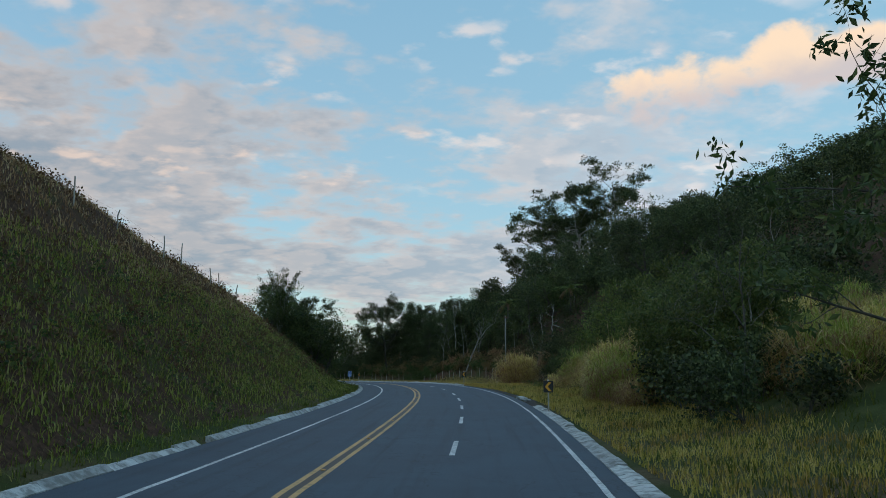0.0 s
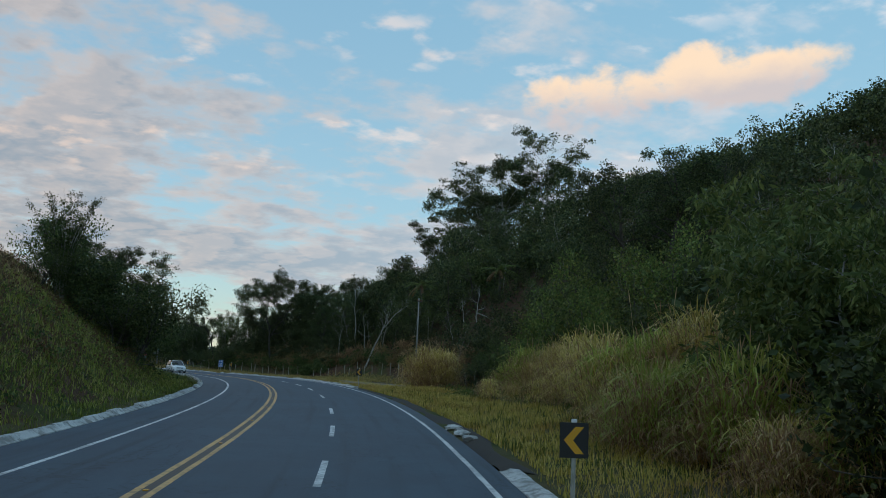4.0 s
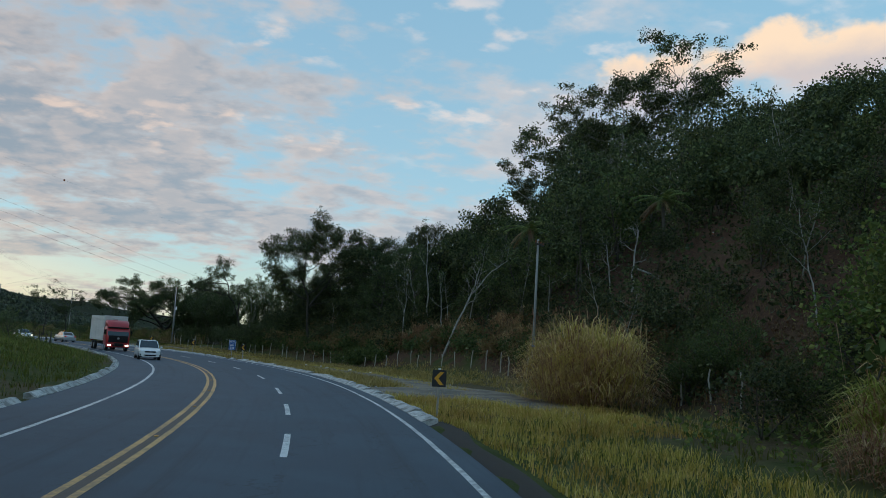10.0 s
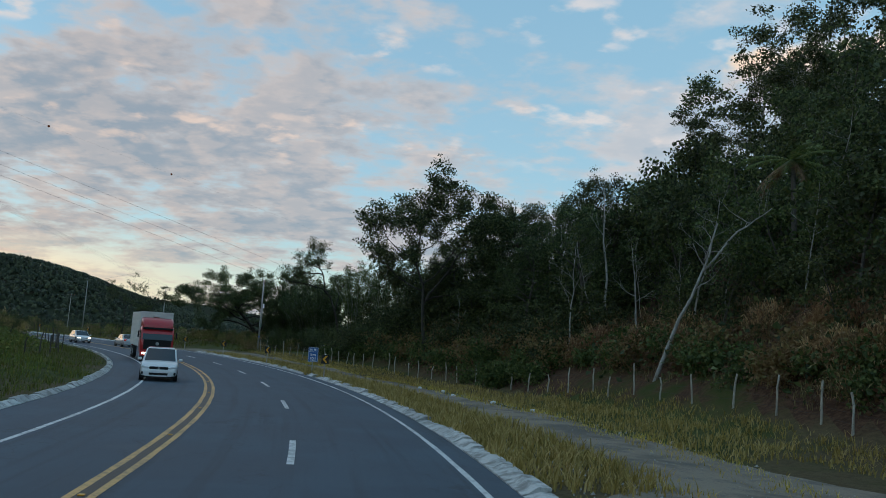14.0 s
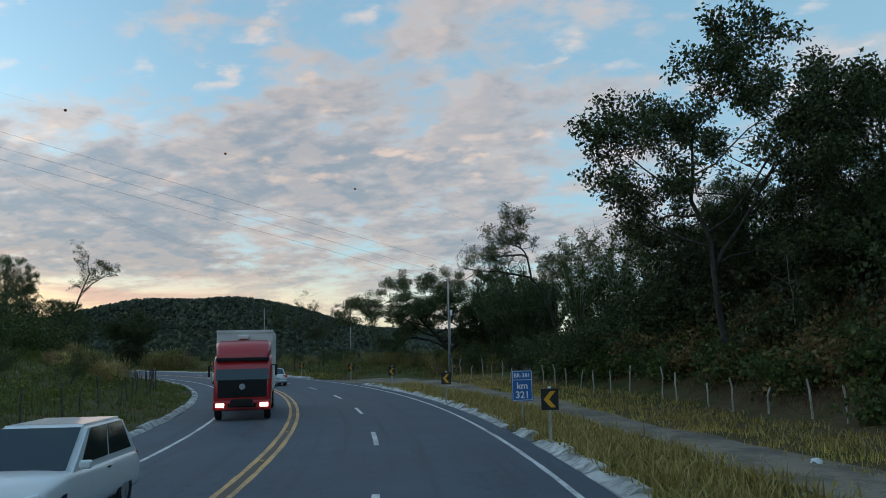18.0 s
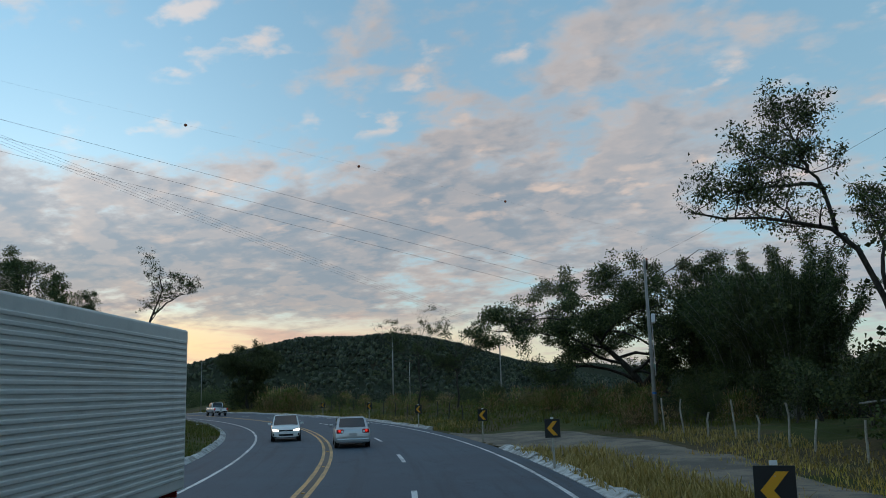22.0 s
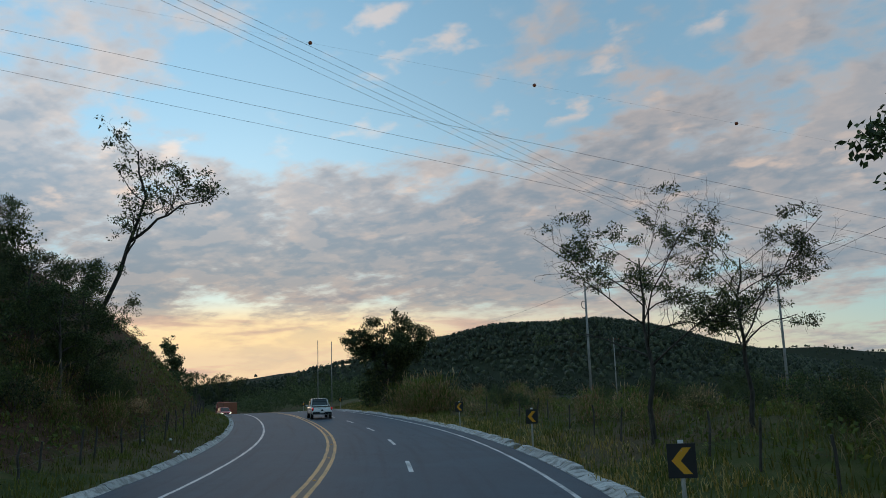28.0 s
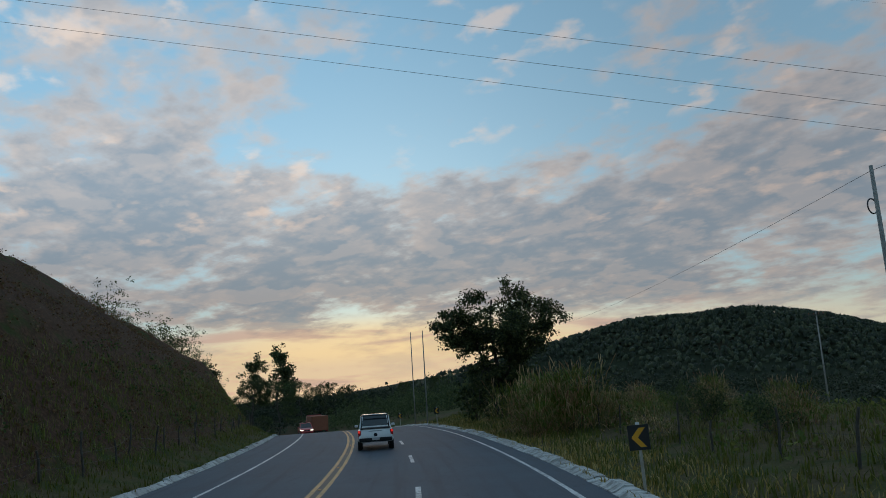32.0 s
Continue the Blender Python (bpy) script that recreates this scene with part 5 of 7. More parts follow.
for x, y, t in ((-106, 202, 11.0), (-102, 199, 9.6), (-111, 200.5, 14.5), (-98, 197, 8.6), (-107.5, 205.0, 11.0), (-104, 203.0, 9.0)):
    hero("slope", x, y, t, "dense dark leafy tree beside the leaning tree", turn=x * 23 % 360)
hero("slope", -101, 191, 15.5, "dark leafy tree above the grassy bank", turn=80)
hero("slope", -107, 187, 14.5, "dark leafy tree above the grassy bank", turn=10)
hero("round", -146.3, 251, 13.2, "dense round dark tree beside the road", turn=0)
for dx, dy, k, sc in ((0, 0.5, 4, 1.3), (-2, -1, 0, 1.2), (2.2, 1.5, 4, 1.2), (-3.5, 2, 0, 1.0)):
    plant(BUSHES[k], "shrub", "dark shrub at the foot of the round tree", "shrub", -146.3 + dx, 251 + dy, height_at(-146.3 + dx, 251 + dy), sc, dx * 50, "shrubs", ("stem", "foliage"))
hero("sparse", -82.7, 219.6, 11.8, "thin open-branched tree with sparse leaves", turn=0)
hero("sparse", -79.8, 222.2, 11.2, "thin open-branched tree with sparse leaves", scale=0.8, turn=130)
hero("spread", -22.5, 88.5, 11.6, "dark leafy tree at the end of the cutting", turn=0)
for i in range(14):
    bush(rng.uniform(80, 98), rng.uniform(-18.5, -13.2), 6, rng.uniform(0.6, 0.95), "tall dense shrub at the end of the cutting")
hero("slope", -20.5, 92.5, 9.0, "dark leafy tree at the end of the cutting", turn=200)
hero("slope", -25.0, 87, 11.0, "dark leafy tree at the end of the cutting", turn=310)
hero("bamboo", -21.5, 79, 13.0, "tall bamboo clump behind the cutting", turn=20)
hero("slope", -23.5, 83, 12.0, "dark leafy tree at the end of the cutting", turn=90)


def pale_tree(x, y, stems, label, seed, radius=0.09, bark="bark_pale"):
    """A thin pale tree from its stems' courses, with few twigs and fewer leaves."""
    me = grown(seed, "leaf_mid", bark, stems, radius, [(5, 2.2, 0.5, 0.8, 0.2, 0.6), (4, 1.1, 0.3, 0.3, 0.1, 0.6), (2, 0.5, 0.3, 0.1, 0, 0.4)], 5, 0.18, 0.25, 0.35)
    plant(me, "tree", label, "tree", x, y, height_at(x, y) - 0.2, 1.0, 0.0)


pale_tree(-5.4, 145.3, [[(0, 0, -0.5), (1.2, 0.2, 3.2), (2.6, 0.4, 6.4), (3.2, 0.4, 8.8)], [(2.5, 0.4, 6.2), (4.2, 0.6, 8.4), (6.0, 0.8, 9.8)]], "pale bare-limbed tree leaning out from the bank", 91, 0.13)
pale_tree(-7.4, 159.1, [[(0, 0, -0.5), (-0.2, 0, 3.5), (-0.5, 0, 7.0), (-0.7, 0, 10.6)]], "tall straight pale trunk at the edge of the wood", 92, 0.11)
pale_tree(-5.6, 153.4, [[(0, 0, -0.5), (-0.3, 0, 2.5), (-0.6, 0, 6.2)]], "thin pale bare trunk at the edge of the wood", 93)
pale_tree(9.5, 134.5, [[(0, 0, -0.5), (0.2, 0, 2.5), (0.5, 0, 5.2)], [(0.2, 0, 2.2), (1.8, -0.2, 1.6), (4.0, -0.4, 0.9), (6.4, -0.6, 0.6)]], "pale trunk with a long broken limb on the bank", 94, 0.13)
pale_tree(8.2, 135.5, [[(0, 0, -0.5), (-0.2, 0, 2.2), (-0.5, 0, 4.4)]], "thin pale bare trunk at the edge of the wood", 95)
pale_tree(-11.9, 171.7, [[(0, 0, -0.5), (-0.5, 0, 2.2), (-0.2, 0, 4.6), (-0.8, 0, 7.6)], [(-0.4, 0, 2.4), (-1.6, 0, 4.0), (-2.6, 0, 5.2)]], "forked pale trunk at the edge of the wood", 96)
pale_tree(-10.2, 169.7, [[(0, 0, -0.5), (-0.6, 0, 2.4), (-0.9, 0, 5.0), (-1.3, 0, 9.0)]], "tall thin pale trunk at the edge of the wood", 97, 0.11)
pale_tree(11.0, 36.2, [[(0, 0, -0.5), (0.15, 0.1, 3.6), (0, 0.2, 5.6), (0.3, 0.2, 7.8)], [(0.1, 0.1, 3.2), (-0.7, 0.2, 4.6), (-1.0, 0.2, 6.4)], [(0.05, 0, 1.6), (-0.9, 0.9, 2.6), (-1.5, 1.9, 3.5), (-2.1, 3.2, 3.9)]], "grey bare-stemmed tree with a broken limb among the shrubs", 98, 0.07, "bark")
pale_tree(10.6, 43.0, [[(0, 0, -0.5), (-0.2, 0, 2.4), (0.3, 0.1, 4.6), (0.1, 0, 6.6)], [(-0.1, 0, 1.8), (-1.0, 0.3, 3.6), (-1.3, 0.3, 5.2)]], "grey bare-stemmed tree among the shrubs", 99, 0.06, "bark")
for i in range(24):
    x, y, z = at_station(rng.uniform(62, 178), rng.uniform(17.5, 40))
    hero("pale", x, y, z + rng.uniform(5.5, 10.0), "thin pale bare trunk among the dark trees", turn=rng.uniform(0, 360))
for x, y, t, a in ((17.6, 92.6, 21.0, 30), (21.5, 91.3, 22.0, 150), (25.5, 90.6, 22.3, 270)):
    hero("slope", x, y, t, "tall leafy tree standing above the plume grass", turn=a)
for x, y, t in ((-369, 293, 22), (-352, 300, 24), (-385, 282, 20), (-340, 296, 17)):
    hero("pine", x, y, t, "dark pine on the far roadside rise", turn=x * 7 % 360)
for x, y, t in ((-281, 268, 10.4), (-278, 273.5, 9.6), (-278, 279, 9.2), (-274, 284, 8.2), (-274, 289.5, 7.2), (-268, 303, 7.2), (-262, 309, 8.0)):
    hero("slope", x, y, t, "dark dense tree beyond the far end of the road", turn=x * 67 % 360)

# ---- signs ----


def prism(outline, depth):
    """A flat outline in x and z, given depth along -y."""
    n = len(outline)
    v = [(x, 0.0, z) for x, z in outline] + [(x, depth, z) for x, z in outline]
    f = [tuple(range(n)), tuple(range(n, 2 * n))[::-1]] + [((i + 1) % n, i, n + i, n + (i + 1) % n) for i in range(n)]
    return v, f


def chevron_proto():
    ob = thing("chevron_sign", "black sign with an amber left-pointing chevron on a pale post", "road sign", group="bend chevrons")
    part("post", box(0.075, 0.055, 1.95, (0, 0.035, -0.3), 0.008), "post", ob, "pale weathered wooden post")
    board = part("board", box(0.50, 0.012, 0.60, (0, 0, 1.03), 0.004), "sign_black", ob, "black sheet-metal board")
    pts = [(0.17, 1.56), (0.02, 1.56), (-0.18, 1.33), (0.02, 1.10), (0.17, 1.10), (-0.02, 1.33)]
    part("chevron", mesh_of("chevron", *prism(pts, 0.003), "sign_amber"), None, board, "amber reflective chevron", m=pose(0, -0.0095, 0))
    part("bolt", cyl(0.012, 0.012, 0.01, (0, -0.012, 1.5), 6), "steel", board)
    part("tag", box(0.10, 0.012, 0.06, (0, 0.01, 1.632), 0.003), "sign_white", ob, "small pale tag above the board")
    return ob


CHEVRONS = [(42.4, 3.45), (100.3, 4.2), (157.0, 3.85), (175.4, 3.6), (191.7, 3.65), (207.0, 3.9), (224.9, 3.8), (244.7, 4.5), (262.0, 4.4), (318.0, 4.4), (345.0, 4.6)]
first = chevron_proto()
for i, (s, r) in enumerate(CHEVRONS):
    x, y, z = on(s, r)
    m = pose(float(x), float(y), float(z), 0, rng.uniform(-1.5, 1.5), math.degrees(heading(s)) - 6 + rng.uniform(-5, 5))
    if i == 0:
        first.matrix_basis = m
    else:
        copy_thing(first, m)


def words(text, size, mat, parent, at, label=""):
    cu = bpy.data.curves.new("lettering", "FONT")
    cu.body, cu.size, cu.extrude, cu.align_x, cu.align_y = text, size, 0.001, "CENTER", "CENTER"
    cu.offset = size * 0.02
    tmp = new("lettering", cu)
    me = bpy.data.meshes.new_from_object(tmp.evaluated_get(bpy.context.evaluated_depsgraph_get()))
    bpy.data.objects.remove(tmp)
    me.materials.clear()
    me.materials.append(M[mat])
    return part("lettering", me, None, parent, label, m=pose(at[0], at[1], at[2], 90, 0, 0))


def blue_sign():
    x, y, z = on(162.8, 4.3)
    ob = thing("kilometre_sign", "blue kilometre sign with white border and figures on a steel post", "road sign", pose(float(x), float(y), float(z), 0, 0, math.degrees(heading(162.8)) - 4))
    part("post", cyl(0.03, 0.03, 1.25, (0, 0.04, -0.3), 10), "steel", ob, "grey galvanised post")
    b = part("board", box(0.74, 0.012, 1.08, (0, 0, 0.92), 0.004), "sign_blue", ob, "blue enamelled board")
    for w, h, cx, cz in ((0.70, 0.018, 0, 0.945), (0.70, 0.018, 0, 1.66), (0.70, 0.018, 0, 1.97), (0.018, 1.04, -0.345, 0.94), (0.018, 1.04, 0.345, 0.94)):
        part("border", box(w, 0.003, h, (cx, -0.0085, cz)), "sign_white", b)
    words("BR-381", 0.20, "sign_white", b, (0, -0.009, 1.82), "white lettering")
    words("km", 0.33, "sign_white", b, (0, -0.009, 1.45), "white lettering")
    words("321", 0.34, "sign_white", b, (0, -0.009, 1.13), "white figures")


blue_sign()

# ---- poles ----


def pole(x, y, top, label, arm=0.0, turn=0.0, lean=0.0, extra=(), thick=1.0):
    z = height_at(x, y) - 0.4
    h = top - z
    ob = thing("utility_pole", label, "utility pole", pose(x, y, z, 0, lean, turn))
    part("shaft", cyl(0.12 * thick, 0.075 * thick, h, seg=10), "pole", ob, smooth=True)
    if arm:
        a = part("crossarm", box(arm, 0.1, 0.12, (0, -0.12, h - 0.45), 0.01), "post_dark", ob, "dark wooden crossarm")
        for i in (-0.45, -0.15, 0.15, 0.45):
            part("insulator", cyl(0.035, 0.055, 0.16, (i * arm, -0.12, h - 0.33), 8), "clay", a)
    if "meter" in extra:
        b = part("meter_box", box(0.34, 0.2, 0.5, (0.05, -0.24, h * 0.62), 0.03), "sign_white", ob, "pale meter box")
        part("conduit", cyl(0.025, 0.025, h * 0.3, (0.05, -0.16, h * 0.32), 8), "steel", b, "grey conduit below the box")
        ring = bmesh.new()
        bmesh.ops.create_circle(ring, segments=6, radius=0.02, matrix=Matrix.Translation((0.2, 0, 0)) @ Matrix.Rotation(radians(90), 4, "X"))
        bmesh.ops.spin(ring, geom=ring.verts[:] + ring.edges[:] + ring.faces[:], cent=(0, 0, 0), axis=(0, 0, 1), angle=2 * math.pi, steps=18, use_merge=True)
        part("cable_coil", ring, "wire", ob, "black coiled cable", m=pose(0, -0.38, h * 0.645, 90, 0, 0))
        part("pole_sign", box(0.62, 0.015, 0.26, (0.05, -0.14, h * 0.36), 0.004), "sign_green", ob, "small green sign")
    if "band" in extra:
        part("band", cyl(0.122, 0.12, 0.12, (0, 0, 2.1), 12), "sign_blue", ob, "blue painted band")
    if "coil" in extra:
        c = bmesh.new()
        bmesh.ops.create_circle(c, segments=6, radius=0.03, matrix=Matrix.Translation((0.3, 0, 0)) @ Matrix.Rotation(radians(90), 4, "X"))
        bmesh.ops.spin(c, geom=c.verts[:] + c.edges[:] + c.faces[:], cent=(0, 0, 0), axis=(0, 0, 1), angle=2 * math.pi, steps=20, use_merge=True)
        part("cable_coil", c, "wire", ob, "black coiled cable", m=pose(-0.2, 0, h - 1.6, 90, 0, 90))
    return Vector((x, y, z + h))


P_A = pole(1.8, 130, 11.6, "tall weathered concrete utility pole beside the track", 1.4, 60, extra=("band",))
P_A2 = pole(16.9, 138.3, 14.2, "concrete utility pole among the trees", 1.4, 60)
P_B = pole(-51.0, 200.5, 10.3, "leaning concrete utility pole with a meter box and small signs", 1.6, 114, 7, extra=("meter", "band"))
P_D = pole(-94.9, 253, 11.3, "concrete utility pole with a double crossarm", 2.2, 20)
P_F = pole(-106, 243, 10.9, "dark utility pole with a coiled cable at its top", 0, 0, extra=("coil",))
P_M = pole(-159, 250.7, 9.5, "thin mast beside the road", 0, 0, thick=0.6)
P_N = pole(-172, 256, 10.5, "thin mast beside the road", 0, 0, thick=0.6)
P_G = pole(-150, 300, 10.0, "utility pole with crossarm on the valley side", 1.8, 40)
P_R = pole(-79, 100, 33, "tall concrete line pole on the inner hill", 2.2, 90, thick=1.6)
P_S = pole(-235, 143, 74, "tall steel line mast on the western hill", 6.0, 60, thick=3.0)
P_T = pole(-87, 400, 14, "steel line mast across the valley", 6.0, 60, thick=2.0)


def span(a, b, sag, radius, ob):
    pts = [np.array(a) + (np.array(b) - np.array(a)) * t + np.array([0, 0, -4 * sag * t * (1 - t)]) for t in np.linspace(0, 1, 25)]
    part("cable", mesh_of("cable", *tube(pts, [radius] * 25, 4), "wire"), None, ob)


line = thing("overhead_cables", "thin dark cables crossing the road between poles", "cables")
for i, (dx, dz) in enumerate(((-0.95, -0.3), (-0.35, -0.3), (0.35, -0.3), (0.95, -0.3))):
    span((-79, 100 + dx, 33 + dz), (-94.9 + dx, 253 + dx * 0.3, 11.3 + dz), 0.6, 0.007, line)
span((-52.0, 201.6, 10.0), (-94.9, 253, 11.0), 0.5, 0.012, line)
span((-106, 243, 10.7), (-193, 293, 12.8), 0.8, 0.010, line)
span((-106, 243, 10.7), (-98.5, 250.0, 13.9), 0.1, 0.010, line)
span((1.8, 130, 11.3), (16.9, 138.3, 14.0), 0.3, 0.010, line)
span((1.8, 130, 11.3), (-52.0, 201.6, 9.9), 1.2, 0.005, line)
high = thing("high_voltage_line", "high-voltage cables with marker balls against the sky", "cables")
for dx, dz in ((1.5, 1.0), (-1.0, -1.6), (-4.5, -3.2)):
    span((-235 + dx, 143, 74 + dz), (-87 + dx, 400, 14 + dz), 0.0, 0.025, high)
A0, C0 = np.array([-189.0, 215.6, 64.1]), np.array([-157.0, 291.5, 55.0])
span(A0 - (C0 - A0) * 1.0, C0 + (C0 - A0) * 1.3, 0.0, 0.008, high)
for t in (-0.5, 0.0, 0.52, 1.0, 1.5):
    b = bmesh.new()
    bmesh.ops.create_icosphere(b, subdivisions=2, radius=0.34)
    part("marker_ball", b, "ball", high, "dark round marker ball", True, m=Matrix.Translation(A0 + (C0 - A0) * t))


def palm(x, y, top):
    z = height_at(x, y) - 0.2
    h = top - z - 1.5
    ob = thing("palm", "green feather palm on the wooded slope with hanging dead fronds", "palm", pose(x, y, z))
    part("trunk", mesh_of("trunk", *tube([(0, 0, 0), (0.1, 0, h * 0.5), (0, 0.1, h)], [0.2, 0.16, 0.14], 8), "bark", True), None, ob)
    r = np.random.RandomState(5)
    for i in range(18):
        a, up = i * 2.4, r.uniform(-0.5, 0.9)
        rib = limb_path(r, (0, 0.1, h), (math.cos(a), math.sin(a), up), r.uniform(2.2, 3.2), 8, 0.15, -0.9)
        lv, lf = [], []
        for j in range(1, 9):
            for k in range(5):
                c = rib[j - 1] + (rib[j] - rib[j - 1]) * (k / 5)
                d = rib[j] - rib[j - 1]
                sd = np.cross(d, (0, 0, 1))
                sd /= np.linalg.norm(sd) + 1e-6
                for q in (-1, 1):
                    tip = c + sd * q * 0.55 * (1.1 - j / 12) + d * 0.5 + (0, 0, -0.25)
                    w = d / (np.linalg.norm(d) + 1e-6) * 0.03
                    lf.append((len(lv), len(lv) + 1, len(lv) + 2))
                    lv += [c - w, c + w, tip]
        part("frond", mesh_of("frond", lv, lf, "leaf_dry" if up < -0.3 else "leaf_light"), None, ob)


palm(13.3, 140.7, 18.8)
palm(2.5, 150, 17.0)


# ---- fences ----


def post_mesh(seed, mat, high=1.25):
    r = np.random.RandomState(seed)
    p = np.array([[0, 0, -0.35], [0.01, 0.0, 0.3], [r.normal() * 0.03, r.normal() * 0.03, high * 0.7], [r.normal() * 0.05, r.normal() * 0.05, high]])
    return mesh_of("fence_post", *tube(p, [0.048, 0.044, 0.041, 0.039], 6), mat)


POSTS = {m: [post_mesh(i + 60, m, h) for i, h in enumerate((1.1, 1.3, 1.45, 1.6))] for m in ("post", "post_dark")}


def fence(label, spots, mat, wires, seed):
    """Posts with strands of wire between them; the fence is one thing, each post and strand a part."""
    r = random.Random(seed)
    ob = thing("wire_fence", label, "fence")
    tops = []
    for s, off in spots:
        x, y, z = at_station(s, off)
        m = pose(x, y, z, r.uniform(-5, 5), r.uniform(-5, 5), r.uniform(0, 360))
        part("fence_post", r.choice(POSTS[mat]), None, ob, m=m)
        tops.append(np.array([x, y, z]))
    for h in wires:
        pts = []
        for a, b in zip(tops, tops[1:]):
            pts += [a + (0, 0, h), (a + b) / 2 + (0, 0, h - 0.03)]
        pts.append(tops[-1] + (0, 0, h))
        part("strand", mesh_of("strand", *tube(pts, [0.004] * len(pts), 3), "wire"), None, ob)
    return ob


fr = random.Random(3)
spots = []
s = 101.0
while s < 206:
    spots.append((s, float(np.interp(s, [101, 126, 142, 150, 162, 180, 206], [18.4, 17.3, 16.6, 15.6, 14.5, 13.4, 12.6])) + fr.uniform(-0.25, 0.25)))
    s += fr.uniform(1.7, 2.6)
fence("pale leaning wooden fence posts with barbed wire below the wooded bank", spots, "post", (0.4, 0.75, 1.05), 1)
spots = []
s = 158.0
while s < 352:
    spots.append((s, float(np.interp(s, [158, 166, 184, 216, 240, 262, 352], [-14.4, -13.4, -13.0, -12.6, -13.4, -13.2, -13.6])) + fr.uniform(-0.3, 0.3)))
    s += fr.uniform(2.2, 4.6)
fence("dark crooked fence posts with wire along the inner verge", spots, "post_dark", (0.45, 0.85), 2)
spots = [(14 + 6.0 * i + fr.uniform(-1, 1), -20.5 + fr.uniform(-0.4, 0.4)) for i in range(11)]
fence("pale fence posts along the top of the grassy cutting", spots, "post", (0.5, 1.0), 3)
spots = [(228 + 4.2 * i, 8.2 + 0.12 * i + fr.uniform(-0.3, 0.3)) for i in range(20)]
fence("weathered short fence posts on the outer grass bank", spots, "post_dark", (0.4, 0.8), 4)

# ---- grass and weeds that nobody could count ----


def scatter_blades(name, label, boxes, mat, seed, lean=0.6, width=0.012, segs=2):
    """Grass over stretches (from s, to s, from r, to r, count, height)."""
    r = np.random.RandomState(seed)
    out = []
    for s0, s1, r0, r1, n, h in boxes:
        k = max(1, n // 7)
        cs, cr = r.uniform(s0, s1, k), r.uniform(r0, r1, k)
        ss = np.repeat(cs, 7) + r.normal(0, 0.28, k * 7)
        rr = np.maximum(np.repeat(cr, 7) + r.normal(0, 0.28, k * 7), r0 + 0.05 * r.random(k * 7))
        x, y, _ = on(ss, rr)
        z = land(x, y) - 0.02
        hh = h * np.repeat(r.uniform(0.5, 1.3, k), 7)
        out.append(blades(r, np.stack([x, y, z], 1), hh, width * (1 + h), lean, segs))
    ob = new(name, mesh_of(name, *join(out), mat))
    tagged(ob, label, "grass", kind="stuff")


scatter_blades("verge_grass", "yellow-green verge grass along the outer shoulder",
               [(-5, 48, 3.9, 10.5, 18000, 0.36), (48, 100, 4.25, 10.5, 23000, 0.38), (98, 110.6, 3.9, 8.4, 4500, 0.42), (98, 106.5, 8.2, 13.6, 3600, 0.5)], "grass_yellow", 71)
scatter_blades("dry_verge_grass", "golden dry grass between the kerb and the track", [(118.6, 200, 3.8, 7.0, 19000, 0.5), (100, 124, 13.6, 18, 1600, 0.45), (124, 150, 10.8, 16.6, 5600, 0.4), (150, 205, 10.8, 14.0, 7000, 0.34), (222, 330, 3.9, 8, 8000, 0.4)], "grass_gold", 76, width=0.018)
scatter_blades("track_weeds", "low weeds in tufts on the dirt track's edges",
               [(111, 118, 4.3, 8.5, 260, 0.14), (106, 118, 12.4, 13.8, 700, 0.3), (105, 111, 8.0, 9.8, 700, 0.3), (118, 195, 6.4, 7.8, 3600, 0.26), (118, 195, 9.3, 11.2, 4600, 0.30), (122, 195, 8.3, 8.9, 700, 0.12)], "grass_yellow", 79)


def gravel(s0, s1, r0, r1, count, seed):
    """Loose pebbles strewn over the track."""
    r = np.random.default_rng(seed)
    s, q = r.uniform(s0, s1, count), r.uniform(r0, r1, count)
    x, y, _ = on(s, q)
    z = land(x, y) + 0.05
    size = 0.012 + 0.035 * r.random(count) ** 3
    v, f = [], []
    for i in range(count):
        a, b = size[i] * r.uniform(0.8, 1.6), size[i] * r.uniform(0.5, 0.9)
        t = r.uniform(0, 6.28)
        n = len(v)
        for j in range(5):
            w = t + j * 1.2566
            v.append((x[i] + a * math.cos(w), y[i] + a * 0.8 * math.sin(w), z[i] - 0.03))
        v.append((x[i] + a * 0.2, y[i], z[i] + b))
        f += [(n + j, n + (j + 1) % 5, n + 5) for j in range(5)]
    ob = new("gravel", mesh_of("gravel", v, f, "concrete"))
    tagged(ob, "loose pale gravel strewn on the dirt track", "gravel", kind="stuff")


gravel(107, 150, 4.4, 11.5, 2600, 80)
scatter_blades("verge_weeds", "green weeds and grass on both verges",
               [(-5, 100, 4.4, 14, 7000, 0.5), (203, 222, 10.8, 22, 3600, 0.45), (217, 330, 4.5, 22, 22000, 0.6), (95, 345, -16.5, -10.3, 26000, 0.42), (-5, 95, -14, -9.6, 7000, 0.3), (150, 250, -24, -15, 11000, 0.6)], "grass_green", 72, width=0.016)
scatter_blades("bank_grass", "dry and green grass covering the cut slopes",
               [(245, 350, -18.5, -13, 8000, 0.45), (100, 160, 18, 27, 8000, 0.6), (160, 192, 15.2, 27, 5000, 0.5), (225, 330, 10, 26, 9000, 0.7)], "grass_dry", 73)
scatter_blades("slope_grass", "dry straw-coloured grass on the cutting", [(0, 98, -24, -12.0, 15000, 0.45)], "grass_olive", 75)
scatter_blades("cutting_grass", "olive and yellow-green grass on the lower cutting", [(0, 98, -18.5, -10.5, 28000, 0.42), (0, 98, -26, -16, 2500, 0.42)], "grass_lush", 77, width=0.017)
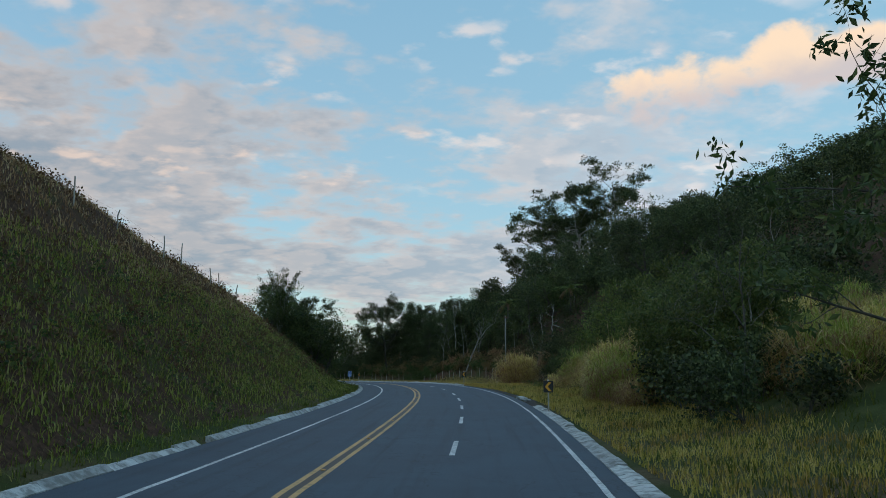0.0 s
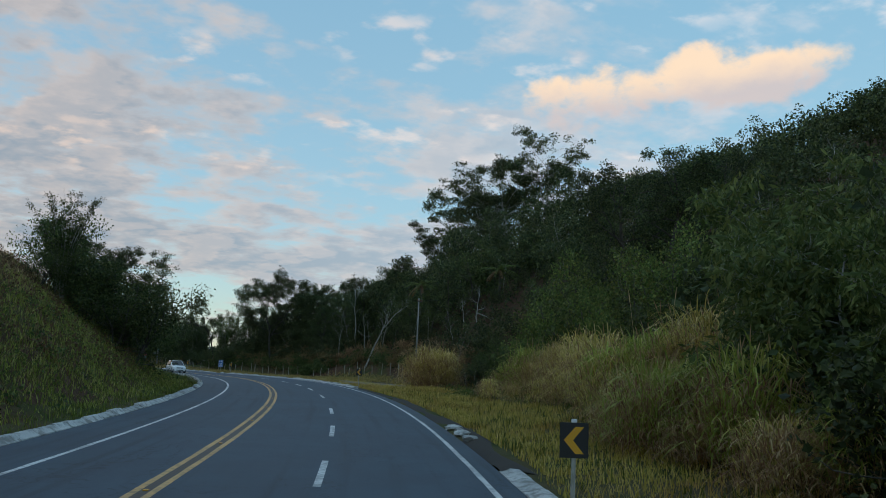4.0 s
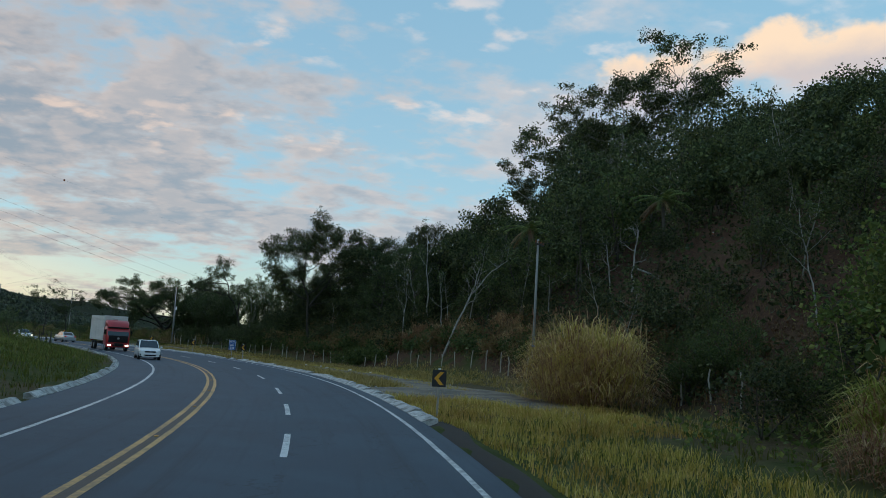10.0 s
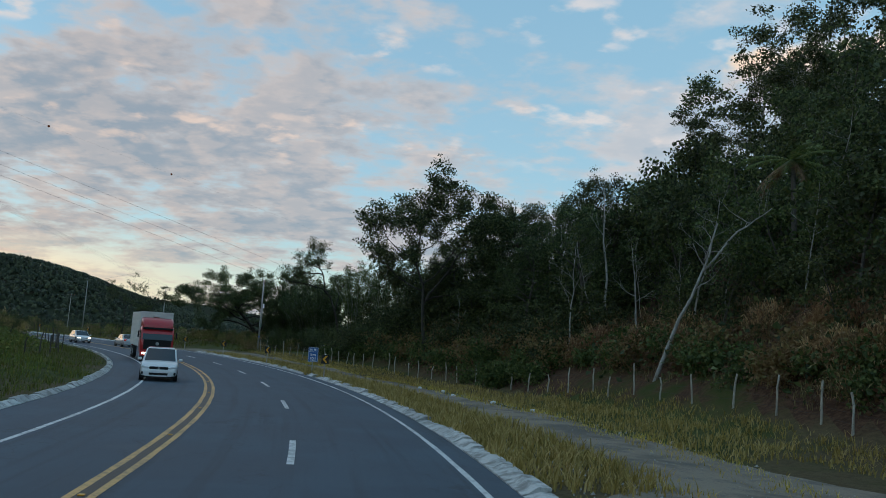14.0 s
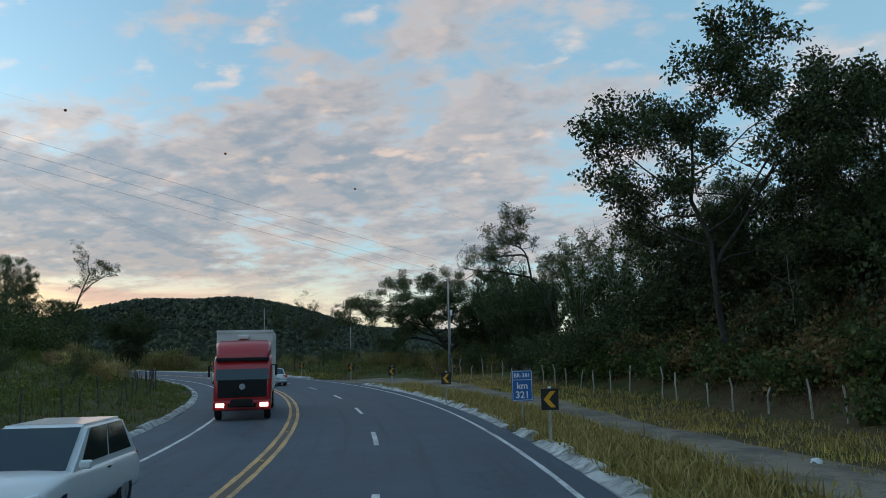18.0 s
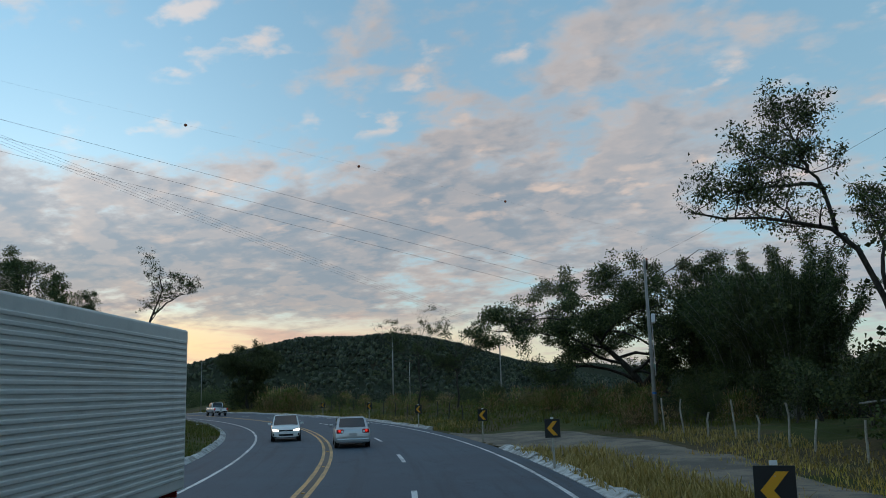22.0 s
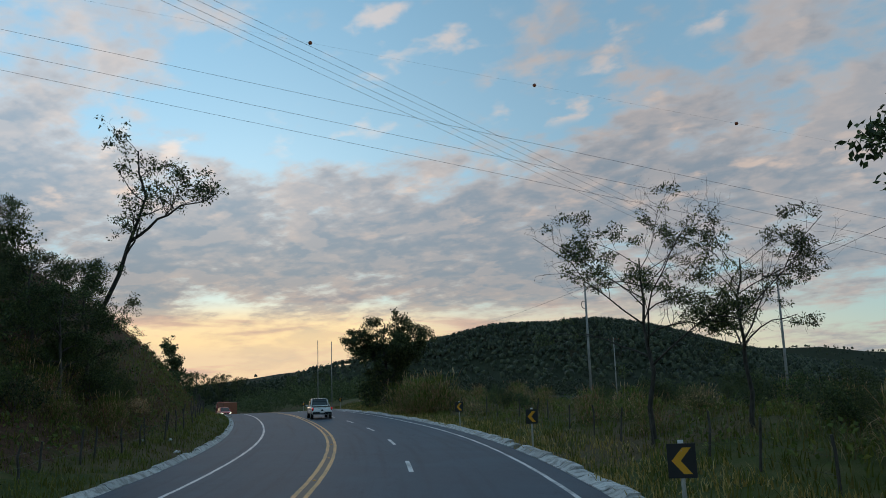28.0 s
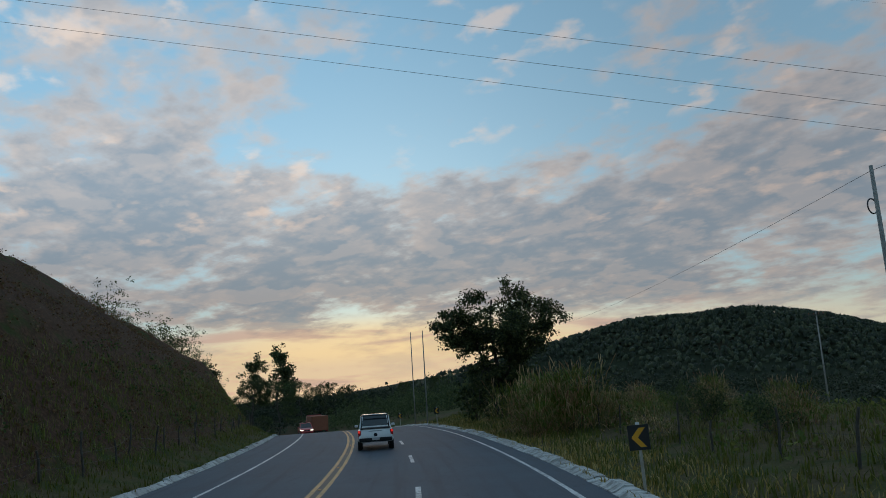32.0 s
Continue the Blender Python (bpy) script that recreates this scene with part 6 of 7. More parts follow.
scatter_blades("brow_grass", "withered brown grass on the upper cutting", [(0, 98, -34, -17.0, 34000, 0.42)], "grass_straw", 78, width=0.017)
scatter_blades("bank_growth", "green grass covering the cut slopes",
               [(8, 98, -16.5, -9.6, 16000, 0.36), (245, 350, -18, -13, 11000, 0.45), (100, 160, -24, -12, 8000, 0.5)], "grass_green", 74)


def scatter_leaves(name, label, boxes, mat, seed, category="undergrowth", per=12):
    r = np.random.RandomState(seed)
    out = []
    for s0, s1, r0, r1, n, h, size in boxes:
        ss, rr = r.uniform(s0, s1, n), r.uniform(r0, r1, n)
        x, y, _ = on(ss, rr)
        z = land(x, y) + h * 0.5 * r.random(n)
        out.append(leaf_cloud(r, np.stack([x, y, z], 1), per, size, h, 0.9))
    ob = new(name, mesh_of(name, *join(out), mat))
    tagged(ob, label, category, kind="stuff")


scatter_leaves("undergrowth", "dark undergrowth between the trees of the wooded hill",
               [(20, 186, 18, 60, 3200, 1.1, 0.36), (60, 180, 60, 100, 1200, 1.5, 0.5)], "leaf_dark", 81)
scatter_leaves("bank_weeds", "brown dry weeds on the cut bank",
               [(100, 155, 18.2, 24, 900, 0.7, 0.20), (155, 192, 16, 24, 700, 0.7, 0.20), (10, 95, -30, -12.5, 1300, 0.45, 0.14), (245, 340, -24, -14, 700, 0.4, 0.16), (256, 345, -36, -19, 500, 0.35, 0.14)], "leaf_dry", 82)
scatter_leaves("low_weeds", "low green weeds on the inner bank",
               [(150, 262, -30, -14.5, 900, 0.7, 0.2), (20, 100, -17, -11.4, 900, 0.3, 0.12), (222, 330, 9, 24, 600, 0.6, 0.2), (30, 100, 11, 18, 500, 0.7, 0.2)], "leaf_light", 83)


scatter_leaves("slope_shrubs", "low rough shrubs and weeds on the cutting", [(8, 98, -17, -10.6, 90, 0.5, 0.15), (252, 345, -19, -14, 90, 0.5, 0.15)], "leaf_mid", 84, per=45)
scatter_leaves("slope_scrub", "brown withered scrub on the cutting", [(8, 98, -32, -12.5, 420, 0.55, 0.15), (252, 345, -36, -18, 90, 0.5, 0.14)], "leaf_dry", 85, per=45)


def far_woods():
    """The woods on the far hills: thousands of leafy clumps in one object."""
    r = np.random.RandomState(90)
    pts, size = [], []
    for cx, cy, wx, wy, n in ((-510, 745, 210, 150, 6500), (-400, 850, 170, 150, 2200), (-640, 690, 190, 150, 3000), (-640, 430, 190, 130, 900), (-480, 330, 110, 80, 800), (-300, 420, 160, 120, 900), (-330, 300, 60, 30, 520), (-760, 1300, 300, 260, 900), (-420, 1400, 260, 240, 700)):
        x, y = r.normal(cx, wx * 0.55, n), r.normal(cy, wy * 0.55, n)
        ss, rr = station_of(x, y)
        keep = (np.abs(rr) > 45) | (ss > 435)
        x, y = x[keep], y[keep]
        pts.append(np.stack([x, y, land(x, y)], 1))
    p = np.concatenate(pts)
    out = []
    # far trees are small ragged domes in loose sprays of leaves, nearer ones leaves alone
    near = np.hypot(p[:, 0] + 100, p[:, 1] - 220) < 400
    th = np.arange(5) / 5 * 2 * np.pi
    for c in p[~near]:
        w, h = r.uniform(0.9, 2.3), r.uniform(2.2, 5.2)
        v = [(c[0] + w * k * math.cos(a + k * 3) * r.uniform(0.6, 1.3), c[1] + w * k * math.sin(a + k * 3) * r.uniform(0.6, 1.3), c[2] + h * u * r.uniform(0.8, 1.2)) for k, u in ((1.0, 0.25), (0.85, 0.7)) for a in th]
        v.append((c[0] + r.normal() * 0.4, c[1] + r.normal() * 0.4, c[2] + h))
        out.append((np.array(v), [(a, (a + 1) % 5, 5 + (a + 1) % 5, 5 + a) for a in range(5)] + [(5 + a, 5 + (a + 1) % 5, 10) for a in range(5)]))
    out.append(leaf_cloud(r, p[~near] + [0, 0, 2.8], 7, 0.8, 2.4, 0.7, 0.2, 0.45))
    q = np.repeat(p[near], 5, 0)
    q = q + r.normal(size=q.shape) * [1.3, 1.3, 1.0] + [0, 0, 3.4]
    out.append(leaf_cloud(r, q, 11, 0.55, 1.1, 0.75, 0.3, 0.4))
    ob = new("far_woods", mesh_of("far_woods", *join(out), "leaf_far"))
    tagged(ob, "dense woods on the far hills, distance haze in their dark colour", "woods", kind="stuff")


far_woods()

# ---- vehicles ----


def loft(sections):
    """A closed skin through sections of equal length: (vertices, faces)."""
    n = len(sections[0])
    v = [p for sec in sections for p in sec]
    f = [(i * n + j, i * n + (j + 1) % n, (i + 1) * n + (j + 1) % n, (i + 1) * n + j) for i in range(len(sections) - 1) for j in range(n)]
    f += [tuple(range(n))[::-1], tuple((len(sections) - 1) * n + j for j in range(n))]
    return v, f


def wheel_meshes(radius, width):
    t = bmesh.new()
    bmesh.ops.create_cone(t, cap_ends=True, segments=20, radius1=radius, radius2=radius, depth=width, matrix=Matrix.Rotation(radians(90), 4, "Y"))
    bmesh.ops.bevel(t, geom=[e for e in t.edges if abs(e.verts[0].co.x - e.verts[1].co.x) < 1e-4], offset=radius * 0.09, segments=2, affect="EDGES")
    r = bmesh.new()
    bmesh.ops.create_cone(r, cap_ends=True, segments=16, radius1=radius * 0.62, radius2=radius * 0.55, depth=width + 0.02, matrix=Matrix.Rotation(radians(90), 4, "Y"))
    for i in range(5):
        a = i * 2 * math.pi / 5
        bmesh.ops.create_cube(r, size=1, matrix=Matrix.Rotation(a, 4, "X") @ Matrix.Translation((0, 0, radius * 0.33)) @ Matrix.Diagonal((width + 0.03, radius * 0.14, radius * 0.5, 1)))
    return bm_mesh("tyre", t, "tyre"), bm_mesh("rim", r, "steel")


CAR_WHEEL, TRUCK_WHEEL = wheel_meshes(0.33, 0.21), wheel_meshes(0.5, 0.28)


def add_wheels(ob, spots, meshes):
    for x, y, z in spots:
        w = new("wheel")
        w.parent = ob
        w.matrix_basis = pose(x, y, z)
        part("tyre", meshes[0], None, w)
        part("rim", meshes[1], None, w)


def car_skin(length, width, low, belt, hood, boot):
    """Lower body as a loft along y (front at +y), with bonnet, belt line and boot; it is rounded off afterwards."""
    L, w = length, width / 2
    out = []
    for y, top, wd, bot in ((-L / 2 - 0.02, low + 0.34, 0.80, low + 0.06), (-L / 2 - 0.01, low + 0.36, 0.98, low), (-L / 2 + 0.05, boot, 1.0, low), (-L / 2 + 0.3, boot + 0.02, 1.02, low), (-L * 0.15, belt + 0.01, 1.03, low), (L * 0.12, belt + 0.01, 1.03, low),
                            (L / 2 - 1.10, hood + 0.06, 1.02, low), (L / 2 - 0.55, hood - 0.01, 1.0, low), (L / 2 - 0.18, hood - 0.12, 0.94, low), (L / 2 - 0.02, hood - 0.26, 0.86, low), (L / 2 + 0.05, low + 0.34, 0.78, low), (L / 2 + 0.05, low + 0.26, 0.62, low + 0.05)):
        e = 0.05
        x = w * wd
        out.append([(-x + e * 3, y, bot), (x - e * 3, y, bot), (x - 0.02, y, bot + e), (x, y, (bot + top) / 2), (x - 0.02, y, top - e * 2), (x - e * 2.2, y, top), (-x + e * 2.2, y, top), (-x + 0.02, y, top - e * 2), (-x, y, (bot + top) / 2), (-x + 0.02, y, bot + e)])
    return out


def slab(quad, thick):
    """A flat pane of four corners, given thickness outwards."""
    q = [Vector(p) for p in quad]
    n = (q[1] - q[0]).cross(q[3] - q[0]).normalized()
    v = [tuple(p - n * thick) for p in q] + [tuple(p + n * thick) for p in q]
    return v, [(3, 2, 1, 0), (4, 5, 6, 7)] + [(i, (i + 1) % 4, 4 + (i + 1) % 4, 4 + i) for i in range(4)]


def greenhouse(width, cab, belt, roof):
    """Painted cabin shell, and the panes that lie in its sloping sides."""
    y0, y1, y2, y3 = cab
    a, b, lo = width * 0.47, width * 0.395, belt - 0.07
    base = [(-a, y0, lo), (a, y0, lo), (a, y3, lo), (-a, y3, lo)]
    top = [(-b, y1, roof), (b, y1, roof), (b, y2, roof), (-b, y2, roof)]
    bm = bmesh.new()
    vs = [bm.verts.new(p) for p in base + top]
    for f in ((0, 1, 2, 3), (7, 6, 5, 4), (0, 4, 5, 1), (1, 5, 6, 2), (2, 6, 7, 3), (3, 7, 4, 0)):
        bm.faces.new([vs[i] for i in f])
    bmesh.ops.recalc_face_normals(bm, faces=bm.faces)
    bmesh.ops.bevel(bm, geom=[e for e in bm.edges if max(v.co.z for v in e.verts) > belt], offset=0.07, segments=3, affect="EDGES")

    def inner(p, q, r, t, u0, u1, w0, w1):
        p, q, r, t = (Vector(x) for x in (p, q, r, t))
        spot = lambda u, w: (p + (q - p) * u) * (1 - w) + (t + (r - t) * u) * w
        return [spot(u0, w0), spot(u1, w0), spot(u1, w1), spot(u0, w1)]

    panes = [("windscreen", inner(base[2], base[3], top[3], top[2], 0.05, 0.95, 0.10, 0.93)), ("rear_window", inner(base[0], base[1], top[1], top[0], 0.08, 0.92, 0.22, 0.90))]
    for u0, u1 in ((0.10, 0.47), (0.50, 0.88)):
        panes.append(("side_window", inner(base[1], base[2], top[2], top[1], u0, u1, 0.16, 0.90)))
        panes.append(("side_window", inner(base[3], base[0], top[0], top[3], 1 - u1, 1 - u0, 0.16, 0.90)))
    return bm, panes


def car(name, label, paint, s, r, turn, kind="sedan", lights="off", plate=True):
    x, y, z = on(s, r)
    ob = thing(name, label, "car" if kind != "pickup" else "pickup truck", pose(float(x), float(y), float(z) + 0.006, 0, 0, math.degrees(heading(s)) + turn))
    if kind == "pickup":
        L, W, roof, belt, hood, boot = 5.3, 1.88, 1.82, 1.10, 1.10, 1.12
        cab = (-0.75, -0.50, 0.75, 1.45)
    elif kind == "suv":
        L, W, roof, belt, hood, boot = 4.4, 1.84, 1.64, 1.0, 0.98, 1.0
        cab = (-2.15, -1.62, 0.12, 1.12)
    elif kind == "hatch":
        L, W, roof, belt, hood, boot = 3.95, 1.70, 1.48, 0.92, 0.90, 0.93
        cab = (-1.95, -1.35, 0.10, 1.10)
    else:
        L, W, roof, belt, hood, boot = 4.5, 1.74, 1.46, 0.93, 0.90, 0.98
        cab = (-1.72, -0.95, 0.28, 1.18)
    low = 0.24 if kind != "pickup" else 0.42
    o = part("body", mesh_of("body", *loft(car_skin(L, W, low, belt, hood, boot)), paint, True), None, ob)
    sub = o.modifiers.new("round", "SUBSURF")
    sub.levels = sub.render_levels = 2
    shell, panes = greenhouse(W, cab, belt, roof)
    c = part("cabin", shell, paint, ob, smooth=False)
    for nm, quad in panes:
        part(nm, mesh_of(nm, *slab(quad, 0.012), "glass"), None, c, "dark window glass")
    w = W / 2
    for sx in (-1, 1):
        part("mirror", box(0.2, 0.12, 0.14, (sx * (w + 0.1), cab[3] - 0.25, belt), 0.04), paint, ob)
        part("door_handle", box(0.02, 0.16, 0.03, (sx * (w + 0.004), -0.45, belt - 0.16), 0.006), "black_trim", ob)
        lamp_z = hood - 0.26
        part("headlight", box(0.42, 0.14, 0.13, (0, 0, -0.065), 0.045), "headlight" if lights in ("front", "both") else "sign_white", ob, "lit headlight" if lights in ("front", "both") else "clear headlight", m=pose(sx * (w - 0.27), L / 2 - 0.085, lamp_z, 0, -sx * 14, -sx * 14))
        part("fog_lamp_surround", box(0.26, 0.10, 0.15, (sx * (w - 0.22), L / 2 - 0.03, low + 0.10), 0.04), "black_trim", ob)
        tall = 0.42 if kind in ("pickup", "suv") else 0.2
        tx = sx * (w - (0.10 if kind == "pickup" else 0.24))
        lens = part("tail_light", box(0.16 if kind == "pickup" else 0.34, 0.08, tall, (tx, -L / 2 + 0.04, boot - tall - 0.06), 0.03), "lens_red", ob, "red tail light cluster")
        if lights in ("rear", "both"):
            part("lit_lamp", box(0.11, 0.03, 0.12, (tx + sx * 0.02, -L / 2 - 0.008, boot - 0.20), 0.03), "taillight", lens, "glowing red lamp")
        part("reversing_lamp", box(0.10, 0.03, 0.10, (tx - sx * (0.0 if kind == "pickup" else 0.10), -L / 2 - 0.006, boot - tall - 0.03 if kind == "pickup" else boot - 0.22), 0.02), "sign_white", lens, "clear reversing lamp")
        part("sill", box(0.06, L * 0.5, 0.1, (sx * (w - 0.04), 0, low - 0.02), 0.02), "black_trim", ob)
    part("front_bumper", box(W * 0.52, 0.12, 0.17, (0, L / 2 - 0.005, low + 0.06), 0.04), "black_trim", ob, "black lower air intake")
    part("front_lip", box(W * 0.86, 0.12, 0.07, (0, L / 2 - 0.03, low - 0.02), 0.03), "black_trim", ob)
    part("rear_bumper", box(W * 0.92, 0.14, 0.2, (0, -L / 2 + 0.0, low + 0.04), 0.05), "black_trim" if kind == "pickup" else paint, ob)
    g = part("grille", box(W * 0.50, 0.06, 0.17, (0, L / 2 - 0.005, hood - 0.40), 0.04), "black_trim", ob)
    part("badge", cyl(0.05, 0.05, 0.02, (0, L / 2 + 0.03, hood - 0.30), 12, turn=Matrix.Rotation(radians(-90), 4, "X")), "steel", g)
    if plate:
        part("plate", box(0.40, 0.015, 0.13, (0, -L / 2 - 0.075 if kind == "pickup" else -L / 2 - 0.02, low + (0.12 if kind == "pickup" else 0.36)), 0.004), "plate", ob, "plain grey number plate")
    if kind == "pickup":
        part("cargo_bed", box(W * 0.84, 1.45, 0.03, (0, -1.85, boot + 0.002)), "black_trim", ob, "black load cover")
        part("roll_bar", mesh_of("roll_bar", *tube([(-w * 0.8, -1.0, boot), (-w * 0.74, -0.9, roof - 0.05), (w * 0.74, -0.9, roof - 0.05), (w * 0.8, -1.0, boot)], [0.04] * 4, 6), "black_trim", True), None, ob)
        part("tailgate_badge", cyl(0.10, 0.10, 0.015, (0, -L / 2 - 0.002, boot - 0.32), 14, turn=Matrix.Rotation(radians(90), 4, "X")), "black_trim", ob)
        part("lettering_bar", box(0.7, 0.01, 0.05, (0, -L / 2 + 0.03, boot - 0.14)), "steel", ob)
    rad = 0.33 if kind != "pickup" else 0.38
    f = rad / 0.33
    for yy in (L * 0.31, -L * 0.29):
        for sx in (-1, 1):
            wl = new("wheel")
            wl.parent = ob
            wl.matrix_basis = pose(sx * (w - 0.11), yy, rad) @ Matrix.Diagonal((f, f, f, 1))
            part("tyre", CAR_WHEEL[0], None, wl)
            part("rim", CAR_WHEEL[1], None, wl)
            part("wheel_arch", cyl(rad * 1.14, rad * 1.14, 0.03, (sx * (w - 0.012) - 0.015, yy, rad), 18, turn=Matrix.Rotation(radians(90), 4, "Y")), "black_trim", ob)
    return ob


RIB = bm_mesh("side_rib", box(0.035, 7.0, 0.06, bevel=0.015), "box_white")
SHORT_RIB = bm_mesh("side_rib", box(0.035, 5.8, 0.06, bevel=0.015), "clay")


def lorry(name, label, s, r, turn, cab_paint, box_paint, box_len=7.2, lights=True, box_high=2.75):
    x, y, z = on(s, r)
    ob = thing(name, label, "truck", pose(float(x), float(y), float(z) + 0.006, 0, 0, math.degrees(heading(s)) + turn))
    yf = box_len / 2 + 1.2
    part("chassis", box(0.9, box_len + 2.6, 0.28, (0, 0.4, 0.62), 0.03), "black_trim", ob)
    b = part("cargo_box", box(2.5, box_len, box_high, (0, -0.9, 1.1), 0.04), box_paint, ob, "ribbed off-white cargo box")
    for i in range(int((box_high - 0.3) / 0.105)):
        for sx in (-1, 1):
            part("side_rib", RIB if box_len > 7 else SHORT_RIB, None, b, m=pose(sx * 1.252, -0.9, 1.28 + i * 0.105))
    for zz in (1.1, 1.02 + box_high):
        part("front_rail", box(2.52, 0.05, 0.12, (0, -0.9 + box_len / 2 + 0.02, zz)), box_paint, b)
    cab_sec = []
    yc = box_len / 2 - 0.75
    for yy, lo, hi, wd in ((yc, 0.75, 2.75, 1.0), (yc + 0.9, 0.6, 2.85, 1.0), (yc + 1.45, 0.5, 2.62, 1.0), (yc + 1.72, 0.5, 1.75, 0.98), (yc + 1.80, 0.55, 1.35, 0.94)):
        xw = 1.22 * wd
        cab_sec.append([(-xw + .06, yy, lo), (xw - .06, yy, lo), (xw, yy, lo + .08), (xw, yy, hi - .16), (xw - .12, yy, hi), (-xw + .12, yy, hi), (-xw, yy, hi - .16), (-xw, yy, lo + .08)])
    cab = part("cab", mesh_of("cab", *loft(cab_sec), cab_paint, True), None, ob)
    ws = [[(-1.08, yc + 1.47, 2.50), (1.08, yc + 1.47, 2.50), (1.12, yc + 1.76, 1.70), (-1.12, yc + 1.76, 1.70)], [(-1.08, yc + 1.40, 2.50), (1.08, yc + 1.40, 2.50), (1.12, yc + 1.69, 1.70), (-1.12, yc + 1.69, 1.70)]]
    part("windscreen", mesh_of("windscreen", *loft(ws), "glass"), None, cab, "dark windscreen")
    roof = [[(-wd, yy, lo), (wd, yy, lo), (wd, yy, hi - 0.1), (wd - 0.12, yy, hi), (-wd + 0.12, yy, hi), (-wd, yy, hi - 0.1)] for yy, wd, lo, hi in ((yc, 1.17, 2.6, 3.42), (yc + 0.55, 1.18, 2.6, 3.40), (yc + 1.05, 1.15, 2.6, 3.22), (yc + 1.35, 1.10, 2.58, 2.96), (yc + 1.48, 1.04, 2.56, 2.72))]
    part("roof_fairing", mesh_of("roof_fairing", *loft(roof), cab_paint, True), None, cab)
    part("sun_visor", box(2.24, 0.16, 0.16, (0, yc + 1.50, 2.50), 0.03), "black_trim", cab)
    g = part("grille", box(2.06, 0.10, 0.76, (0, yc + 1.77, 0.96), 0.03), "black_trim", cab, "glossy black front panel")
    for i in range(3):
        part("grille_bar", box(1.3, 0.03, 0.02, (0, yc + 1.82, 1.02 + i * 0.09)), "black_trim", g)
    part("badge", cyl(0.13, 0.13, 0.03, (0, yc + 1.81, 1.42), 16, turn=Matrix.Rotation(radians(-90), 4, "X")), "steel", g)
    part("vent_hood", box(0.5, 0.30, 0.20, (0.05, -0.9 + box_len / 2 + 0.15, box_high + 0.72), 0.05), box_paint, b, "pale hood over the vent")
    part("vent", box(0.42, 0.22, 0.34, (0.05, -0.9 + box_len / 2 + 0.12, box_high + 0.38), 0.04), "clay", b, "rusty vent on the box front")
    part("bumper", box(2.42, 0.28, 0.42, (0, yc + 1.75, 0.42), 0.06), cab_paint, cab)
    part("air_intake", box(1.2, 0.06, 0.16, (0, yc + 1.88, 0.56), 0.02), "black_trim", cab)
    for sx in (-1, 1):
        part("headlight", box(0.36, 0.1, 0.18, (sx * 0.92, yc + 1.88, 0.56), 0.03), "headlight" if lights else "sign_white", cab, "lit headlight")
        part("mirror", box(0.1, 0.16, 0.5, (sx * 1.42, yc + 1.4, 1.85), 0.03), "black_trim", cab)
        part("mirror_arm", box(0.24, 0.04, 0.04, (sx * 1.3, yc + 1.4, 2.3)), "black_trim", cab)
        part("side_window", box(0.02, 0.75, 0.62, (sx * 1.222, yc + 0.95, 1.72), 0.004), "glass", cab)
        part("mudguard", box(0.36, 1.2, 0.08, (sx * 1.0, yc + 1.0, 1.06), 0.03), "black_trim", ob)
        part("tail_light", box(0.3, 0.05, 0.12, (sx * 0.95, -0.9 - box_len / 2 - 0.03, 0.95)), "lens_red", ob)
    add_wheels(ob, [(sx * 1.04, yy, 0.5) for sx in (-1, 1) for yy in (yc + 1.0, -box_len * 0.28, -box_len * 0.28 - 1.25)], TRUCK_WHEEL)
    return ob


lorry("box_truck", "red-cabbed box truck with an off-white ribbed cargo body and lit headlights", 175, -6.3, 180, "car_red", "box_white")
lorry("far_truck", "brick-red covered truck seen from behind far ahead", 376, -2.6, 0, "car_red", "clay", 6.0, False, 2.2)
car("white_suv", "white compact sport utility car with black grille, facing oncoming", "car_white", 148.5, -6.6, 180, "suv", "off", False)
car("silver_sedan", "silver sedan with lit red tail lights on the inner lane", "car_silver", 208, -2.85, 0, "sedan", "rear")
car("white_hatchback", "white hatchback with lit headlights, facing oncoming", "car_white", 216, -6.2, 180, "hatch", "front", False)
car("dark_suv", "dark red sport utility car with lit headlights, facing oncoming", "car_red", 356, -6.5, 180, "suv", "front", False)
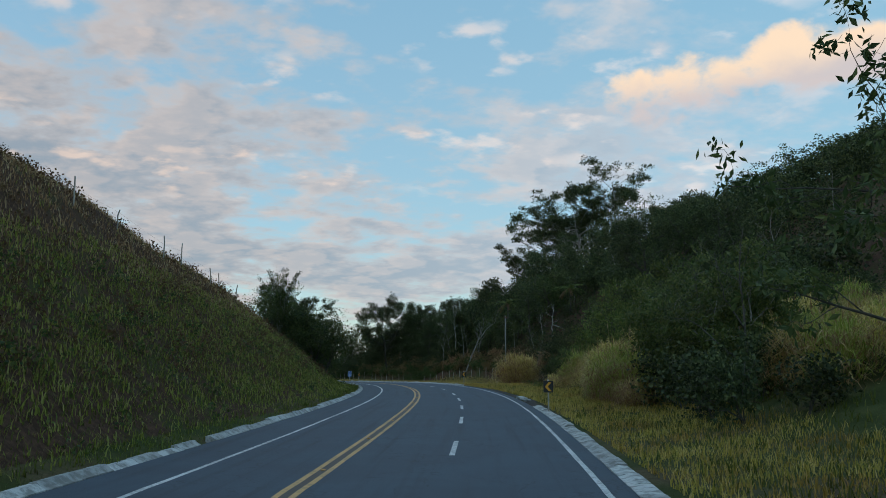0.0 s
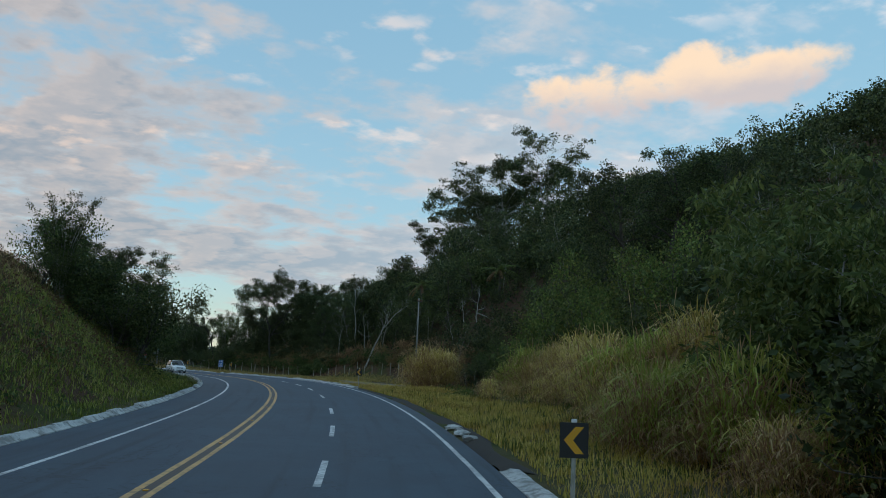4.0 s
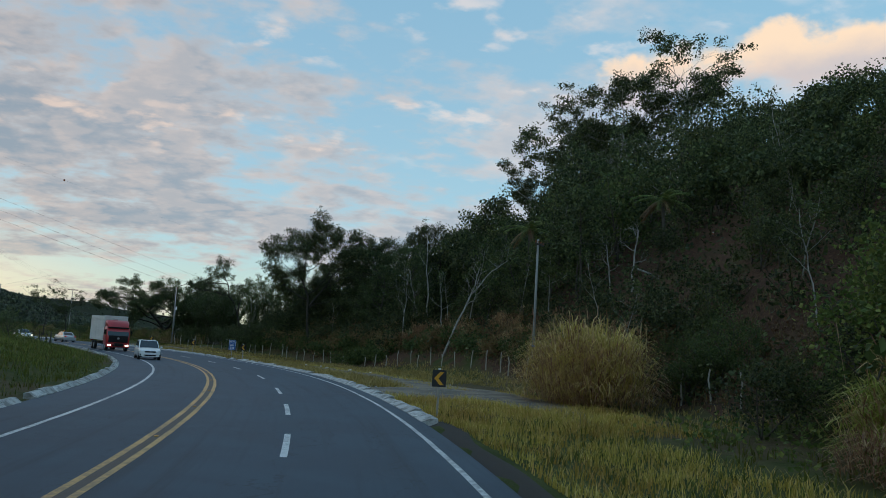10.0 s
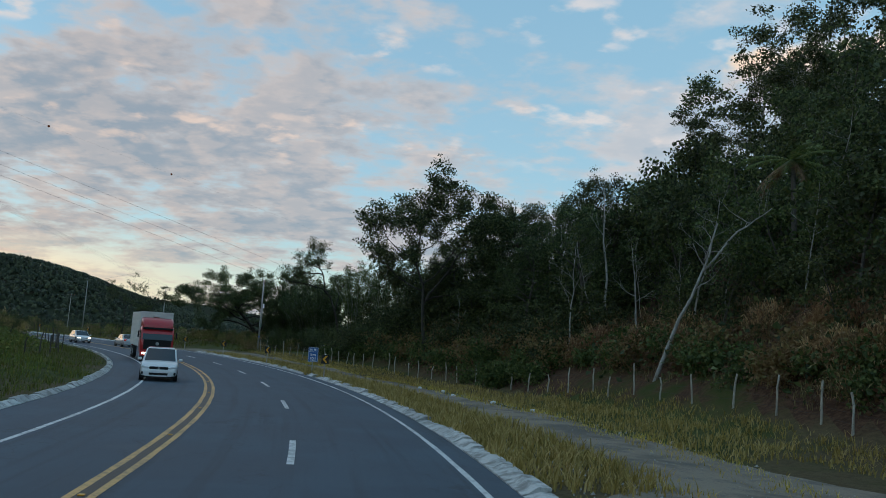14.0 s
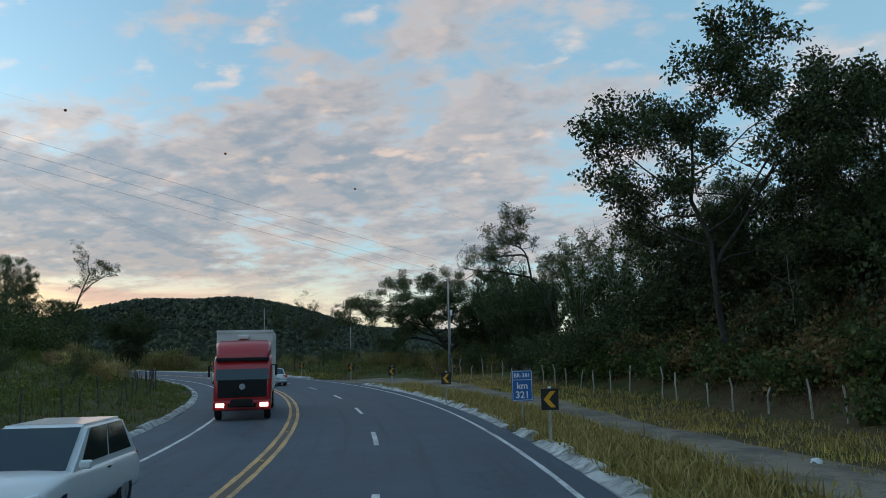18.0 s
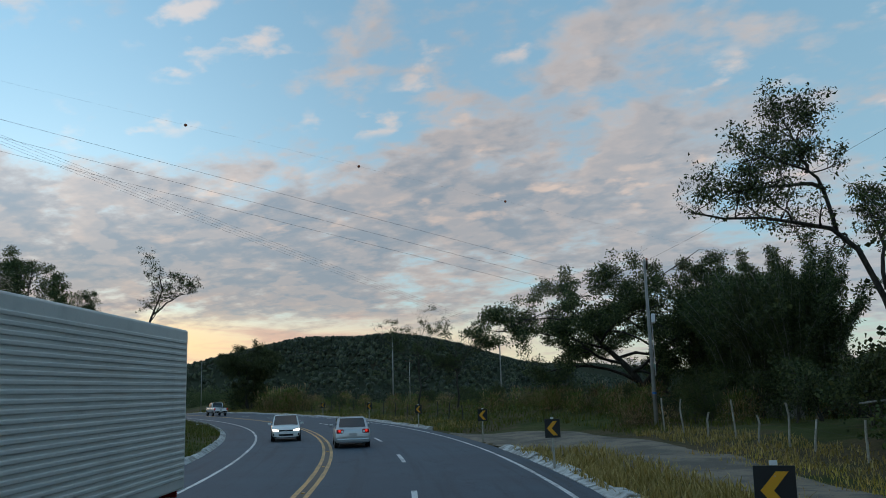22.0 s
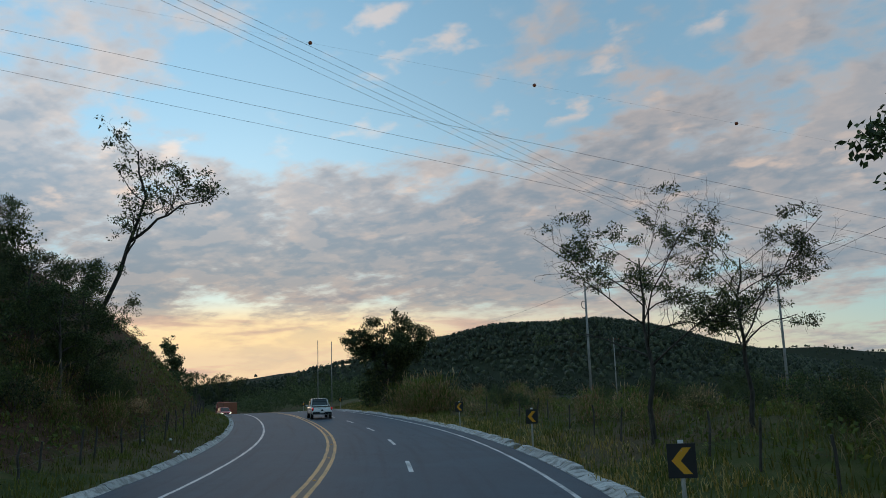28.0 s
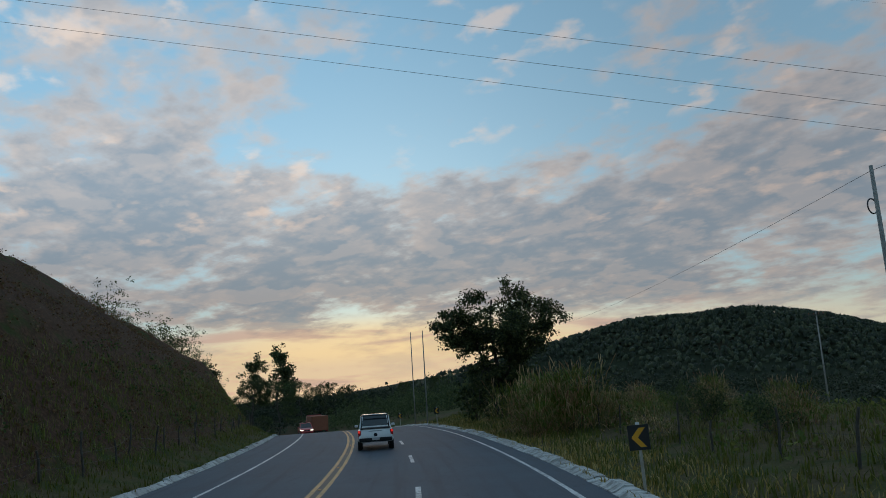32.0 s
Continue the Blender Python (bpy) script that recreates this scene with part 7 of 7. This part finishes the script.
car("white_pickup", "white double-cab pickup with lit red tail lights", "car_white", 288, -2.6, 0, "pickup", "rear")

# ---- litter and broken stone ----


def lump(rng, size, mat, rough=0.3):
    b = bmesh.new()
    bmesh.ops.create_icosphere(b, subdivisions=2, radius=1.0)
    for v in b.verts:
        v.co = Vector((v.co.x * size[0], v.co.y * size[1], v.co.z * size[2])) * (1 + rng.uniform(-rough, rough))
    return bm_mesh("lump", b, mat)


lr = random.Random(77)
for s, r, sz in ((60.2, 3.6, 0.22), (59.2, 3.5, 0.34), (58.0, 3.55, 0.28), (57.0, 3.5, 0.36), (55.8, 3.6, 0.26)):
    x, y, z = at_station(s, r)
    ob = new("concrete_chunk", lump(lr, (sz, sz * 0.75, sz * 0.4), "concrete"))
    ob.matrix_basis = pose(x, y, z + 0.05, 0, 0, lr.uniform(0, 360))
    tagged(ob, "broken pale concrete chunk at the road's edge", "concrete chunk", group="concrete chunks")
for s, r in ((147.0, 9.4), (142.3, 10.0), (153.0, 9.3), (150.2, 9.9), (138.0, 10.4), (254.4, -13.6), (257.4, -12.7), (250.1, -11.2)):
    x, y, z = at_station(s, r)
    ob = new("litter_bag", lump(lr, (0.13, 0.10, 0.07), "litter", 0.45))
    ob.matrix_basis = pose(x, y, z + 0.09, 0, 0, lr.uniform(0, 360))
    tagged(ob, "crumpled white plastic litter on the verge", "litter", group="litter")

dead = thing("dead_branch", "bare pale dead limb hanging out of the thicket", "dead branch", pose(-37.3, 193.4, 1.4))
for pts, r0 in (([(1.7, 0.4, 4.8), (0.9, 0.2, 3.0), (0.2, 0, 1.6), (-1.0, -0.3, 1.05), (-2.4, -0.8, 0.9)], 0.09), ([(0.2, 0, 1.6), (-0.2, -0.1, 0.6), (-0.5, -0.2, -0.4)], 0.06), ([(0.9, 0.2, 3.0), (0.4, 0.1, 3.7), (0.3, 0, 4.4)], 0.04)):
    part("limb", mesh_of("limb", *tube(pts, np.linspace(r0, r0 * 0.4, len(pts)), 6), "bark_pale", True), None, dead)
